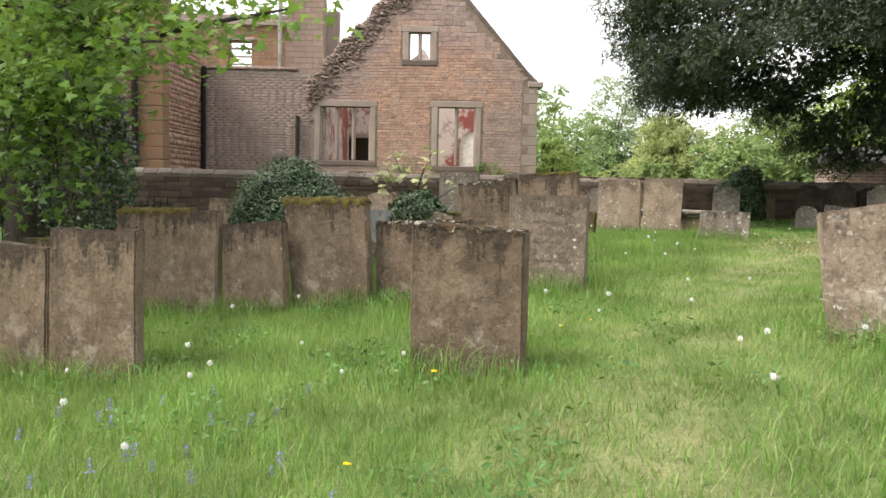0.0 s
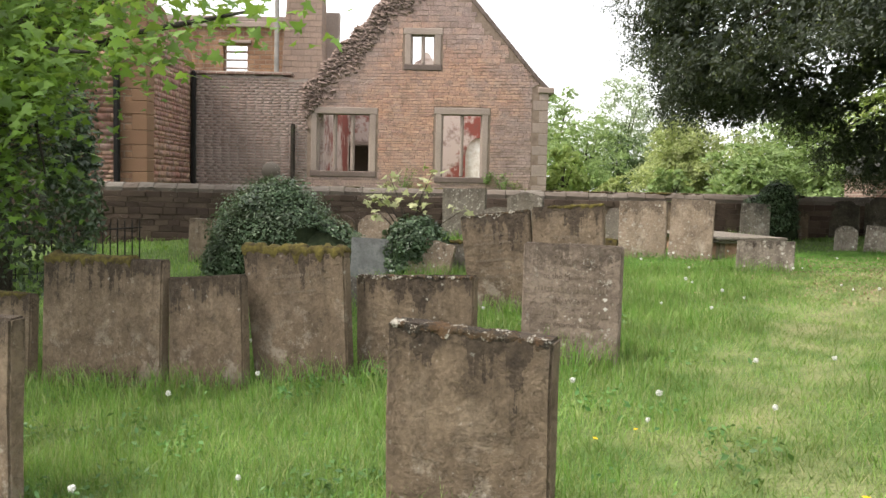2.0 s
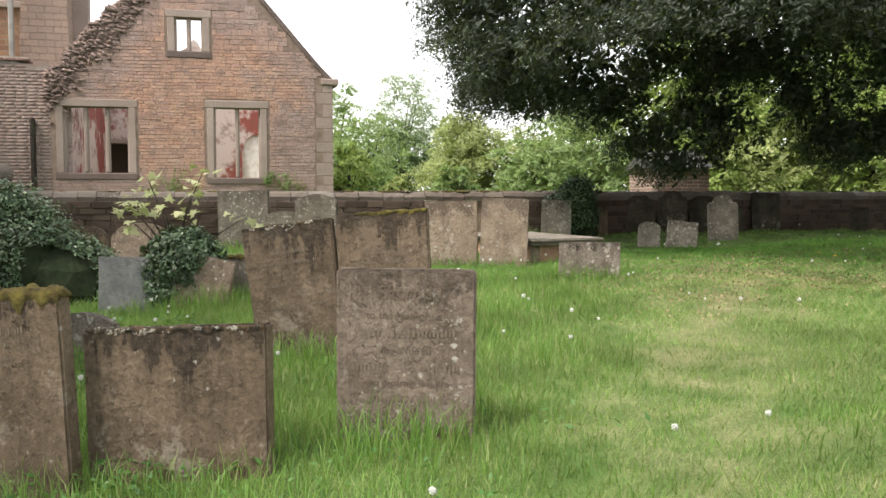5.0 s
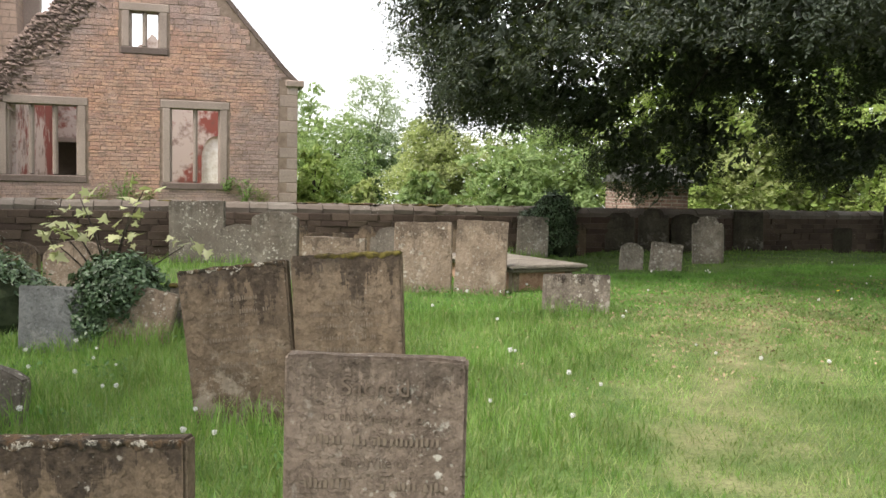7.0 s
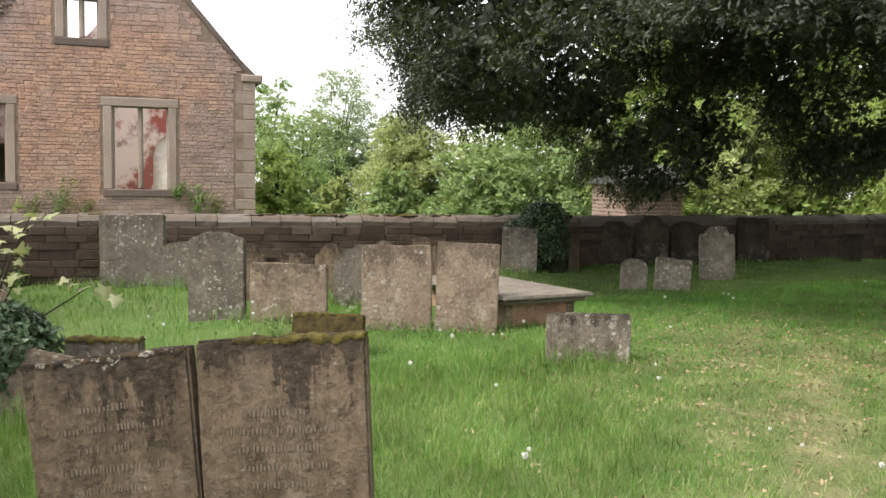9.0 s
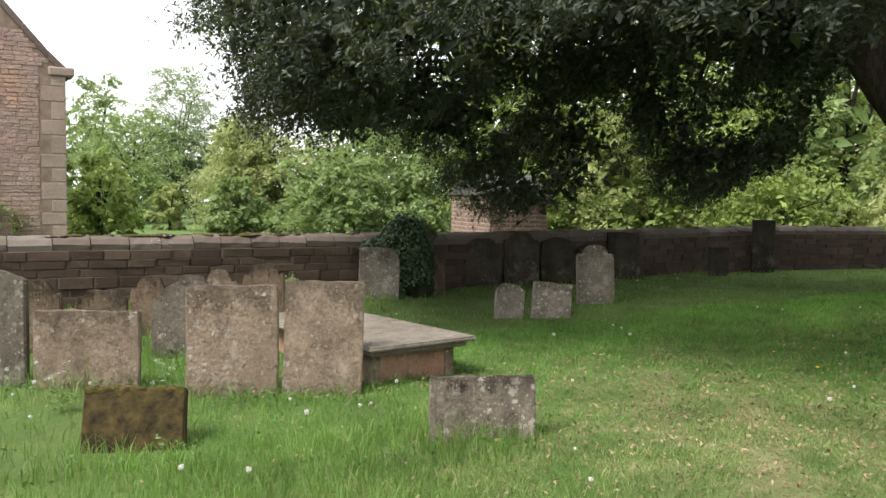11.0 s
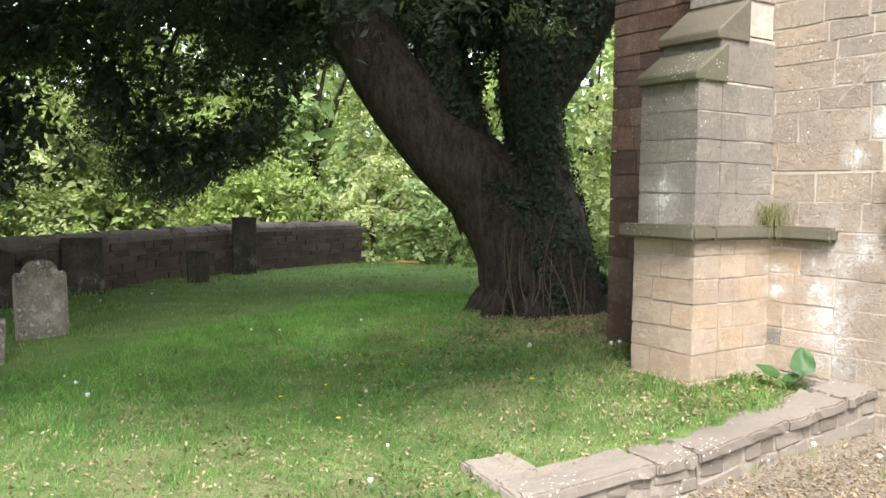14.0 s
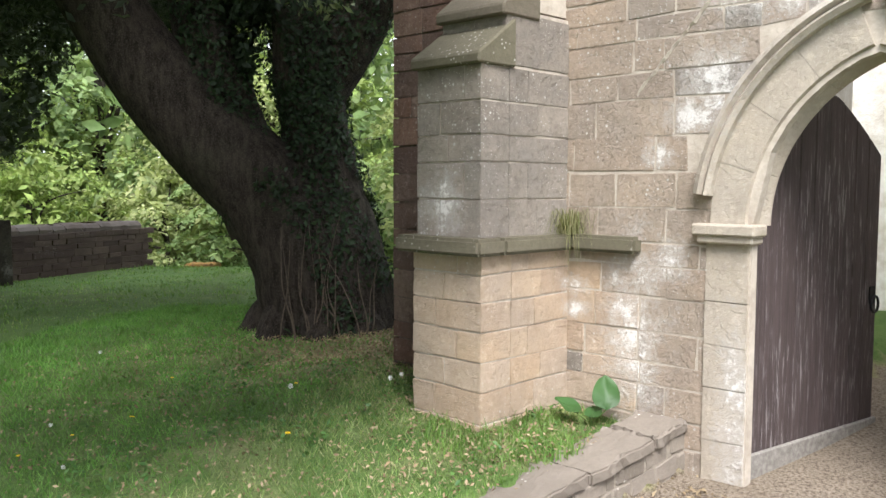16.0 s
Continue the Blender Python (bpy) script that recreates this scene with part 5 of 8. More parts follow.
def door_leaf():
    hinge = CM @ Vector((D0 - 0.06, 0.10, 1.425))
    ang = math.atan2(-0.60, 0.80)
    m = Matrix.Translation(hinge) @ Matrix.Rotation(ang, 4, "Z")
    d = thing("church_door", m, "dark weathered plank church door with pointed head, standing open", "door")
    w, top_at = 1.60, 0.94
    rng = random.Random(4)

    def head(x):
        if x < top_at:
            return 1.52 + 1.04 * math.sqrt(1 - ((1.5 * top_at - x) / (1.5 * top_at)) ** 2)
        return 2.50 - 0.40 * ((x - top_at) / (w - top_at)) ** 1.25

    n = 9
    for i in range(n):
        a, b = w * i / n + 0.003, w * (i + 1) / n - 0.003
        bm = bmesh.new()
        xs = [a + (b - a) * k / 4 for k in range(5)]
        fr = [bm.verts.new((x, 0, 0.0)) for x in xs] + [bm.verts.new((x, 0, head(x))) for x in reversed(xs)]
        f = bm.faces.new(fr)
        r = bmesh.ops.extrude_face_region(bm, geom=[f])
        for v in r["geom"]:
            if isinstance(v, bmesh.types.BMVert):
                v.co.y += 0.05
        dy = rng.uniform(-0.004, 0.004)
        for v in bm.verts:
            v.co.y += dy
        bmesh.ops.recalc_face_normals(bm, faces=bm.faces)
        bmesh.ops.bevel(bm, geom=[e for e in bm.edges if abs(e.verts[0].co.y - e.verts[1].co.y) < 1e-5 and abs(e.verts[0].co.x - e.verts[1].co.x) < 1e-5], offset=0.005, segments=1, affect="EDGES")
        part("plank", bm, M_DOOR, d)
    boxpart("bottom_rail", (0.0, w, -0.035, -0.004, 0.0, 0.17), M_DOORGREY, d, 0.008, "grey weathered bottom board")
    boxpart("edge_cover", (0.0, 0.05, -0.02, -0.004, 0.17, 1.75), M_DOOR, d, 0.006)
    ring = bmesh.new()
    vs, fs = tube([(1.52 + 0.05 * math.cos(a), -0.03, 1.02 + 0.06 * math.sin(a)) for a in np.linspace(0, 2 * math.pi, 17)], [0.010] * 17, 6)
    bv = [ring.verts.new(v) for v in vs]
    for f in fs:
        ring.faces.new([bv[k] for k in f])
    part("ring_handle", ring, M_IRON, d, "black iron ring handle")
    boxpart("handle_plate", (1.48, 1.56, -0.012, -0.004, 1.02, 1.15), M_IRON, d, 0.003)
    return d


church_door = door_leaf()


# ---- retaining kerb by the church path ----
def kerb_wall():
    k = thing("retaining_kerb", (0, 0, 0), "low retaining kerb of worn grey coping slabs on pale lichened rubble", "kerb", kind="structure")
    rng = random.Random(12)
    pts = [Vector(p) for p in KERB]
    segs = [(pts[0], pts[1]), (pts[1], pts[2]), (pts[2], pts[3])]
    tops = ((1.46, 1.44), (1.44, 1.54), (1.54, 1.78))
    for (a, b), (za, zb) in zip(segs, tops):
        ln = (b - a).length
        ang = math.degrees(math.atan2(b.y - a.y, b.x - a.x))
        rise = math.degrees(math.atan2(zb - za, ln))
        m0 = pose(a.x, a.y, za, 0, 0, ang) @ pose(0, 0, 0, 0, -rise, 0)
        boxpart("rubble_core", (0.0, ln, 0.012, 0.32, -0.75, -0.03), M_MORTAR_K, k, 0, m=m0)
        s = 0.0
        while s < ln - 0.05:
            w = min(rng.uniform(0.55, 1.0), ln - s)
            if ln - s - w < 0.3:
                w = ln - s
            bm = bmesh.new()
            box(bm, s + 0.004, s + w - 0.004, -0.03, 0.36, -0.085, 0.0)
            bmesh.ops.subdivide_edges(bm, edges=[e for e in bm.edges if e.calc_length() > 0.3], cuts=13, use_grid_fill=True)
            dz = rng.uniform(-0.012, 0.012)
            for v in bm.verts:
                q = noise.noise_vector(Vector((v.co.x * 5, v.co.y * 6, v.co.z * 4 + ln)))
                front = 1.0 if v.co.y < 0.0 else 0.35
                q2 = noise.noise_vector(v.co * 23)
                v.co += Vector((q.x * 0.010, q.y * 0.022 * front + q2.y * 0.006, q.z * 0.010 + q2.z * 0.006 + dz))
            bmesh.ops.bevel(bm, geom=[e for e in bm.edges if e.calc_face_angle(0) > 0.6], offset=0.014, segments=2, affect="EDGES")
            bm.transform(m0)
            part("coping", bm, M_KERB, k)
            s += w
        z = -0.085
        while z > -0.6:
            hh = rng.uniform(0.06, 0.14)
            s = -rng.random() * 0.1
            while s < ln:
                w = rng.uniform(0.09, 0.34)
                x0, x1 = max(0.0, s), min(ln, s + w)
                s += w
                if x1 - x0 < 0.05:
                    continue
                bm = bmesh.new()
                box(bm, x0 + 0.005, x1 - 0.005, 0.005, 0.2, z - hh + 0.005, z - 0.004)
                out_ = rng.uniform(-0.010, 0.006)
                for v in bm.verts:
                    v.co += Vector((rng.uniform(-0.018, 0.018), rng.uniform(-0.007, 0.007) + out_, rng.uniform(-0.016, 0.016)))
                bmesh.ops.bevel(bm, geom=bm.edges[:], offset=0.011, segments=1, affect="EDGES")
                bm.transform(m0)
                part("stone", bm, M_KERB, k)
            z -= hh
    return k


kerb = kerb_wall()


# ---- facing stones of the gable ----
def gable_facing():
    rng = random.Random(19)
    shapes = []
    for i in range(8):
        bm = bmesh.new()
        box(bm, -0.5, 0.5, 0.0, 1.0, -0.5, 0.5)
        for v in bm.verts:
            v.co += Vector((rng.uniform(-0.03, 0.03), rng.uniform(-0.08, 0.08) if v.co.y < 0.5 else 0, rng.uniform(-0.07, 0.07)))
        bmesh.ops.bevel(bm, geom=[e for e in bm.edges if max(v.co.y for v in e.verts) < 0.5], offset=0.06, segments=1, affect="EDGES")
        me = bpy.data.meshes.new("facing_stone")
        bm.to_mesh(me)
        bm.free()
        me.materials.append(M_FACE)
        shapes.append(me)
    holes = ((-4.20, -2.22, 2.75, 4.77), (-0.62, 1.0, 2.64, 4.81), (-1.54, -0.40, 5.82, 7.05))
    rest_v, rest_f, count = [], [], 0
    z = 1.6
    while z < G_TOP - 0.1:
        low = z < 6.3 + rng.uniform(-0.4, 0.4)
        h = rng.uniform(0.050, 0.098) if low else rng.uniform(0.12, 0.19)
        x = G_L + 0.01
        while x < G_R - 0.05:
            w = rng.uniform(0.11, 0.40) * (1.0 if low else 1.3)
            x0, x1 = x, min(x + w, G_R - 0.02)
            x += w
            for a, b, c, d in holes:
                if c < z + h / 2 < d:
                    if x0 < a < x1:
                        x1 = a
                    elif x0 < b < x1:
                        x0 = b
                    elif a <= x0 and x1 <= b:
                        x1 = x0
            if x1 - x0 < 0.05 or z + h > min(gable_top(x0), gable_top(x1)) - 0.02:
                continue
            if z < G_EAVE and x1 > G_R - 0.46:
                x1 = min(x1, G_R - 0.46)
                if x1 - x0 < 0.05:
                    continue
            wob = 0.012 * math.sin(x0 * 2.3 + z * 3)
            m = Matrix.Translation(((x0 + x1) / 2, FY - rng.uniform(0.006, 0.016), z + h / 2 + wob)) @ Matrix.Rotation(rng.uniform(-0.018, 0.018), 4, "Y") @ Matrix.Diagonal((x1 - x0 - 0.012, 0.05, h - 0.010, 1))
            if 2.6 < z < 4.6 and -2.3 < x0 < 2.4 and count < 300:
                ob = new("stone", rng.choice(shapes))
                ob.matrix_world = m
                ob.parent = hall
                count += 1
            else:
                me = rng.choice(shapes)
                k = len(rest_v)
                rest_v += [tuple(m @ v.co) for v in me.vertices]
                rest_f += [tuple(k + i for i in p.vertices) for p in me.polygons]
        z += h
    me = bpy.data.meshes.new("facing_stones")
    me.from_pydata(rest_v, [], rest_f)
    me.materials.append(M_FACE)
    ob = new("facing_stones", me)
    ob.parent = hall
    tagged(ob, kind="stuff")


# ---- headstones ----
def outline(style, w, h):
    """Half-width profile of a headstone from foot to crown, as (x, z) going round anticlockwise from the foot."""
    a = w / 2
    if style == "flat":
        right = [(a, h)]
    elif style == "round":
        right = [(a * math.cos(t), h - a * 0.55 + a * 0.55 * math.sin(t)) for t in np.linspace(0, math.pi / 2, 8)]
    elif style == "segment":
        right = [(a, h - 0.10)] + [(a * math.sin(t) / math.sin(0.7), h - 0.10 + 0.10 * (math.cos(t) - math.cos(0.7)) / (1 - math.cos(0.7))) for t in np.linspace(0.6, 0, 6)]
    elif style == "shoulder":
        right = [(a, h - 0.20), (a * 0.97, h - 0.15), (a * 0.82, h - 0.13), (a * 0.72, h - 0.16), (a * 0.64, h - 0.10), (a * 0.5, h - 0.035), (a * 0.25, h - 0.008), (0, h)]
    else:
        right = [(a, h - 0.12), (a * 0.9, h - 0.07), (a * 0.74, h - 0.09), (a * 0.62, h - 0.03), (a * 0.35, h), (0, h - 0.015)]
    left = [(-x, z) for x, z in reversed(right) if x > 1e-6]
    return right + left


def headstone(base, w, h, yaw, lean=0.0, side=0.0, taper=0.0, thick=0.10, style="flat", mat=None, label="", moss=None, seed=0, tilt=0.0, lines=None, top=None):
    """base: x, y on the ground. lean: degrees backwards. side: degrees it leans to its right. taper: metres wider at the top."""
    rng = random.Random(seed)
    x, y = base
    if top:
        h = (top - ground_z(x, y)) / math.cos(radians(lean))
    m = pose(x, y, ground_z(x, y), 0, 0, yaw) @ pose(0, 0, 0, 0, side, 0) @ pose(0, 0, 0, -lean, 0, 0)
    t = thing("headstone", m, label, "headstone", "churchyard headstones")
    ring = [(w / 2 - taper / 2, -0.3)] + outline(style, w, h) + [(-w / 2 + taper / 2, -0.3)]
    if tilt:
        ring = [(px_, pz + (tilt * px_ if pz > 0.1 else 0)) for px_, pz in ring]
    bm = bmesh.new()
    vs = [bm.verts.new((px_, -thick / 2, pz)) for px_, pz in ring]
    f = bm.faces.new(vs)
    r = bmesh.ops.extrude_face_region(bm, geom=[f])
    for v in r["geom"]:
        if isinstance(v, bmesh.types.BMVert):
            v.co.y += thick
    bmesh.ops.recalc_face_normals(bm, faces=bm.faces)
    bmesh.ops.bevel(bm, geom=bm.edges[:], offset=0.012, segments=2, affect="EDGES")
    bmesh.ops.triangulate(bm, faces=[f for f in bm.faces if len(f.verts) > 4])
    long_ = [e for e in bm.edges if e.calc_length() > 0.12]
    bmesh.ops.subdivide_edges(bm, edges=long_, cuts=5, use_grid_fill=True)
    for v in bm.verts:
        n = noise.noise_vector(v.co * 7 + Vector((seed * 3.1, 0, 0)))
        big = noise.noise_vector(v.co * 2.2 + Vector((seed * 1.7, 5, 0)))
        v.co += (n * 0.0045 + big * 0.006) * (0.35 if lines else 1.0)
        if v.co.z > h - 0.06:
            v.co.z += 0.012 * noise.noise(v.co * 14 + Vector((seed, 0, 0)))
    part("slab", bm, mat or M_STONE, t)
    if moss:
        mat_m, x0, x1, thick_m = moss
        bm = bmesh.new()
        n = 70
        rows = []
        for i in range(n + 1):
            px_ = x0 + (x1 - x0) * i / n
            zt = h + tilt * px_ - 0.006
            edge = 0.15 if i in (0, n) else 1.0
            e = edge * max(0.1, 0.62 + 0.9 * noise.noise((px_ * 11, seed * 2.0, 0)) + 0.35 * noise.noise((px_ * 37, seed * 2.0, 1)))
            drop = (0.065 if thick_m > 0.03 else 0.026) * edge * (0.25 + 1.6 * max(0.0, noise.noise((px_ * 15, seed, 3)) + 0.15))
            prof = ((-thick / 2 - 0.002, -drop - 0.008), (-thick / 2 - 0.010 * e, -drop * 0.5), (-thick / 2 - 0.004, thick_m * e * 0.5), (-thick / 4, thick_m * e), (0, thick_m * e * 1.05), (thick / 4, thick_m * e), (thick / 2 + 0.004, thick_m * e * 0.5), (thick / 2 + 0.008 * e, -drop * 0.4), (thick / 2 - 0.002, -drop))
            rows.append([bm.verts.new((px_ + rng.uniform(-0.002, 0.002), q[0] + rng.uniform(-0.003, 0.003), zt + q[1] + rng.uniform(-0.004, 0.004))) for q in prof])
        for a, b in zip(rows, rows[1:]):
            for k in range(8):
                bm.faces.new((a[k], b[k], b[k + 1], a[k + 1]))
        bm.faces.new(rows[0])
        bm.faces.new(rows[-1][::-1])
        bmesh.ops.recalc_face_normals(bm, faces=bm.faces)
        part("moss", bm, mat_m, t, "cushion of moss and lichen" , shade=True)
    for kind, text, zc, size in lines or ():
        if kind == "text":
            cu = bpy.data.curves.new("lettering", "FONT")
            cu.body, cu.size, cu.align_x, cu.extrude = text, size, "CENTER", 0.0005
            tmp = bpy.data.objects.new("lettering", cu)
            me = bpy.data.meshes.new_from_object(tmp)
            bpy.data.objects.remove(tmp)
            me.materials.append(M_CUT)
            ob = tagged(new("lettering", me), kind="stuff")
            ob.parent = t
            ob.matrix_local = pose(0, -thick / 2 - 0.0035, zc, 90, 0, 0)
        else:
            bm = bmesh.new()
            px_ = -text / 2
            while px_ < text / 2:
                ww = rng.uniform(0.28, 0.52) * size
                if rng.random() < 0.84:
                    box(bm, px_, px_ + ww * 0.5, -thick / 2 - 0.0035, -thick / 2 + 0.004, zc + rng.uniform(-0.002, 0.002), zc + size * rng.uniform(0.4, 0.75))
                px_ += ww
            tagged(part("worn_lettering", bm, M_CUT_W, t), kind="stuff")
    return t


BR = "brown weathered sandstone headstone with dark stained top, standing in long grass"
headstone((0.18, 5.11), 0.70, 0.80, -20, 1, -0.5, 0.02, 0.12, mat=M_STONE, seed=1, top=1.84, tilt=-0.05, moss=(M_CRUST, -0.34, 0.34, 0.018),
          label="short brown headstone with orange and white lichen along its tilted top")
headstone((-2.33, 5.84), 0.74, 0.97, -20, 2, -0.8, 0.0, 0.10, mat=M_STONE, seed=2, top=1.74, label="upright brown headstone with flaking foot beside another slab")
headstone((-3.12, 6.18), 0.82, 0.83, -20, 2, 0, 0.0, 0.10, mat=M_STONE, seed=3, top=1.61, tilt=-0.05, label=BR)
headstone((2.86, 5.22), 0.98, 0.86, -20, 3, -6, 0.05, 0.11, mat=M_STONE_W, seed=4, top=2.05, tilt=0.08, label="leaning brown headstone with frost-pitted face in tall grass")
headstone((-2.72, 8.52), 1.20, 0.98, -20, 3, -1, 0.0, 0.11, mat=M_STONE, seed=5, top=1.8, moss=(M_MOSS, -0.60, 0.30, 0.045), label="broad brown headstone with green moss on one shoulder")
headstone((-3.95, 9.0), 1.1, 0.70, -20, 2, 0, 0.0, 0.10, mat=M_STONE, seed=6, top=1.46, moss=(M_MOSS, -0.4, 0.5, 0.015), label=BR)
headstone((-1.76, 8.17), 0.68, 0.80, -20, 4, -4, 0.0, 0.10, mat=M_STONE, seed=7, top=1.71, label="low brown headstone leaning between two taller slabs")
headstone((-1.02, 8.10), 0.88, 1.03, -20, 5, -8, 0.10, 0.11, mat=M_STONE, seed=8, top=1.94, tilt=-0.12, moss=(M_MOSS, -0.45, 0.45, 0.058), label="tall leaning brown headstone capped with thick green moss",
          lines=(("bars", 0.5, 0.78, 0.04), ("bars", 0.36, 0.66, 0.03)))
headstone((-0.17, 7.99), 0.94, 0.70, -20, 3, -2.5, 0.02, 0.10, mat=M_STONE, seed=9, top=1.77, moss=(M_CRUST, -0.46, 0.46, 0.008), label="wide low brown headstone with black-stained top edge")
headstone((0.97, 8.09), 0.74, 0.93, -18, 1, 0.3, 0.01, 0.10, mat=M_STONE_G, seed=10, top=2.02, label="grey-brown inscribed headstone spotted with white lichen",
          lines=(("text", "Sacred", 0.745, 0.105), ("text", "to the Memory of", 0.64, 0.058), ("bars", 0.54, 0.545, 0.055), ("text", "the Wife of", 0.455, 0.058), ("bars", 0.56, 0.365, 0.055), ("text", "who departed this Life", 0.285, 0.05), ("bars", 0.42, 0.20, 0.045)))
headstone((0.60, 10.36), 0.73, 0.98, -20, 5, -8, 0.06, 0.10, mat=M_STONE, seed=11, top=2.19, moss=(M_CRUST, -0.36, 0.36, 0.008), label="leaning brown headstone with fan of black stain below its top",
          lines=tuple(("bars", 0.30 + 0.16 * (k % 2), 0.80 - 0.085 * k, 0.04) for k in range(6)))
headstone((1.24, 10.12), 0.72, 1.00, -20, 5, -4, 0.03, 0.10, mat=M_STONE, seed=12, top=2.28, moss=(M_MOSS, -0.2, 0.36, 0.018), label="brown inscribed headstone with mossy top and pale run-down stain",
          lines=tuple(("bars", 0.28 + 0.2 * ((k * 3) % 4) / 3, 0.76 - 0.075 * k, 0.04) for k in range(7)))
headstone((3.05, 15.40), 0.74, 0.93, -20, 1, 0, 0.0, 0.10, mat=M_STONE_W, seed=13, top=2.31, label="pale brown headstone spotted with white lichen, one of a pair")
headstone((3.74, 15.16), 0.66, 0.93, -20, 2, 1.5, 0.0, 0.10, mat=M_STONE_W, seed=14, top=2.345, label="pale brown headstone with flaking pink patches, one of a pair")
headstone((2.12, 14.33), 0.66, 0.40, -20, 12, 1, 0.0, 0.13, mat=M_MOSSY, seed=15, top=1.745, moss=(M_MOSS, -0.32, 0.32, 0.03), label="stub of a headstone covered in brown and green moss")
headstone((4.30, 13.46), 0.74, 0.42, -22, 6, 1.5, 0.0, 0.11, mat=M_STONE_M, seed=16, top=1.82, tilt=0.03, label="low broken grey headstone mottled with pale lichen")
headstone((1.99, 15.98), 0.84, 0.60, -20, 1, 0.5, 0.0, 0.09, mat=M_STONE_W, seed=17, top=2.08, label="wide low buff headstone with dark drip stains")
headstone((1.26, 16.4), 0.63, 0.98, -20, 1, 0, 0.0, 0.10, "segment", mat=M_STONE_D, seed=18, top=2.41, label="grey headstone mottled all over with lichen and black moss")
headstone((7.50, 18.2), 0.40, 0.47, -12, 3, 3, 0.0, 0.10, "round", mat=M_STONE_P, seed=19, top=1.9, label="small round-topped grey headstone leaning in short grass")
headstone((8.07, 18.04), 0.55, 0.38, -20, 10, 6, 0.0, 0.09, mat=M_STONE_P, seed=20, top=1.9, label="low plain brown headstone sunk in the turf")
headstone((9.28, 18.61), 0.56, 0.78, -20, 4, -1, 0.0, 0.10, "shoulder", mat=M_STONE_P, seed=21, top=2.38, label="shouldered dark headstone spotted with pale lichen")
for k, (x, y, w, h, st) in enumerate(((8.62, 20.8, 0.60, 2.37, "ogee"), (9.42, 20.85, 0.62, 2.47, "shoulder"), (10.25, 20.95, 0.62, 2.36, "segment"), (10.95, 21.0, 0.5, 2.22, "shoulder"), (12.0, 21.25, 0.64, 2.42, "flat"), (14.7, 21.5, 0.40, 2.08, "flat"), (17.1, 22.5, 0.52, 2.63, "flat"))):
    headstone((x, y), w, 1.0, -18 if k < 5 else -30, 7 if k < 5 else 1, 0, 0.0, 0.09, st, M_STONE_S, seed=30 + k, top=h, label="brown headstone in shade-darkened colour leaning back against the boundary wall" if k < 5 else "plain upright stone post in the shade by the wall")
for k, (x, y, w, h, st, mt) in enumerate(((0.26, 19.9, 0.96, 2.47, "flat", M_STONE_D), (1.66, 17.6, 0.52, 2.20, "shoulder", M_STONE), (2.28, 17.7, 0.50, 2.07, "ogee", M_STONE), (2.86, 18.2, 0.42, 2.15, "shoulder", M_STONE), (3.30, 18.2, 0.42, 2.14, "ogee", M_STONE_D), (3.68, 18.6, 0.42, 2.16, "shoulder", M_STONE_W), (4.25, 18.6, 0.50, 2.22, "shoulder", M_STONE), (2.90, 17.0, 0.46, 2.17, "shoulder", M_STONE_D), (6.45, 20.2, 0.60, 2.28, "flat", M_STONE_P), (7.40, 20.4, 0.52, 2.2, "round", M_STONE), (0.95, 19.6, 0.7, 2.1, "segment", M_STONE_D))):
    headstone((x, y), w, 1.0, -20, 3, (k % 3 - 1) * 1.5, 0.0, 0.10, st, mt, seed=50 + k, top=h, label=("tall grey headstone mottled with lichen beside the wall", "weathered curved-top headstone near the boundary wall")[0 if k == 0 else 1])
headstone((-1.05, 13.45), 0.62, 0.62, -15, 3, 1, 0.0, 0.08, "flat", M_SLATE, seed=61, label="plain blue-grey headstone beside ivy")
headstone((-1.15, 16.0), 0.80, 0.80, -15, 2, 0, 0.0, 0.10, "round", M_STONE_W, seed=62, label="pale rounded headstone behind the sapling")
headstone((-1.95, 16.6), 0.6, 0.8, -15, 2, 0, 0.0, 0.10, "round", M_STONE, seed=65, label="weathered round-topped brown headstone near ivy")
headstone((-0.30, 13.25), 0.62, 0.55, -15, 4, 12, 0.0, 0.10, "flat", M_STONE_W, seed=63, label="tilted buff headstone half hidden by ivy")
headstone((-4.45, 17.2), 0.62, 0.78, -15, 2, 0, 0.0, 0.10, "flat", M_STONE_W, seed=64, label="pale plain headstone beside the ivy mound")
headstone((-1.15, 11.2), 0.6, 0.42, -15, 3, 0, 0.0, 0.14, "segment", M_STONE_D, seed=66, label="short dark broken headstone in grass")
headstone((0.26, 13.8), 0.60, 0.45, -20, 3, 0, 0.0, 0.13, "flat", M_STONE_D, seed=67, moss=(M_MOSS, -0.3, 0.3, 0.03), label="low mossy headstone stub behind taller slabs")


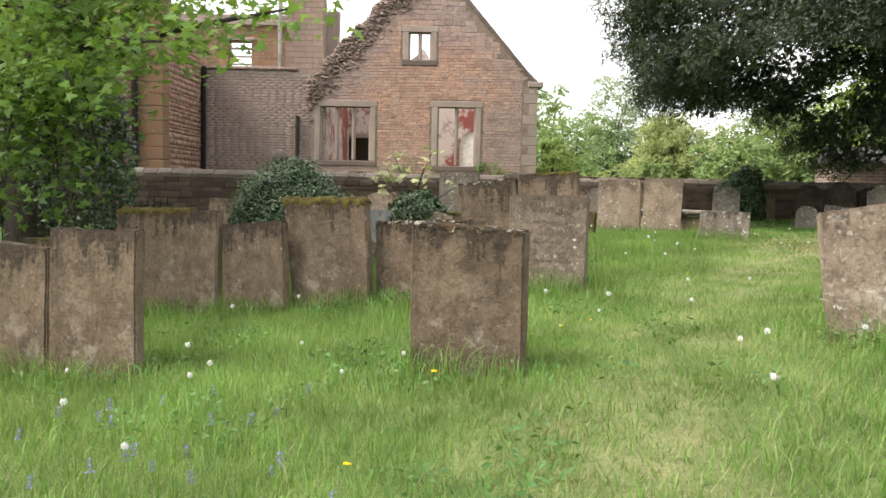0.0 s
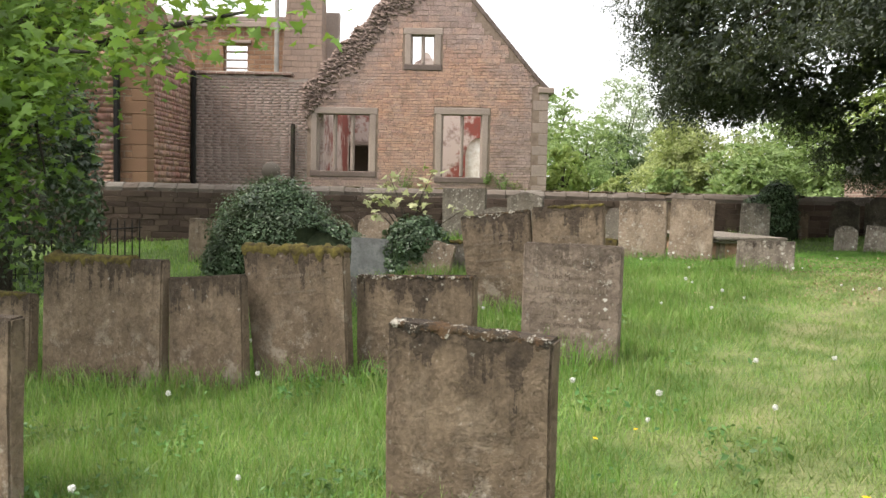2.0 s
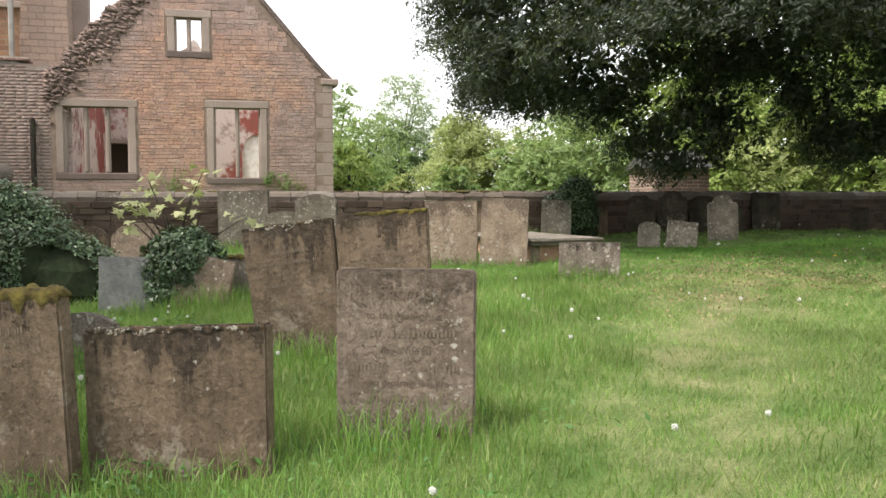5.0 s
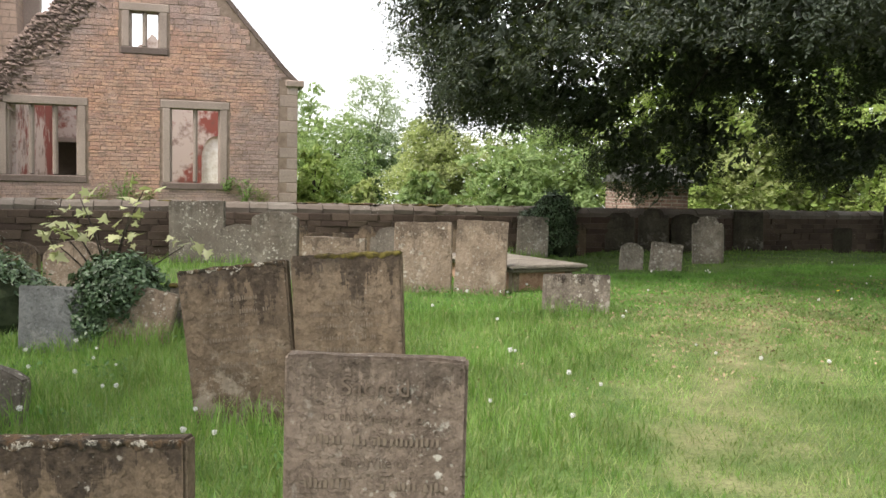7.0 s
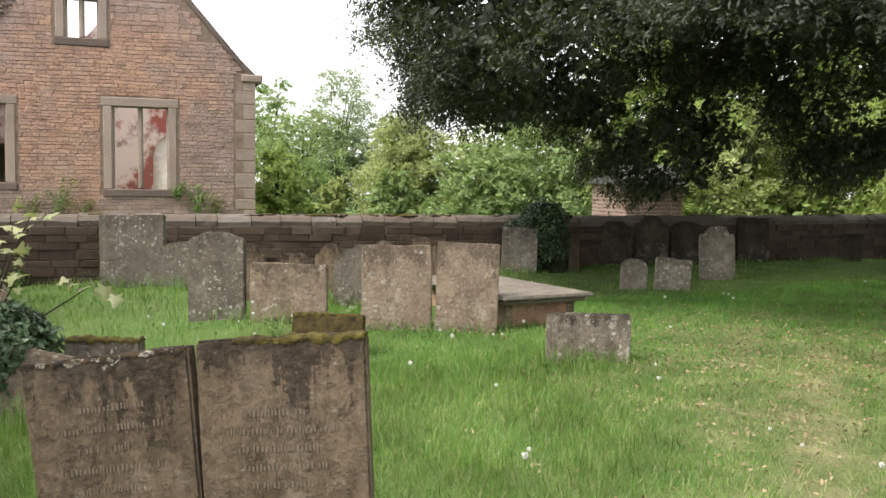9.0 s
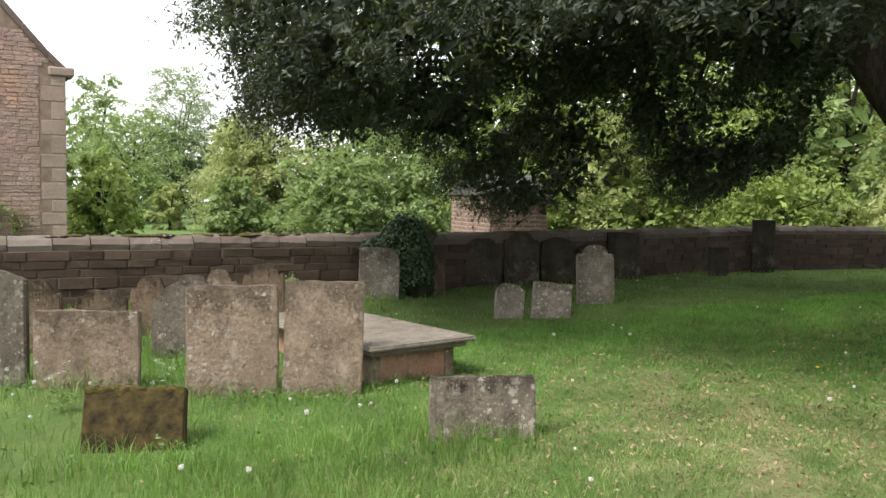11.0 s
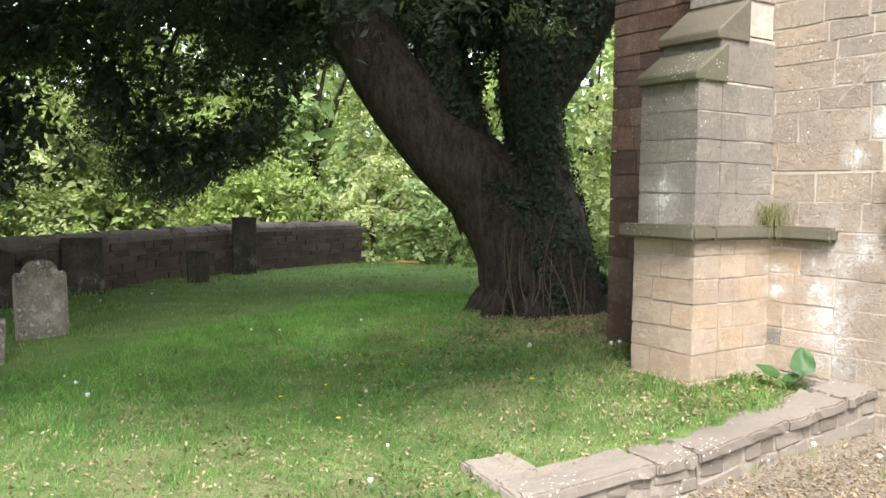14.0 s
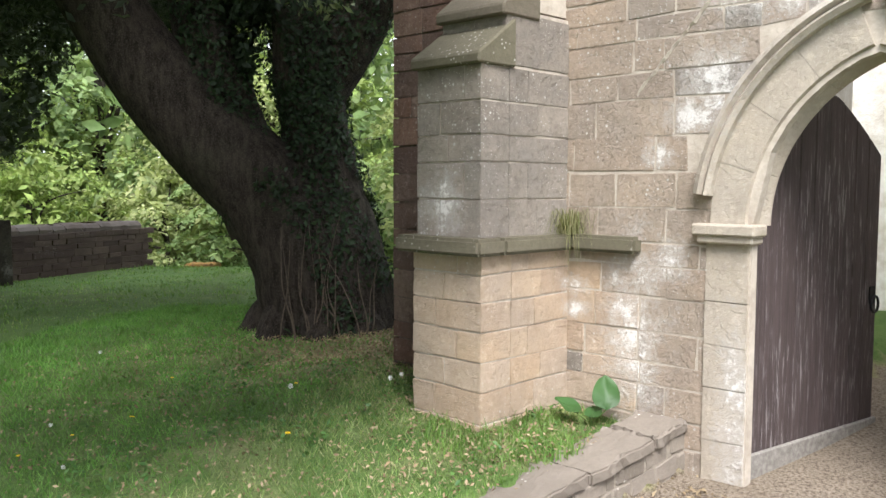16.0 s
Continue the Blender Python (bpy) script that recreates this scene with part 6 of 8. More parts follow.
# ---- table tomb ----
def table_tomb():
    m = pose(4.47, 16.32, ground_z(4.6, 16.1), 0, 0, 11)
    t = thing("chest_tomb", m, "low stone chest tomb with broad grey lid and pink sides", "tomb")
    hz = 1.78 - ground_z(4.6, 16.1)
    for x0, x1, y0, y1 in ((-0.45, 0.45, -1.02, -0.94), (-0.45, 0.45, 0.94, 1.02), (-0.45, -0.37, -0.94, 0.94), (0.37, 0.45, -0.94, 0.94)):
        boxpart("side_slab", (x0, x1, y0, y1, -0.2, hz - 0.10), M_TOMB, t, 0.01)
    boxpart("corner_post", (-0.47, -0.36, -1.04, -0.93, -0.2, hz - 0.10), M_STONE_W, t, 0.012)
    boxpart("corner_post", (0.36, 0.47, -1.04, -0.93, -0.2, hz - 0.10), M_STONE_W, t, 0.012)
    bm = bmesh.new()
    box(bm, -0.60, 0.60, -1.22, 1.18, hz - 0.045, hz, 0.0)
    bmesh.ops.bevel(bm, geom=bm.edges[:], offset=0.016, segments=2, affect="EDGES")
    part("lid", bm, M_LID, t)
    boxpart("lid_moulding", (-0.54, 0.54, -1.15, 1.10, hz - 0.10, hz - 0.047), M_LID, t, 0.02)


M_TOMB = stone_mat("pink_tomb_stone", (0.46, 0.245, 0.175), (0.42, 0.27, 0.195), lichen=0.6, streak=0.4, top=0.3)
M_LID = stone_mat("grey_tomb_lid", (0.215, 0.185, 0.155), (0.27, 0.24, 0.205), lichen=0.3, streak=0.0, top=0.0)
table_tomb()


# ---- ball finial on the wall ----
fin = thing("ball_finial", (-4.05, 20.9, WALL_TOP + 0.02), "weathered stone ball on a short neck on the wall", "finial")
bm = bmesh.new()
bmesh.ops.create_uvsphere(bm, u_segments=20, v_segments=12, radius=0.21)
bm.transform(pose(0, 0, 0.34))
part("ball", bm, M_COPE, fin, shade=True)
vs, fs = tube([(0, 0, 0), (0, 0, 0.06), (0, 0, 0.09), (0, 0, 0.16)], [0.2, 0.2, 0.1, 0.1], 14)
ob = soup("neck", vs, fs, M_FRAME, fin)


# ---- trees ----
def branch_mesh(name, limbs, mat, parent, sides=10, jag=0.05):
    vs, fs = [], []
    for i, (pts, rad) in enumerate(limbs):
        v, f = tube(curve_pts(pts, 5), lerp_list(rad, 5), sides, jag, i)
        k = len(vs)
        vs += v
        fs += [tuple(k + j for j in q) for q in f]
    return soup(name, vs, fs, mat, parent, True)


def sprays(centres, outward, per, reach, seed, droop=0.35, loose=0.8, twigs=9):
    """Leaf places along short twigs that fan out of each clump's centre, outwards and a little down."""
    rng = np.random.default_rng(seed)
    c, o = np.asarray(centres, float), np.asarray(outward, float)
    m = len(c)
    d = o[:, None, :] * 0.7 + rng.normal(0, loose, (m, twigs, 3)) + np.array([0, 0, -droop])
    d /= np.linalg.norm(d, axis=2)[:, :, None] + 1e-9
    d *= reach * rng.uniform(0.45, 1.15, (m, twigs, 1))
    who = np.repeat(np.arange(m), per)
    tw = rng.integers(0, twigs, m * per)
    u = rng.random(m * per) ** 0.8
    p = c[who] + d[who, tw] * u[:, None] + rng.normal(0, 0.09 * reach, (m * per, 3))
    return p, o[who] * 0.6 + np.array([0, 0, 0.55])


OAK_AT = Vector((13.3, 14.5))
RIM_AZ = (20, 45, 54, 58, 61, 65, 70, 76, 82, 86, 90, 95, 100, 104, 107, 112, 118, 123, 128, 134, 141, 150, 158, 164, 172, 180, 190, 200, 212)
RIM_Z = (6.6, 6.2, 6.0, 5.5, 4.6, 3.7, 3.45, 3.2, 2.85, 3.6, 4.6, 5.2, 4.9, 3.6, 2.9, 2.6, 2.7, 3.1, 3.7, 4.2, 3.95, 3.8, 3.75, 3.9, 4.4, 4.5, 4.4, 4.4, 4.8)
RIM_R = (6.0, 7.5, 8.2, 8.6, 8.7, 8.7, 8.7, 8.7, 8.7, 8.7, 8.7, 8.7, 8.7, 8.7, 9.0, 9.2, 9.3, 9.3, 9.3, 9.4, 9.7, 10.1, 10.4, 10.1, 9.3, 8.3, 7.6, 7.0, 6.2)


def oak_clumps():
    """Clump centres of a wide umbrella crown whose rim hangs low in uneven lobes."""
    rng = np.random.default_rng(30)
    rim, roof = [], []
    while len(rim) < 1950:
        az = rng.uniform(20, 212)
        zb, rr = np.interp(az, RIM_AZ, RIM_Z), np.interp(az, RIM_AZ, RIM_R)
        z = zb + 0.12 + (8.6 - zb) * rng.random() ** 1.35
        lump = math.sin(az * 0.21 + 1.7 * math.sin(z * 1.3)) * math.sin(z * 2.3 + az * 0.09)
        if lump < -0.62 and z > zb + 0.9 or az > 168 and rng.random() < 0.6:
            continue
        r = rr * (1 + 0.025 * (min(z, 7.0) - 4.2)) * math.sqrt(max(0.1, 1 - (max(0.0, z - 7.0) / 5.0) ** 2)) + 0.35 * lump - abs(rng.normal(0, 0.55))
        if z < zb + 0.9:
            r -= 0.5 * (zb + 0.9 - z) * rng.random()
        rim.append((az, r, z))
    while len(roof) < 980:
        az, u = rng.uniform(15, 212), math.sqrt(rng.uniform(0.04, 0.85))
        rr = np.interp(az, RIM_AZ, RIM_R)
        low = 0.5 * smooth(150, 175, az)
        if az > 160 and u * rr > 4.6 and rng.random() < 0.9:
            continue
        roof.append((az, u * rr, 5.9 - low + 1.4 * (1 - u) + rng.uniform(0, 1.6)))
    out_ = []
    for group in (rim, roof):
        g = np.array(group)
        a = np.radians(g[:, 0])
        d = np.stack([np.cos(a), np.sin(a), np.zeros(len(a))], 1)
        out_.append((np.stack([OAK_AT.x + d[:, 0] * g[:, 1], OAK_AT.y + d[:, 1] * g[:, 1], g[:, 2]], 1), d))
    return out_


def big_oak():
    o = Vector((13.34, 14.47, 0))
    right = Vector((0.386, -0.922, 0))
    back = Vector((0.922, 0.386, 0))

    def P(lat, z, dep=0.0):
        q = o + right * lat + back * dep
        return (q.x, q.y, z)

    t = thing("evergreen_oak", (0, 0, 0), "huge dark evergreen oak with forked ivy-clad trunk and drooping crown", "tree")
    lean = ([P(0.27, 1.2), P(0.26, 1.8), P(0.05, 2.55), P(-0.48, 3.25), P(-1.18, 3.9), P(-1.9, 4.77), P(-2.45, 5.7, -0.1), P(-3.4, 6.7, -0.3), P(-5.4, 7.4, -0.8), P(-7.2, 7.7, -1.0)], [0.95, 0.82, 0.74, 0.57, 0.50, 0.45, 0.42, 0.34, 0.22, 0.10])
    upright = ([P(-0.40, 2.9, 0.1), P(-0.80, 3.7, 0.1), P(-1.02, 4.5, 0.12), P(-1.2, 5.3, 0.2), P(-1.3, 6.4, 0.3), P(-1.0, 8.0, 0.5)], [0.52, 0.43, 0.36, 0.34, 0.28, 0.16])
    stem = ([P(0.34, 1.5), P(0.26, 2.6), P(0.17, 3.3), P(0.08, 4.0), P(0.02, 4.5), P(-0.08, 5.4), P(-0.2, 6.6), P(0.2, 8.6)], [0.85, 0.58, 0.44, 0.37, 0.40, 0.31, 0.25, 0.15])
    fork = ([P(0.08, 4.3), P(0.5, 4.95), P(0.95, 5.7, -0.1), P(1.9, 6.9, -0.2), P(3.2, 8.2, 0)], [0.34, 0.33, 0.29, 0.22, 0.10])
    branch_mesh("trunk", [lean], M_OAKBARK, t, 26, 0.06)
    for one in (upright, stem, fork):
        branch_mesh("limb", [one], M_OAKBARK, t, 20, 0.06)
    for k, (az, r, z) in enumerate(((111, 7.6, 4.9), (84, 7.4, 4.9), (68, 7.4, 5.4), (130, 8.0, 5.6), (156, 8.8, 5.6), (190, 6.6, 5.6))):
        a = radians(az)
        e = (OAK_AT.x + r * math.cos(a), OAK_AT.y + r * math.sin(a), z)
        m1 = (OAK_AT.x + 0.34 * r * math.cos(a), OAK_AT.y + 0.34 * r * math.sin(a), 6.8)
        m2 = (OAK_AT.x + 0.72 * r * math.cos(a + 0.14), OAK_AT.y + 0.72 * r * math.sin(a + 0.14), 6.6 - 0.2 * (7 - z))
        branch_mesh("limb", [([P(-0.6 if az > 100 else 0.2, 5.6), m1, m2, e], [0.20, 0.12, 0.06, 0.015])], M_OAKBARK, t, 8, 0.06)
    for k in range(9):
        a = 0.4 + k * 0.7
        branch_mesh("root", [([P(0.15, 2.1), P(0.22 + 0.62 * math.cos(a), 1.78, 0.62 * math.sin(a)), P(0.26 + 0.98 * math.cos(a), 1.54, 0.98 * math.sin(a)), P(0.28 + 1.5 * math.cos(a), 1.38, 1.5 * math.sin(a))], [0.42, 0.28, 0.15, 0.04])], M_OAKBARK, t, 10, 0.08)
    (rim, rim_d), (roof, roof_d) = oak_clumps()
    rng = np.random.default_rng(12)
    near = np.array([P(-3.4 + rng.normal(0, 0.8), 5.75 + rng.normal(0, 0.32), rng.normal(0, 0.8)) for _ in range(130)])
    near = np.concatenate([near, [P(rng.normal(-0.8, 1.3), 6.0 + rng.normal(0, 0.35), 2.2 + rng.normal(0, 0.7)) for _ in range(80)]])
    rim, rim_d = np.concatenate([rim, near]), np.concatenate([rim_d, rng.normal(0, 0.5, (len(near), 3))])
    p, n = sprays(rim, rim_d, 138, 0.52, 3)
    leaves("crown", p, n, 0.036, M_OAK, t, 3, width=0.36)
    p, n = sprays(roof, roof_d, 54, 0.62, 6)
    leaves("inner_leaves", p, n, 0.072, M_OAK, t, 6)
    deep = rim - rim_d * 0.55 + np.array([0, 0, 0.25])
    p, n = sprays(deep, rim_d, 21, 0.55, 7)
    leaves("inner_leaves", p, n, 0.095, M_OAK, t, 7)
    p, n = sprays(rim[::4], rim_d[::4], 18, 0.60, 4, 0.2)
    leaves("young_leaves", p, n, 0.036, M_OAKY, t, 4, width=0.34)
    p, n = blob_points([(12.8, 15.2, 9.8, 5.2, 5.0, 1.6), (6.6, 18.2, 7.6, 2.0, 2.2, 1.9), (9.4, 20.6, 7.6, 2.2, 1.6, 1.9), (12.6, 21.4, 7.7, 2.6, 1.4, 1.9), (16.4, 21.0, 7.6, 2.6, 1.6, 1.9), (9.0, 18.0, 8.4, 2.6, 2.4, 1.4)], 24000, 41, 0.4, 0.3)
    leaves("upper_crown", p, n, 0.105, M_OAK, t, 42)
    # ivy on the stems, thickest on the upright ones
    rng = np.random.default_rng(9)
    pts, nrm = [], []
    for (pts_l, rad), many in ((stem, 15000), (upright, 9000), (fork, 5000), ((lean[0][:4], lean[1][:4]), 7000)):
        c, r = curve_pts(pts_l, 8), lerp_list(list(rad), 8)
        for _ in range(many):
            i = rng.integers(len(c))
            a = rng.random() * 2 * math.pi
            d = np.array([math.cos(a), math.sin(a), 0.15])
            if len(pts_l) == 4 and d @ np.array([right.x, right.y, 0]) < -0.1:
                continue
            patch = math.sin(3.1 * a + 2.0 * c[i][2]) * math.sin(2.3 * c[i][2] + a)
            if patch < -0.25:
                continue
            pts.append(np.array(c[i]) + d * (r[i] + 0.01 + 0.09 * rng.random() ** 2) + np.array([0, 0, rng.normal(0, 0.08)]))
            nrm.append(d)
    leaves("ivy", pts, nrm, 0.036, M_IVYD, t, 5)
    # ivy bulging out of the forks, and a young spray hanging before the stem
    p, n = blob_points([(13.0, 14.98, 5.35, 0.36, 0.40, 0.42), (12.92, 14.98, 4.78, 0.16, 0.18, 0.36), (13.15, 14.65, 5.75, 0.45, 0.45, 0.5), (13.62, 13.86, 5.75, 0.5, 0.5, 0.42), (13.3, 14.3, 6.2, 0.7, 0.8, 0.5)], 5200, 43, 0.4, 0.35)
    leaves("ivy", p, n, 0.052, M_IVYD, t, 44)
    p, n = blob_points([(11.9, 14.0, 5.25, 0.40, 0.55, 0.26), (11.7, 14.3, 5.55, 0.4, 0.5, 0.24), (12.1, 13.7, 5.05, 0.22, 0.25, 0.16)], 420, 45, 0.2, 0.5)
    leaves("young_leaves", p, n, 0.046, M_OAKY, t, 46, width=0.36)
    # tangle of bare ivy stems round the foot
    rng = random.Random(61)
    for k in range(15):
        lat, a = rng.uniform(-0.55, 0.75), rng.uniform(-0.25, 0.25)
        z0 = 1.5
        q = [P(lat + 0.2 * a, z0, -0.98), P(lat + a * 0.5, z0 + 0.35, -0.90), P(lat * 0.85 + a + rng.gauss(0, 0.05), z0 + rng.uniform(0.6, 0.8), -0.84), P(lat * 0.8 + a * 1.3 + rng.gauss(0, 0.08), z0 + rng.uniform(0.9, 1.6), -0.76)]
        branch_mesh("ivy_stem", [(q, [0.010, 0.009, 0.007, 0.003])], M_TWIG, t, 5, 0.1)
    return t


M_TWIG = plain_mat("dry_ivy_stem", (0.07, 0.054, 0.040), (0.14, 0.11, 0.086), 30, 0.9, 0.4)
big_oak()


def ivy_mound(name, blobs, count, label, seed, size=0.030, core=True):
    t = thing(name, (0, 0, 0), label, "ivy")
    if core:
        # solid core whose near-black colour stands for the shade between the leaves
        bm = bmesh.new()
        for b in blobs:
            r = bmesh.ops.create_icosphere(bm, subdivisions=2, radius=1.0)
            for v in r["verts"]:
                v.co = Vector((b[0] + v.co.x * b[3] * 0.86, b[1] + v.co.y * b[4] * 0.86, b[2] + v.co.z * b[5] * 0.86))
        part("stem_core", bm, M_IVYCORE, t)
    p, n = blob_points(blobs, count, seed, 0.84, 0.16)
    zg = np.array([ground_z(a, b) for a, b in p[:, :2]])
    ok = p[:, 2] > zg
    leaves("ivy_leaves", p[ok], n[ok], size, M_IVY, t, seed)
    return t


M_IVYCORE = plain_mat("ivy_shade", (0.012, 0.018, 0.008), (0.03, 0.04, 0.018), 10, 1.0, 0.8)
ivy_mound("ivy_mound", [(-2.75, 15.2, 1.45, 1.05, 0.8, 1.05), (-3.35, 15.2, 1.15, 0.5, 0.6, 0.72), (-1.95, 15.1, 1.2, 0.75, 0.65, 0.72), (-2.75, 15.2, 2.1, 0.5, 0.5, 0.45)], 38000, "large tomb buried under a mound of dark glossy ivy", 11)
ivy_mound("ivy_clump", [(-0.45, 13.5, 1.68, 0.42, 0.35, 0.36), (-0.62, 13.55, 1.35, 0.3, 0.3, 0.35)], 10000, "clump of ivy over a leaning headstone", 12)
ivy_mound("ivy_pillar", [(6.95, 20.4, 2.35, 0.48, 0.4, 0.45), (7.05, 20.3, 1.95, 0.36, 0.3, 0.5), (6.75, 20.5, 2.2, 0.45, 0.3, 0.35), (7.2, 20.3, 1.6, 0.25, 0.25, 0.4)], 9000, "ivy hanging over the wall and a headstone", 13)
ivy_mound("low_bush", [(-4.6, 12.4, 1.15, 0.55, 0.5, 0.4), (-4.0, 12.5, 1.1, 0.4, 0.4, 0.3)], 5000, "low dark evergreen bush in the grass", 14)


def sapling():
    t = thing("sapling", (-0.55, 13.6, ground_z(-0.55, 13.6)), "young pale-leaved sycamore sapling growing through ivy", "sapling")
    rng = random.Random(2)
    limbs, pts = [], []
    for k in range(9):
        a, r, z = rng.uniform(0, 6.28), rng.uniform(0.2, 0.75), rng.uniform(0.9, 1.5)
        e = (r * math.cos(a), 0.5 * r * math.sin(a), z)
        limbs.append(([(0, 0, 0), (e[0] * 0.3, e[1] * 0.3, z * 0.6), e], [0.016, 0.01, 0.004]))
        pts += [(e[0] + rng.gauss(0, 0.09), e[1] + rng.gauss(0, 0.09), e[2] + rng.gauss(0, 0.06)) for _ in range(9)]
    for one in limbs:
        branch_mesh("stem", [one], M_BARK, t, 5, 0)
    leaves("leaf_spray", pts, [(0, -0.3, 1)] * len(pts), 0.068, M_SAP, t, 3, "lobed")["kind"] = "stuff"


M_SAP = leaf_mat("pale_sapling_leaf", ((0.24, 0.26, 0.12), (0.33, 0.33, 0.18), (0.19, 0.22, 0.08)), 0.5, 0.3)
sapling()


def sycamore():
    t = thing("sycamore", (0, 0, 0), "sycamore with bright lobed leaves spreading from an ivy-clad trunk", "tree")
    rng = np.random.default_rng(6)
    limbs = [([(-7.0, 14.5, 0.6), (-6.9, 14.4, 2.5), (-6.6, 14.0, 4.5), (-6.3, 13.8, 7.0)], [0.42, 0.36, 0.3, 0.18])]
    ends = [(-1.5, 8.2, 3.7), (-1.9, 8.4, 4.2), (-2.6, 8.0, 3.35), (-3.0, 8.8, 4.1), (-3.6, 8.4, 3.0), (-2.2, 9.0, 4.7), (-4.0, 9.2, 3.9), (-4.6, 9.4, 2.9), (-4.9, 10.2, 3.6), (-3.6, 9.6, 4.8), (-5.4, 10.0, 2.4), (-5.2, 9.0, 2.3), (-5.5, 9.5, 2.9), (-6.2, 10.4, 2.2), (-5.9, 9.6, 1.75), (-5.6, 10.8, 3.2), (-5.9, 10.6, 2.0), (-5.2, 10.6, 4.6), (-5.0, 9.8, 1.9), (-6.3, 11.2, 1.7), (-6.4, 11.5, 2.8), (-6.6, 12.2, 4.0), (-4.6, 11.5, 3.5), (-5.0, 11.9, 3.0), (-4.7, 11.7, 2.5), (-5.1, 11.4, 2.1), (-5.4, 12.2, 3.3), (-4.4, 11.0, 4.0), (-5.3, 11.6, 1.7), (-5.6, 12.4, 2.4), (-4.0, 10.4, 4.4)]
    pts, nrm = [], []
    for i, e in enumerate(ends):
        s = np.array((-6.6, 14.0, 3.2 + 0.12 * i))
        e = np.array(e)
        mid = (s + e) / 2 + np.array((0, 0, 0.35))
        limbs.append(([tuple(s), tuple(mid), tuple(e)], [0.10, 0.045, 0.010]))
        for _ in range(330):
            u = 0.45 + 0.58 * rng.random()
            q = (1 - u) ** 2 * s + 2 * u * (1 - u) * mid + u * u * e
            q = q + rng.normal(0, 1, 3) * np.array((0.45, 0.35, 0.13))
            pts.append(q)
            nrm.append((0, -0.35, 1.0))
    branch_mesh("trunk", limbs[:1], M_BARK, t, 10)
    for one in limbs[1:]:
        branch_mesh("branch", [one], M_BARK, t, 6)
    pts, nrm = np.array(pts), np.array(nrm)
    # leaves low in the tree take the shade-coloured copy
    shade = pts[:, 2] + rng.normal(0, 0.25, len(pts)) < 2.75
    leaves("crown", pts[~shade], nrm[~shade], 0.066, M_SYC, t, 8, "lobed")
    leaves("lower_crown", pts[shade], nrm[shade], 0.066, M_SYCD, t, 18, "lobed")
    # last two blobs: dark leaves added as the shade behind the sprays
    p, n = blob_points([(-8.4, 17.2, 2.0, 1.3, 0.9, 1.4), (-9.4, 16.4, 2.8, 1.8, 1.4, 2.2), (-9.2, 14.6, 4.5, 2.0, 1.6, 2.0), (-6.75, 16.7, 2.3, 0.45, 0.45, 1.7), (-6.95, 16.7, 3.9, 0.55, 0.5, 1.2), (-8.2, 15.4, 3.7, 1.0, 1.0, 1.2), (-5.9, 13.6, 2.2, 0.7, 0.6, 1.3), (-6.6, 14.0, 3.4, 0.9, 0.7, 1.2)], 27000, 21, 0.5, 0.3)
    leaves("understorey", p, n, 0.052, M_HEDGE, t, 22)
    # unseen leaf masses added overhead to shade the boundary wall and left headstones
    p, n = blob_points([(-9.0, 19.2, 8.6, 2.4, 2.0, 1.3), (-10.5, 17.0, 8.6, 2.2, 2.2, 1.5), (-7.0, 16.6, 8.2, 2.0, 2.0, 1.5), (-6.9, 7.6, 6.8, 2.0, 1.8, 1.2), (-5.4, 10.2, 6.8, 1.8, 1.6, 1.2)], 13000, 25, 0.3, 0.3)
    leaves("upper_crown", p, n, 0.14, M_SYC, t, 26)
    p, n = blob_points([(-5.75, 14.8, 2.2, 0.45, 0.4, 1.2), (-5.9, 14.8, 3.1, 0.5, 0.4, 0.8)], 3500, 23, 0.7, 0.2)
    leaves("ivy", p, n, 0.055, M_IVY, t, 24)


sycamore()


def railings():
    t = thing("iron_railings", (0, 0, 0), "black wrought iron railings with pointed bars beside the trees", "railings")
    x = -9.0
    y = 15.6
    while x < -5.0:
        z = ground_z(x, y)
        vs, fs = tube([(x, y, z - 0.1), (x, y, z + 0.86), (x, y, z + 0.96)], [0.011, 0.011, 0.002], 5)
        soup("bar", vs, fs, M_IRON, t)
        x += 0.12
    for dz in (0.14, 0.80):
        vs, fs = tube([(-9.0, y, ground_z(-9, y) + dz), (-7, y, ground_z(-7, y) + dz), (-5.0, y, ground_z(-5, y) + dz)], [0.014] * 3, 5)
        soup("rail", vs, fs, M_IRON, t)


railings()

# ---- far trees and bushes ----
def tiered_points(blobs, count, seed, per=70):
    """Leaf places in flat overlapping sprays on the skins of rough balls: tiers with shade between them."""
    rng = np.random.default_rng(seed)
    vol = np.array([q[3] * q[4] + q[4] * q[5] + q[3] * q[5] for q in blobs])
    m = max(8, count // per)
    pick = rng.choice(len(blobs), m, p=vol / vol.sum())
    bl = np.array(blobs)[pick]
    d = rng.normal(0, 1, (m, 3)) + np.array([0, 0, 0.15])
    d /= np.linalg.norm(d, axis=1)[:, None]
    c = bl[:, :3] + d * bl[:, 3:] * rng.uniform(0.6, 1.1, (m, 1))
    reach = bl[:, 3] * rng.uniform(0.28, 0.52, m)
    who = np.repeat(np.arange(m), per)
    n = len(who)
    out_ = d * np.array([1, 1, 0.25])
    tip = np.array([0, 0, 1.0]) + 0.75 * out_
    tip /= np.linalg.norm(tip, axis=1)[:, None]
    q = rng.normal(0, 0.55, (n, 3)) + 0.35 * out_[who]
    q -= tip[who] * ((q * tip[who]).sum(1) * 0.78)[:, None]
    p = c[who] + q * reach[who][:, None]
    return p, tip[who]


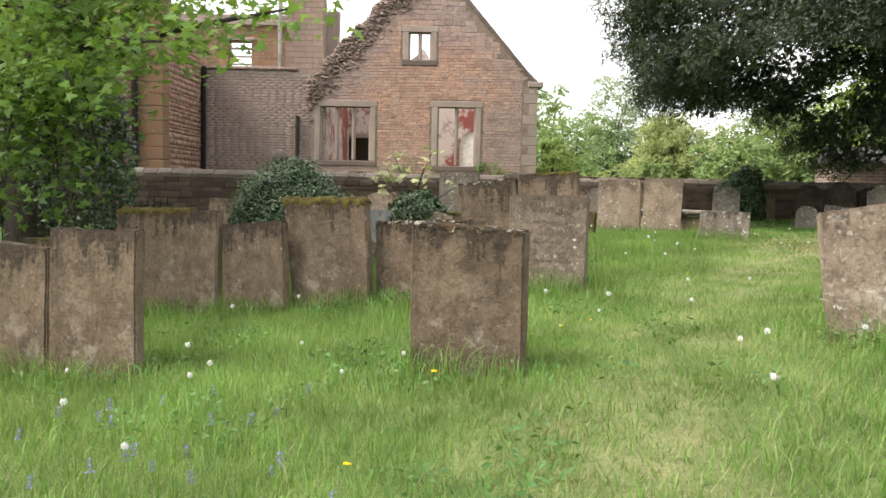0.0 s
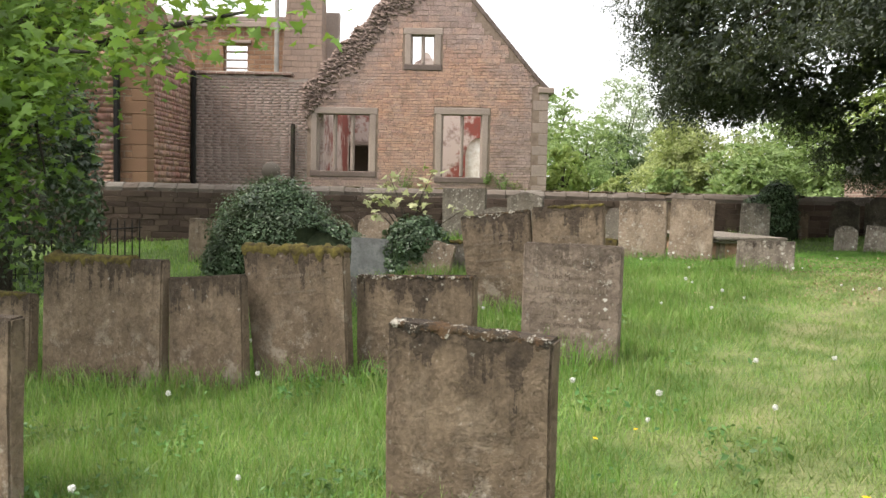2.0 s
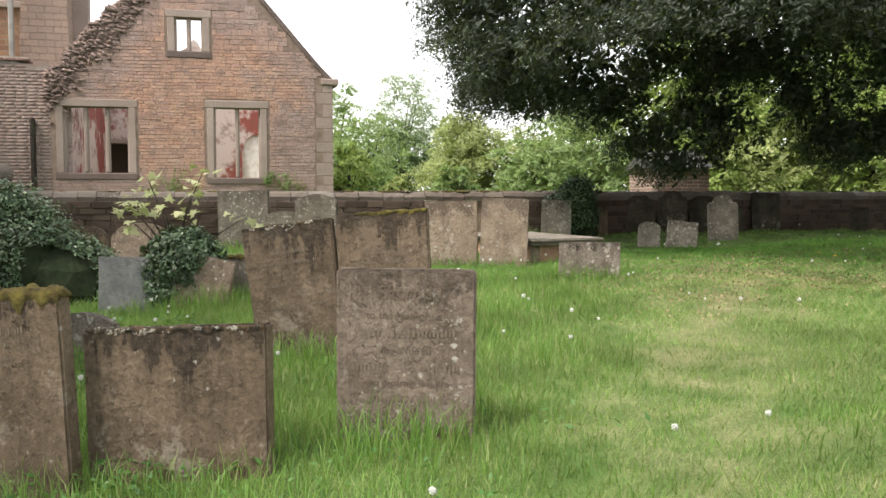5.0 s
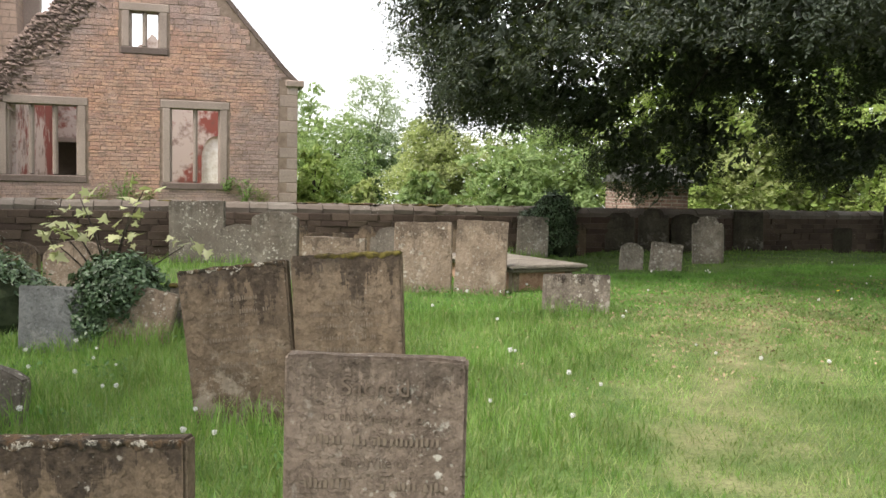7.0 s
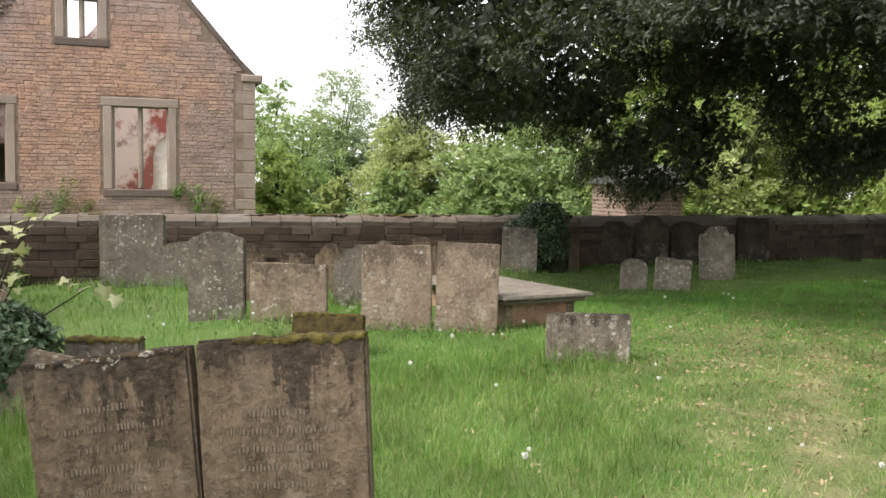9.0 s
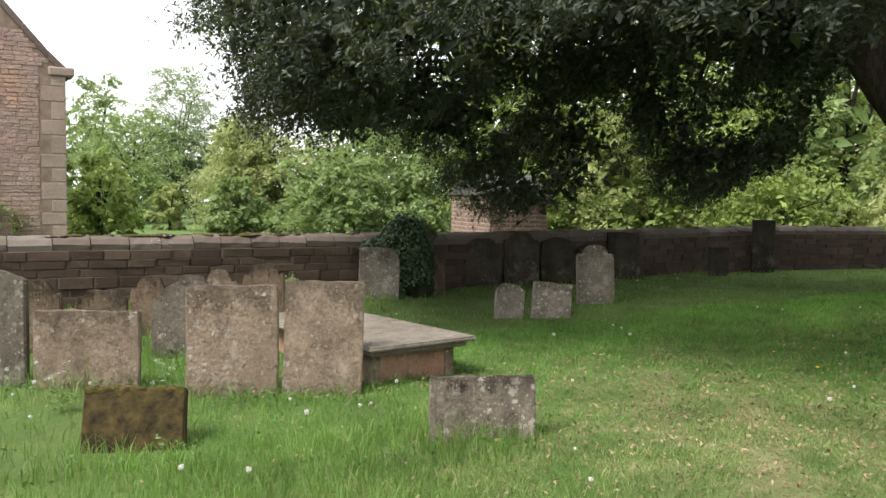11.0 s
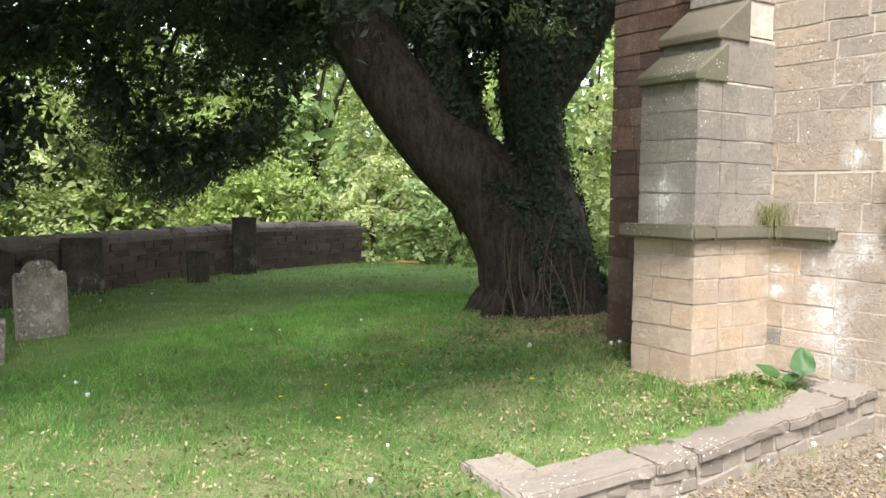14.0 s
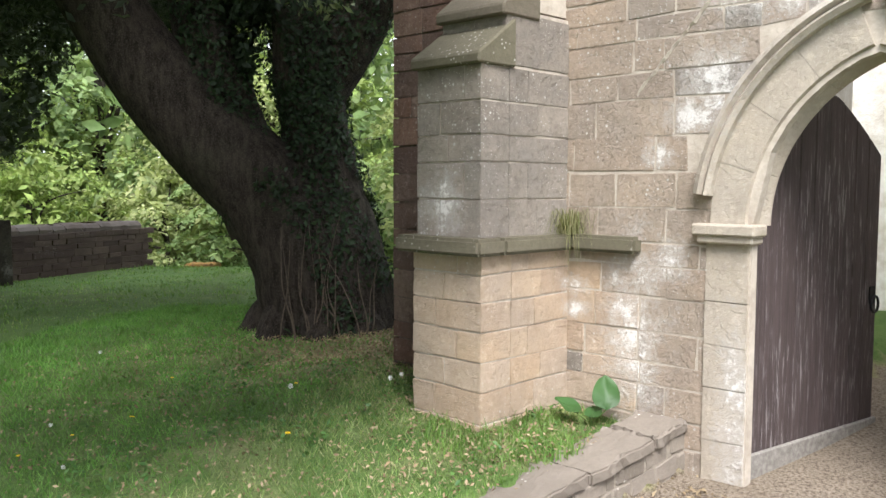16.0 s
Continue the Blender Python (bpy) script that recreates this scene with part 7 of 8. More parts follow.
def far_tree(x, y, h, w, mat, count, size, label, seed, low=0.0, tall=None):
    """Foliage in uneven tiers, down to the ground unless low lifts it."""
    rng = random.Random(seed)
    blobs = []
    for k in range(22):
        u = k / 21
        prof = math.sqrt(max(0.05, 1 - (max(0.0, u - 0.3) / 0.78) ** 2)) if h < 9 else math.sqrt(max(0.05, 1 - (abs(u - 0.36) / 0.72) ** 2))
        a, r = k * 2.4 + rng.uniform(-0.5, 0.5), rng.uniform(0.45, 1.0) * w * 0.8 * prof
        z = h * (low + (0.86 - low) * u + 0.05)
        s = w * rng.uniform(0.28, 0.42) * (0.55 + 0.5 * prof)
        blobs.append((r * math.cos(a), r * math.sin(a), z, s, s, s * rng.uniform(0.7, 1.0)))
    big = h > 6.5 if tall is None else tall
    t = thing("tree" if big else "bush", (x, y, ground_z(x, y) - 0.1), label, "tree" if big else "bush")
    trunk = 0.012 * h + 0.04
    limbs = [([(0, 0, -0.2), (0.05, 0, h * 0.3), (0.0, 0.1, h * 0.62)], [trunk * 1.25, trunk, trunk * 0.45])]
    for q in blobs[::3]:
        z0 = min(h * rng.uniform(0.2, 0.5), q[2])
        limbs.append(([(0, 0, z0), (q[0] * 0.5, q[1] * 0.5, (z0 + q[2]) / 2 + 0.1), q[:3]], [trunk * 0.5, trunk * 0.28, trunk * 0.08]))
    branch_mesh("trunk", limbs, M_BARK, t, 5)
    p, n = tiered_points(blobs, int(count * 0.86), seed)
    leaves("crown", p, n, size, mat, t, seed)
    p, n = blob_points([(0, 0, h * (0.46 + 0.3 * low), w * 0.6, w * 0.6, h * 0.36 * (1 - 0.5 * low))] + [(q[0] * 0.85, q[1] * 0.85, q[2], q[3] * 0.75, q[4] * 0.75, q[5] * 0.75) for q in blobs], count // 7, seed + 1, 0.3, 0.2)
    leaves("inner_leaves", p, n, size * 2.1, mat, t, seed + 1)


# wooded slope behind the churchyard, closing the view through the oak's limbs
for k, (x, y, h) in enumerate(((24.5, 33.0, 11.5), (29.0, 29.5, 13.0), (31.5, 24.5, 12.0), (34.0, 20.5, 13.5), (20.0, 37.0, 10.5))):
    far_tree(x, y, h, 4.6, (M_BUSH_L, M_BUSH_G)[k % 2], 7500, 0.16, "dense mid-green tree on the wooded slope", 330 + k)
# beyond the ruin, from its corner eastwards
for x, y, h, w, m_, count, size, label, low in (
        (7.9, 72.5, 10.8, 3.0, M_BUSH_G, 11000, 0.095, "tall green tree beyond the ruin", 0.0),
        (4.8, 68.0, 8.0, 3.0, M_BUSH_G, 7000, 0.11, "broad green tree beyond the ruin", 0.0),
        (9.0, 62.3, 7.2, 3.9, M_BUSH_G, 19000, 0.08, "rounded green tree at the meadow's edge", 0.0),
        (11.9, 66.5, 6.6, 3.0, M_BUSH_D, 10000, 0.09, "dark green tree behind the meadow", 0.0),
        (15.2, 82.8, 13.4, 4.6, M_ASH, 19000, 0.085, "tall open grey-green tree against the sky", 0.18),
        (19.0, 84.0, 9.6, 3.4, M_ASH, 9000, 0.10, "lower grey-green tree against the sky", 0.1),
        (12.0, 48.2, 5.5, 3.3, M_BUSH_Y, 27000, 0.072, "yellow-green bush in new leaf", 0.0),
        (14.4, 47.0, 5.0, 3.0, M_BUSH_Y, 15000, 0.072, "spreading yellow-green bush in new leaf", 0.0),
        (17.0, 45.0, 6.0, 3.6, M_BUSH_G, 21000, 0.072, "rounded mid-green bush behind the wall", 0.0),
        (20.6, 44.0, 6.6, 3.9, M_BUSH_Y, 15000, 0.072, "tall yellow-green bush in new leaf", 0.0),
        (6.2, 52.0, 3.2, 1.5, M_BUSH_L, 5000, 0.10, "bright green shrub at the edge of the meadow", 0.0),
        (8.6, 49.0, 2.3, 1.0, M_BUSH_Y, 3000, 0.09, "small yellow-green shrub in the meadow", 0.0),
        (10.6, 44.5, 2.6, 1.5, M_BUSH_G, 6000, 0.085, "low green shrub in front of taller bushes", 0.0),
        (4.0, 34.0, 2.9, 1.1, M_BUSH_L, 5000, 0.07, "bright green shrub behind the boundary wall", 0.0),
        (12.2, 38.0, 3.3, 2.2, M_BUSH_G, 9000, 0.075, "green shrub in new leaf behind the boundary wall", 0.0),
        (15.4, 38.6, 4.8, 3.0, M_BUSH_G, 14000, 0.08, "leafy green bush under the crown of the oak", 0.0),
        (17.8, 35.0, 3.6, 2.4, M_BUSH_L, 9000, 0.075, "bright green shrub behind the boundary wall", 0.0),
        (21.2, 34.4, 5.2, 3.2, M_BUSH_Y, 14000, 0.08, "sunlit yellow-green bush behind the wall", 0.0)):
    far_tree(x, y, h, w, m_, count, size, label, int(100 + x * 7 + y), low)
k = 0
for deg in range(45, 92, 5):
    a = radians(deg)
    d = 31 + 3.5 * ((k * 7) % 3)
    far_tree(2 + d * math.sin(a), 9 + d * math.cos(a), 5.8 + 2.4 * ((k * 5) % 4) / 3, 4.2, (M_BUSH_L, M_BUSH_L, M_BUSH_G, M_BUSH_Y, M_BUSH_L)[k % 5], 11500, 0.085, ("bright green bush in new leaf", "bright green bush on the slope", "mid-green bush behind the wall", "yellow-green bush in new leaf", "dense bright green bush behind the wall")[k % 5], 120 + k)
    k += 1
k = 0
for deg in range(36, 100, 6):
    a = radians(deg)
    d = 50 + 6 * (k % 2)
    far_tree(2 + d * math.sin(a), 9 + d * math.cos(a), 12 + 3 * ((k * 3) % 4) / 3, 6.0, (M_BUSH_L, M_BUSH_G, M_ASH)[k % 3], 3400, 0.26, ("tall bright green tree in the woodland", "tall mid-green tree in the woodland", "tall grey-green tree in the woodland")[k % 3], 160 + k)
    k += 1
for k, (x, y, h) in enumerate(((23.5, 27.5, 3.2), (26.0, 25.0, 3.8), (25.5, 22.0, 3.2), (27.5, 19.0, 3.6), (24.4, 31.0, 3.4), (24.0, 18.0, 2.8), (27.0, 15.5, 5.0), (22.0, 14.5, 5.4), (20.5, 11.5, 6.0), (24.0, 9.0, 6.0))):
    far_tree(x, y, h, 2.6, (M_BUSH_L, M_BUSH_Y, M_BUSH_G)[k % 3], 7000, 0.072, "bright leafy shrub beyond the wall end", 210 + k, tall=False)
for k, (x, y, h, m_) in enumerate(((-16, 30, 9, M_BUSH_D), (-22, 22, 10, M_BUSH_G), (-15, 16, 7, M_BUSH_D), (-14, 9, 7, M_BUSH_G), (-3.4, 40, 7, M_BUSH_D), (0.6, 41, 6, M_BUSH_D))):
    far_tree(x, y, h, 3.4, m_, 2800, 0.24, "dense green tree at the churchyard edge" if k < 4 else "dark tree behind the ruined hall", 190 + k)
k = 0
for deg in range(40, 96, 7):
    a = radians(deg)
    far_tree(2 + 78 * math.sin(a), 9 + 78 * math.cos(a), 21 + 3 * (k % 3), 9.0, (M_BUSH_G, M_ASH, M_BUSH_L)[k % 3], 1800, 0.5, "tall far green tree on the rising woodland edge", 270 + k)
    k += 1

out = thing("brick_outbuilding", pose(11.75, 24.6, 0.9, 0, 0, -6), "low red brick outbuilding with slate roof close behind the boundary wall", "outbuilding")
boxpart("brick_wall", (-0.72, 0.72, 0, 2.2, 0, 2.25), M_BRICK, out, 0.02)
bm = bmesh.new()
rv = [bm.verts.new(p) for p in ((-0.82, -0.1, 2.2), (0.82, -0.1, 2.2), (0.82, 2.3, 2.2), (-0.82, 2.3, 2.2), (-0.82, 1.1, 2.7), (0.82, 1.1, 2.7))]
for f in ((0, 1, 5, 4), (2, 3, 4, 5), (0, 4, 3), (1, 2, 5), (3, 2, 1, 0)):
    bm.faces.new([rv[i] for i in f])
part("roof", bm, M_ROOF, out)


# ---- grass ----
STONES = [o for o in scene.objects if o.get("category") == "headstone"]
STONE_XY = np.array([o.location[:2] for o in STONES])


def inside_church(x, y):
    q = CM.inverted() @ Vector((x, y, 0))
    return q.y > -0.02 and q.x > -1.95 or (-0.66 < q.x < 0.04 and -1.0 < q.y)


def grass(name, count, seed, xr, yr, keep, hmin, hmax, label):
    rng = np.random.default_rng(seed)
    xs, ys = rng.uniform(*xr, count), rng.uniform(*yr, count)
    base, hs = [], []
    u = rng.random(count)
    for x, y, q in zip(xs, ys, u):
        k = keep(x, y)
        if q > k or inside_church(x, y):
            continue
        al, off = side_of_kerb(x, y)
        if al > -0.1 and off > -0.2 and off < 2.5:
            continue
        tr = trodden(x, y)
        d = np.min(np.hypot(STONE_XY[:, 0] - x, STONE_XY[:, 1] - y))
        tuft = (0.5 + 0.5 * math.sin(x * 2.9 + 1.3 * math.sin(y * 2.3)) * math.sin(y * 3.3 + x)) * (0.55 + 0.65 * (0.5 + 0.5 * noise.noise((x * 1.4, y * 1.4, 3.0))))
        edge = 1.3 + 0.3 * (y - 5.0)
        tr = 0.0 if k > 1 else tr
        lawn = 0.0 if k > 1 else smooth(edge, edge + 1.3, x + 0.4 * noise.noise((x * 0.9, y * 0.9, 7.0))) * smooth(3.0, 5.0, y)
        lawn *= 1 - smooth(1.9, 2.6, x) * smooth(8.0, 6.5, y)
        h = (hmin + (hmax - hmin) * (0.2 + 0.8 * tuft)) * (1 - 0.75 * tr) * (1 - 0.55 * lawn) * (1 + 0.7 * smooth(0.75, 0.3, d))
        if q < 0.8 * tr * k:
            continue
        base.append((x, y, ground_z(x, y) - 0.01))
        hs.append(h)
    c = np.array(base)
    n = len(c)
    h = np.array(hs) * rng.uniform(0.45, 1.25, n)
    a = rng.uniform(0, 2 * math.pi, n)
    lean = rng.uniform(0.1, 0.75, n)
    la = rng.uniform(0, 2 * math.pi, n)
    w = (0.0022 + 0.0028 * rng.random(n)) * np.clip(np.min([np.linalg.norm(c[:, :2] - np.array(q), axis=1) for q in ((0.5, 1.0), (1.0, 5.0), (1.4, 8.5), (4.2, 10.3))], axis=0) * 0.16, 0.8, 2.4)
    side = np.stack([np.cos(a), np.sin(a), np.zeros(n)], 1) * w[:, None]
    ld = np.stack([np.cos(la), np.sin(la), np.zeros(n)], 1)
    up = np.array([0, 0, 1.0])
    mid = c + up * (h * 0.55)[:, None] + ld * (h * lean * 0.28)[:, None]
    tip = c + up * (h * (1 - 0.25 * lean))[:, None] + ld * (h * lean)[:, None]
    v = np.stack([c - side, c + side, mid + side * 0.8, mid - side * 0.8, tip], 1).reshape(-1, 3)
    i = np.arange(n)[:, None] * 5
    f = np.concatenate([i + np.array([[0, 1, 2]]), i + np.array([[0, 2, 3]]), i + np.array([[3, 2, 4]])], 1).reshape(-1, 3)
    return tagged(soup(name, v, f, M_GRASS), label, "grass", kind="stuff")


grass("grass", 150000, 1, (-5.0, 7.5), (1.2, 14.0), lambda x, y: smooth(-6.0, -3.5, x), 0.07, 0.20, "long green unmown grass between the headstones")
grass("grass", 64000, 2, (-8.0, 22.0), (13.0, 23.0), lambda x, y: 1.0 if x < 12 else 0.6, 0.06, 0.17, "long green grass towards the boundary wall")
grass("grass", 48000, 3, (6.8, 14.0), (9.5, 14.5), lambda x, y: 1.0, 0.04, 0.12, "short shaded grass under the big tree")


def turf(count, seed, xr, yr, mat, label):
    """Short close turf: one thin blade a triangle."""
    rng = np.random.default_rng(seed)
    base = []
    for x, y in zip(rng.uniform(*xr, count), rng.uniform(*yr, count)):
        al, off = side_of_kerb(x, y)
        if inside_church(x, y) or (al > -0.1 and -0.25 < off < 2.5):
            continue
        if y > 7 and rng.random() < 0.8 * trodden(x, y):
            continue
        base.append((x, y, ground_z(x, y) - 0.008))
    c = np.array(base)
    n = len(c)
    h = rng.uniform(0.025, 0.085, n)
    a, la = rng.uniform(0, 6.28, n), rng.uniform(0, 6.28, n)
    w = 0.0035 * np.clip(np.min([np.linalg.norm(c[:, :2] - np.array(q), axis=1) for q in ((0.5, 1.0), (1.0, 5.0), (1.4, 8.5), (4.2, 10.3))], axis=0) * 0.2, 0.9, 2.0)
    side = np.stack([np.cos(a), np.sin(a), np.zeros(n)], 1) * w[:, None]
    tip = c + np.stack([np.cos(la) * h * 0.7, np.sin(la) * h * 0.7, h], 1)
    v = np.stack([c - side, c + side, tip], 1).reshape(-1, 3)
    return tagged(soup("turf", v, np.arange(3 * n).reshape(-1, 3), mat), label, "turf", kind="stuff")


turf(140000, 5, (-3.0, 6.0), (1.4, 9.5), M_TURF, "close short turf under the long grass")
turf(85000, 6, (-1.0, 13.0), (9.5, 13.0), M_WORN, "close worn turf on the lawn by the church")
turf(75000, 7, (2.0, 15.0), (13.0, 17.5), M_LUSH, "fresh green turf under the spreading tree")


grass("grass", 12000, 4, (8.6, 10.9), (10.4, 12.8), lambda x, y: 1.5 if math.hypot(x - 9.75, y - 11.35) < 0.55 else 0.3, 0.04, 0.12, "grass tufts at the foot of the buttress and along the kerb")


def ground_weeds():
    """Low broad leaves among the grass by the headstones."""
    rng = np.random.default_rng(44)
    pts = []
    for q in STONE_XY:
        if q[1] > 17:
            continue
        for _ in range(190):
            x, y = q[0] + rng.normal(0, 0.55), q[1] - abs(rng.normal(0.12, 0.28))
            if noise.noise((x * 1.8, y * 1.8, 9.0)) > -0.05:
                pts.append((x, y, ground_z(x, y) + rng.uniform(0.015, 0.11)))
    for _ in range(26000):
        x, y = rng.uniform(-4.0, 1.7), rng.uniform(1.6, 12.5)
        if noise.noise((x * 1.1, y * 1.1, 21.0)) + 0.5 * noise.noise((x * 3.7, y * 3.7, 5.0)) > 0.26:
            pts.append((x, y, ground_z(x, y) + rng.uniform(0.03, 0.13)))
    for _ in range(5200):
        x, y = rng.uniform(7.0, 12.4), rng.uniform(11.0, 14.5)
        al, off = side_of_kerb(x, y)
        if not inside_church(x, y) and (off < -0.3 or al < -0.2) and noise.noise((x * 1.3, y * 1.3, 4.0)) > 0.08:
            pts.append((x, y, ground_z(x, y) + rng.uniform(0.01, 0.06)))
    tagged(leaves("ground_weeds", pts, [(0, 0, 1)] * len(pts), 0.022, M_WEED, None, 45), "low broad-leaved green weeds among the grass", "weeds", kind="stuff")


M_WEED = leaf_mat("broad_weed_leaf", ((0.035, 0.105, 0.024), (0.060, 0.150, 0.034), (0.105, 0.205, 0.056)), 0.5, 0.3)
ground_weeds()


# ---- fallen leaves ----
def litter():
    rng = np.random.default_rng(14)
    pts = []
    while len(pts) < 9000:
        x, y = rng.uniform(2.0, 14.5), rng.uniform(8.0, 16.5)
        if inside_church(x, y):
            continue
        if rng.random() < (0.03 + 0.6 * trodden(x, y)) * smooth(9.5, 12.0, y):
            pts.append((x, y, ground_z(x, y) + 0.02 + 0.035 * rng.random()))
    while len(pts) < 11200:
        s, o = rng.uniform(0.2, 2.4), rng.uniform(0.15, 1.3)
        q = Vector((10.10, 10.20)) + Vector((-0.847, 0.532)) * s + Vector((-0.532, -0.847)) * o
        if not inside_church(q.x, q.y):
            pts.append((q.x, q.y, ground_z(q.x, q.y) + 0.012))
    while len(pts) < 17500:
        x, y = rng.normal(12.7, 0.85), rng.normal(13.1, 0.75)
        if not inside_church(x, y):
            pts.append((x, y, ground_z(x, y) + 0.02 + 0.035 * rng.random()))
    while len(pts) < 18700:
        x, y = rng.normal(9.1, 0.8), rng.normal(11.3, 0.55)
        if not inside_church(x, y):
            pts.append((x, y, ground_z(x, y) + 0.02 + 0.05 * rng.random()))
    tagged(leaves("leaf_litter", pts, [(0, 0, 1)] * len(pts), 0.0165, M_LITTER, None, 15), "scattered dry brown leaves on the worn turf", "fallen leaves", kind="stuff")


litter()


# ---- flowers ----
def clock_flower():
    t = thing("dandelion_clock", (0, 0, -50), "white dandelion seed head on a thin stem", "dandelion", "dandelion clocks")
    vs, fs = tube([(0, 0, -0.02), (0.008, 0, 0.12), (0.004, 0.004, 0.24)], [0.0028, 0.0024, 0.002], 5)
    soup("stem", vs, fs, M_STEM, t)
    rng = np.random.default_rng(2)
    d = rng.normal(0, 1, (130, 3))
    d /= np.linalg.norm(d, axis=1)[:, None]
    leaves("seed_head", d * 0.019 * (0.55 + 0.45 * rng.random((130, 1))) + np.array([0.004, 0.004, 0.245]), d, 0.0055, M_WHITE, t, 3)
    return t


def yellow_flower():
    t = thing("dandelion_flower", (0, 0, -50), "bright yellow dandelion in the grass", "dandelion", "yellow dandelions")
    vs, fs = tube([(0, 0, -0.02), (0.006, 0, 0.08), (0.002, 0.0, 0.14)], [0.003, 0.0026, 0.0022], 5)
    soup("stem", vs, fs, M_STEM, t)
    rng = np.random.default_rng(5)
    a = rng.uniform(0, 6.28, 70)
    r = rng.uniform(0.004, 0.022, 70)
    leaves("petals", np.stack([r * np.cos(a), r * np.sin(a), 0.145 - r * 0.2], 1), np.stack([np.cos(a) * 0.4, np.sin(a) * 0.4, np.ones(70)], 1), 0.009, M_YELLOW, t, 3)
    return t


def bluebell():
    t = thing("bluebell", (0, 0, -50), "small blue bluebell spike in long grass", "bluebell", "bluebells")
    vs, fs = tube([(0, 0, -0.02), (0.005, 0, 0.14), (0.04, 0.0, 0.22)], [0.003, 0.0026, 0.0018], 5)
    soup("stem", vs, fs, M_STEM, t)
    rng = np.random.default_rng(5)
    z = rng.uniform(0.13, 0.22, 34)
    leaves("flower_spike", np.stack([0.02 + rng.normal(0, 0.014, 34), rng.normal(0, 0.014, 34), z], 1), rng.normal(0, 1, (34, 3)), 0.009, M_BLUE, t, 3)
    return t


def scatter(proto, spots, least=0.45, most=0.78):
    rng = random.Random(len(spots))
    for x, y in spots:
        copy_thing(proto, pose(x, y, ground_z(x, y), rng.uniform(-8, 8), rng.uniform(-8, 8), rng.uniform(0, 360)) @ Matrix.Scale(rng.uniform(least, most), 4))
    for o in [*proto.children_recursive, proto]:
        bpy.data.objects.remove(o)


def spots(n, xr, yr, seed):
    rng = random.Random(seed)
    out_ = []
    while len(out_) < n:
        x, y = rng.uniform(*xr), rng.uniform(*yr)
        if not inside_church(x, y) and trodden(x, y) < 0.6 and np.min(np.hypot(STONE_XY[:, 0] - x, STONE_XY[:, 1] - y)) > 0.35:
            out_.append((x, y))
    return out_


scatter(clock_flower(), spots(30, (-2.4, 2.6), (2.2, 8.0), 1) + spots(46, (-1.8, 4.8), (8.6, 16.0), 2) + spots(26, (-1.8, 0.4), (9.2, 12.8), 9) + spots(14, (5.5, 11.0), (9.8, 15.0), 3) + spots(16, (3, 12), (15, 20), 4), 0.62, 1.0)
scatter(yellow_flower(), spots(9, (-2.4, 2.0), (2.4, 6.5), 5) + spots(8, (7.0, 11.5), (11.8, 15.0), 6))
scatter(bluebell(), spots(36, (-2.7, -0.3), (2.9, 4.8), 7))

# ---- plants by the church ----
def burdock():
    x, y = (CM @ Vector((0.40, -0.24, 0)))[:2]
    z = ground_z(x, y)
    t = thing("burdock", (x, y, z), "large-leaved green burdock at the foot of the wall", "plant")
    for k, (ax, ay, az, s, tilt, turn) in enumerate(((-0.02, -0.10, 0.12, 0.19, 74, -78), (-0.10, 0.08, 0.10, 0.17, 30, -30), (-0.08, 0.0, 0.07, 0.12, 30, -110))):
        bm = bmesh.new()
        n = 9
        rows = []
        for i in range(n):
            u = i / (n - 1)
            w = s * 0.52 * math.sqrt(max(0.0, 1 - (2 * u - 1) ** 2)) * (1.15 - 0.5 * u) + 0.003
            rows.append([bm.verts.new((w * e, s * 1.25 * u, 0.10 * abs(e) * s - 0.22 * u * u * s + 0.008 * math.sin(8 * u + 3 * e))) for e in (-1, -0.6, -0.2, 0, 0.2, 0.6, 1)])
        for a, b in zip(rows, rows[1:]):
            for i in range(6):
                bm.faces.new((a[i], a[i + 1], b[i + 1], b[i]))
        bm.transform(pose(ax, ay, az, tilt, 0, turn))
        part("leaf", bm, M_DOCK, t, shade=True)
        vs, fs = tube([(0, 0, -0.02), (ax * 0.5, ay * 0.5, az * 0.6), (ax, ay, az)], [0.008, 0.007, 0.005], 5)
        soup("stalk", vs, fs, M_STEM, t)


M_DOCK = leaf_mat("burdock_leaf", ((0.024, 0.068, 0.016), (0.042, 0.100, 0.026)), 0.5, 0.15)
burdock()


def tuft(name, at, count, length, droop, seed, label):
    rng = np.random.default_rng(seed)
    c = np.repeat(np.array([at]), count, 0) + rng.normal(0, 1, (count, 3)) * np.array([0.05, 0.05, 0.005])
    a = rng.uniform(0, 2 * math.pi, count)
    h = length * rng.uniform(0.4, 1.0, count)
    out_ = np.stack([np.cos(a), np.sin(a), np.zeros(count)], 1)
    side = np.stack([-np.sin(a), np.cos(a), np.zeros(count)], 1) * 0.0016
    mid = c + out_ * (h * 0.35)[:, None] + np.array([0, 0, 1.0]) * (h * 0.55)[:, None]
    tip = c + out_ * (h * 0.8)[:, None] + np.array([0, 0, 1.0]) * (h * rng.uniform(-droop, 0.9, count))[:, None]
    v = np.stack([c - side, c + side, mid + side, mid - side, tip], 1).reshape(-1, 3)
    i = np.arange(count)[:, None] * 5
    f = np.concatenate([i + np.array([[0, 1, 2]]), i + np.array([[0, 2, 3]]), i + np.array([[3, 2, 4]])], 1).reshape(-1, 3)
    tagged(soup(name, v, f, M_STRAW), label, "grass tuft", kind="stuff")


M_STRAW = leaf_mat("dry_grass_blades", ((0.16, 0.17, 0.07), (0.26, 0.23, 0.12), (0.12, 0.15, 0.05)), 0.7, 0.3)
q = CM @ Vector((0.07, -0.07, 2.96))
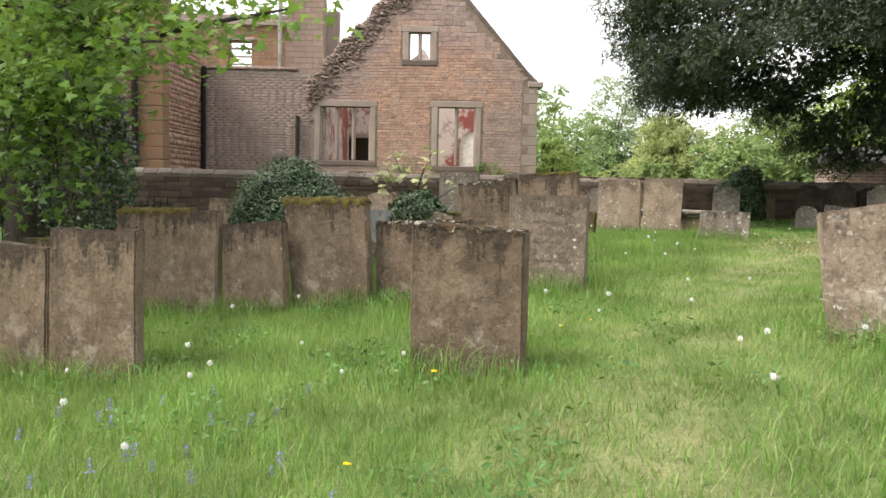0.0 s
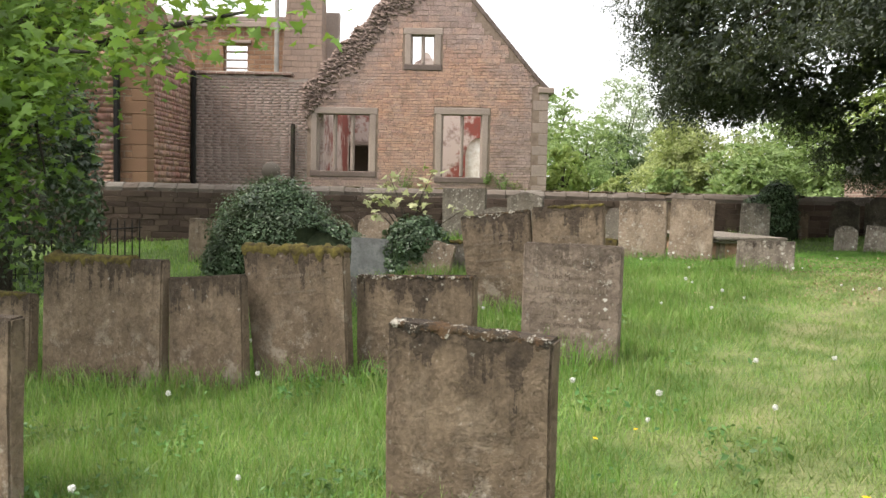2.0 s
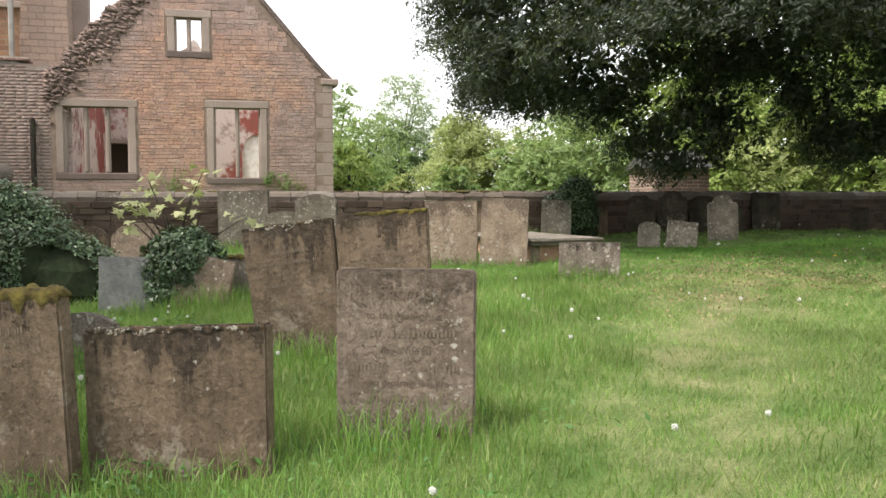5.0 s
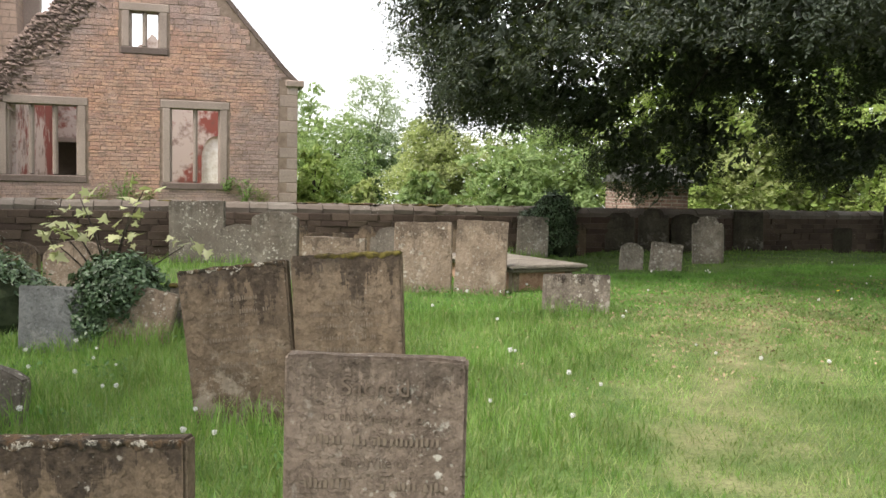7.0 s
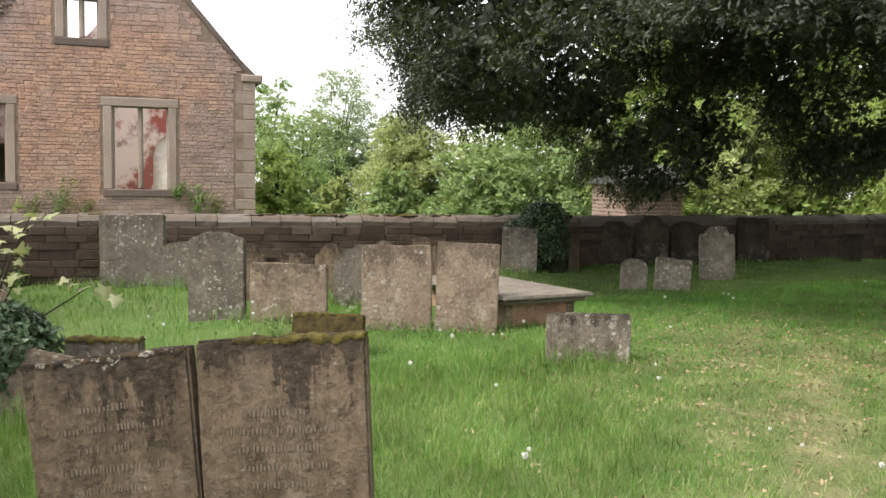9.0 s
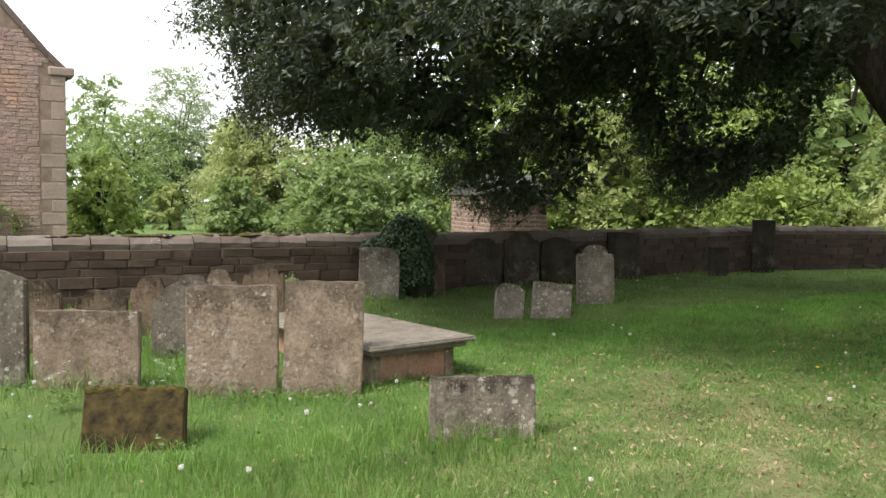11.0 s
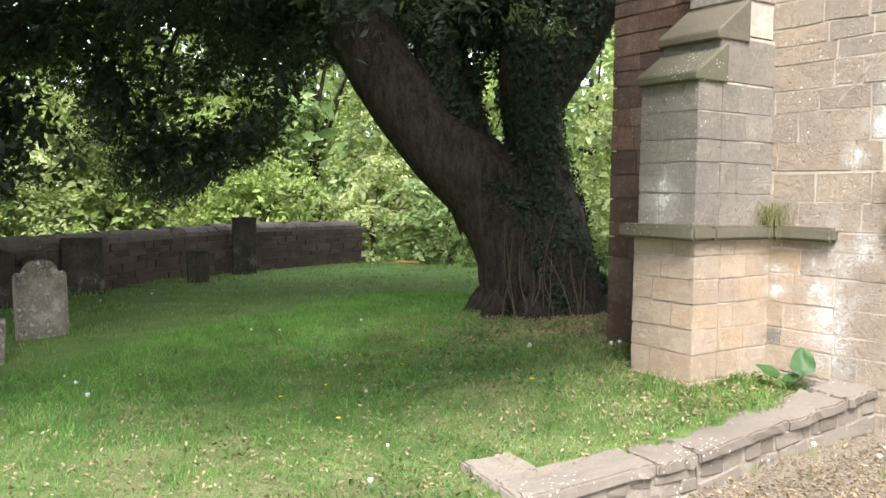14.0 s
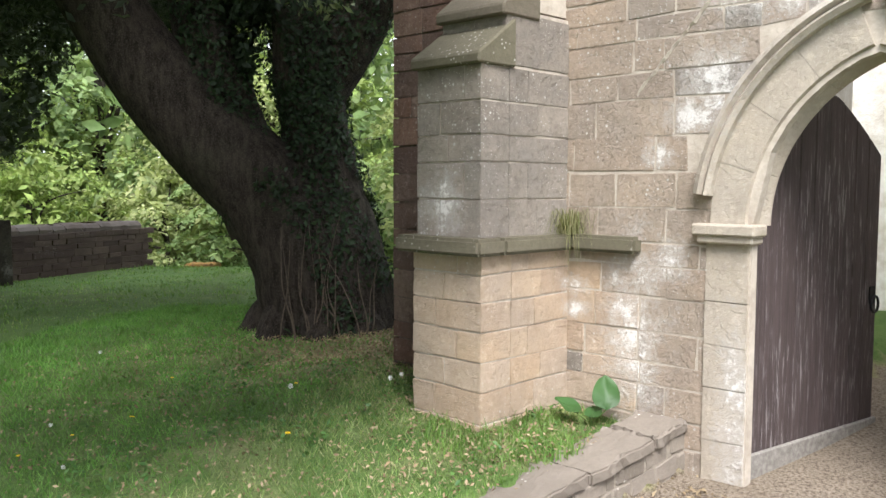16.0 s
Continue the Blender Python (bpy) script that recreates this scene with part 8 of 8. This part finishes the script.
tuft("grass_tuft", tuple(q), 260, 0.34, 1.3, 3, "dry grass tuft growing on the string course")


def cow_parsley():
    t = thing("cow_parsley", (0, 0, -50), "cow parsley with lacy white flower heads on thin stems", "wild flower", "cow parsley")
    rng = np.random.default_rng(8)
    for k in range(4):
        a = k * 1.7
        e = np.array([0.11 * math.cos(a), 0.11 * math.sin(a), 0.42 + 0.07 * (k % 3)])
        vs, fs = tube([(0, 0, -0.03), tuple(e * np.array([0.4, 0.4, 0.6])), tuple(e)], [0.004, 0.003, 0.002], 5)
        soup("stem", vs, fs, M_STEM, t)
        r, b = 0.055 * np.sqrt(rng.random(60)), rng.uniform(0, 6.28, 60)
        leaves("flower_head", e + np.stack([r * np.cos(b), r * np.sin(b), 0.012 - 3 * r * r + rng.normal(0, 0.010, 60)], 1), [(0, 0, 1)] * 60, 0.0055, M_WHITE, t, k)
    p = rng.normal(0, 1, (120, 3)) * np.array([0.09, 0.09, 0.05]) + np.array([0, 0, 0.14])
    leaves("foliage", p, [(0, 0, 1)] * 120, 0.022, M_FERN, t, 9)
    return t


M_FERN = leaf_mat("weed_leaf", ((0.07, 0.14, 0.03), (0.12, 0.20, 0.05), (0.16, 0.22, 0.08)), 0.6, 0.3)
scatter(cow_parsley(), [(2.55, 5.0), (2.75, 4.85), (2.35, 5.25), (3.1, 4.8), (3.3, 5.0), (2.4, 15.2), (2.55, 15.45), (1.75, 15.3), (5.4, 18.6), (6.1, 19.3), (5.8, 19.0)])


def weed(x, y, z, h, mat, label, seed, spread=0.3):
    t = thing("weed", (x, y, z), label, "weed", "weeds on the walls")
    rng = random.Random(seed)
    pts = []
    for k in range(7):
        a, r = rng.uniform(0, 6.28), rng.uniform(0.2, 1.0) * spread
        e = (r * math.cos(a), 0.3 * r * math.sin(a), h * rng.uniform(0.55, 1.0))
        vs, fs = tube([(0, 0, -0.02), (e[0] * 0.3, e[1] * 0.3, e[2] * 0.55), e], [0.008, 0.006, 0.003], 5)
        soup("stem", vs, fs, M_STEM, t)
        for i in range(26):
            u = rng.uniform(0.25, 1.05)
            pts.append((e[0] * u + rng.gauss(0, 0.05), e[1] * u + rng.gauss(0, 0.03), e[2] * u + rng.gauss(0, 0.05)))
    leaves("foliage", pts, [(0, -0.5, 0.8)] * len(pts), 0.035, mat, t, seed)


for k, (x, y, z, h) in enumerate(((-1.45, FY - 0.12, 2.15, 0.95), (-1.95, FY - 0.12, 2.15, 0.6), (1.35, FY - 0.12, 2.2, 0.75), (1.7, FY - 0.12, 2.2, 0.5), (0.9, FY - 0.1, 2.63, 0.3), (-1.0, FY - 0.12, 2.15, 0.5))):
    weed(x, y, z, h, M_STRAW if k % 2 else M_FERN, "straggling weed rooted at the foot of the ruined wall", 300 + k)
for k, (x, h) in enumerate(((0.55, 0.35), (5.2, 0.3), (-1.4, 0.3), (3.9, 0.26))):
    weed(x, 20.62, ground_z(x, 20.6) + (0.42 if k == 0 else 0.0), h, M_FERN, "small green fern on the boundary wall", 320 + k, 0.18)


def wall_moss():
    rng = random.Random(31)
    for k in range(70):
        s = rng.uniform(9.0, WALL_LEN - 0.3) if k % 2 else rng.gauss(18.6, 1.0)
        x, y, a = wall_at(min(max(s, 0.5), WALL_LEN - 0.1))
        bm = bmesh.new()
        r = bmesh.ops.create_icosphere(bm, subdivisions=2, radius=1.0)
        sx, sy, sz = rng.uniform(0.05, 0.22), rng.uniform(0.05, 0.12), rng.uniform(0.012, 0.03)
        for v in bm.verts:
            q = 1 + 0.5 * noise.noise(v.co * 2.2 + Vector((k, 0, 0)))
            v.co = Vector((v.co.x * sx * q, v.co.y * sy * q, v.co.z * sz * q))
        bm.transform(pose(x, y, WALL_TOP + 0.05, 0, 0, math.degrees(a)) @ pose(0, rng.uniform(0.12, 0.28), 0))
        part("moss", bm, M_MOSS if rng.random() < 0.45 else M_CRUST, boundary, "pad of moss on the coping", shade=True)


wall_moss()


def fallen_coping():
    x, y = 23.5, 22.2
    t = thing("fallen_coping", pose(x, y, ground_z(x, y) + 0.02, 3, 4, 20), "fallen coping slab grown over with orange moss past the wall end", "stone slab")
    bm = bmesh.new()
    box(bm, -0.8, 0.8, -0.3, 0.3, -0.2, 0.16)
    bmesh.ops.subdivide_edges(bm, edges=bm.edges[:], cuts=4, use_grid_fill=True)
    for v in bm.verts:
        v.co += noise.noise_vector(v.co * 3) * 0.05
    bmesh.ops.bevel(bm, geom=[e for e in bm.edges if e.calc_face_angle(0) > 0.7], offset=0.02, segments=1, affect="EDGES")
    part("slab", bm, M_ORANGEMOSS, t, shade=True)


M_ORANGEMOSS = plain_mat("orange_moss", (0.10, 0.065, 0.03), (0.36, 0.20, 0.055), 9, 1.0, 1.0)
fallen_coping()

# ---- wall and church facing, stone by stone ----
def laid(name, m, length, z0, top, h_lo, h_hi, w_lo, w_hi, gap, proud, mat, seed, bond=False):
    """A sheet of separate stones or bricks in courses on the plane m (x along, -y out of the wall), joined into one part."""
    rng = random.Random(seed)
    rv, rf = [], []
    z, row = z0, 0
    while z < 9.0:
        h = rng.uniform(h_lo, h_hi)
        x = -(w_lo / 2 if bond and row % 2 else rng.random() * w_lo)
        while x < length:
            w = rng.uniform(w_lo, w_hi)
            x0, x1 = max(0.0, x), min(length, x + w)
            x += w
            if x1 - x0 < 0.04 or z + h > top((x0 + x1) / 2):
                continue
            d = proud * rng.uniform(0.5, 1.3)
            k = len(rv)
            for dy, e in ((0.02, 0.0), (-d, gap * 0.6)):
                for px_, pz in ((x0 + gap + e, z + gap + e), (x1 - gap - e, z + gap + e), (x1 - gap - e, z + h - gap - e), (x0 + gap + e, z + h - gap - e)):
                    rv.append(tuple(m @ Vector((px_ + rng.uniform(-gap, gap) * 0.4, dy, pz + rng.uniform(-gap, gap) * 0.4))))
            rf += [tuple(k + i for i in f) for f in ((4, 5, 6, 7), (0, 1, 5, 4), (1, 2, 6, 5), (2, 3, 7, 6), (3, 0, 4, 7))]
        z += h
        row += 1
    tagged(soup(name, rv, rf, mat, hall), kind="stuff")


laid("brick_facing", Matrix.Translation((-7.60, FY + 0.03, 0)), 3.35, 1.6, lambda x: 5.61 - 0.12 * smooth(2.4, 3.3, x), 0.082, 0.082, 0.245, 0.245, 0.0065, 0.004, M_BRICKS, 81, True)
laid("rubble_facing", Matrix.Translation((-7.62, 23.56, 0)) @ pose(0, 0, 0, 0, 0, 90), 3.0, 1.6, lambda x: 7.0 - 0.36 * x, 0.08, 0.18, 0.16, 0.46, 0.008, 0.012, M_WING, 82)
laid("rubble_facing", Matrix.Translation((-9.6, 23.1, 0)), 1.2, 1.6, lambda x: 7.0, 0.10, 0.22, 0.18, 0.5, 0.007, 0.008, M_WING, 83)
wall_pieces()
gable_facing()


def church_facing():
    rng = random.Random(77)
    z = 1.15
    while z < 5.6:
        h = rng.choice((0.15, 0.18, 0.21, 0.24))
        s = -1.9
        while s < 4.2:
            w = rng.uniform(0.22, 0.66)
            s0, s1 = s, s + w
            s += w
            if z < SPRING:
                if s0 < D0 - 0.2 < s1:
                    s1 = D0 - 0.2
                if s0 < D1 + 0.2 < s1:
                    s0 = D1 + 0.2
                if s1 - s0 < 0.08 or (s0 >= D0 - 0.22 and s1 <= D1 + 0.22):
                    continue
            else:
                inner = any(D0 - 0.05 < q < D1 + 0.05 and z < arch_z(min(max(q, D0), D1), 0.12) for q in np.linspace(s0, s1, 5))
                if inner:
                    continue
            if z + h < 1.4 and s1 < 0.6:
                continue
            low = z < 2.6 and s0 < 0.6
            if s1 < -0.6:
                stone_block(s0, s1, -0.014, 0.10, z, z + h, rng, M_DARKRED, church, rough=0.006)
                continue
            stone_block(s0, s1, -0.013 + rng.uniform(-0.003, 0.003), 0.10, z, z + h, rng, M_BUFF if low and rng.random() < 0.7 else (M_CHURCH if rng.random() < 0.9 else M_GREY), church, rough=0.007)
        z += h


church_facing()


def roof_scar(a, b):
    """Slanting line of old mortar where a lower roof once met the wall."""
    rng = random.Random(91)
    bm = bmesh.new()
    rows = []
    for i in range(27):
        u = i / 26
        sx, sz, w = a[0] + (b[0] - a[0]) * u, a[1] + (b[1] - a[1]) * u + rng.uniform(-0.010, 0.010), 0.020 * rng.uniform(0.5, 1.2)
        rows.append([bm.verts.new((sx, -0.012, sz + w)), bm.verts.new((sx, -0.026, sz + w * 0.4)), bm.verts.new((sx, -0.012, sz - w))])
    for p, q in zip(rows, rows[1:]):
        for k in range(2):
            bm.faces.new((p[k], q[k], q[k + 1], p[k + 1]))
    bm.transform(CM)
    part("roof_scar", bm, M_MORTAR, church, "slanting line of old roof mortar")


roof_scar((0.57, 3.92), (1.09, 4.47))
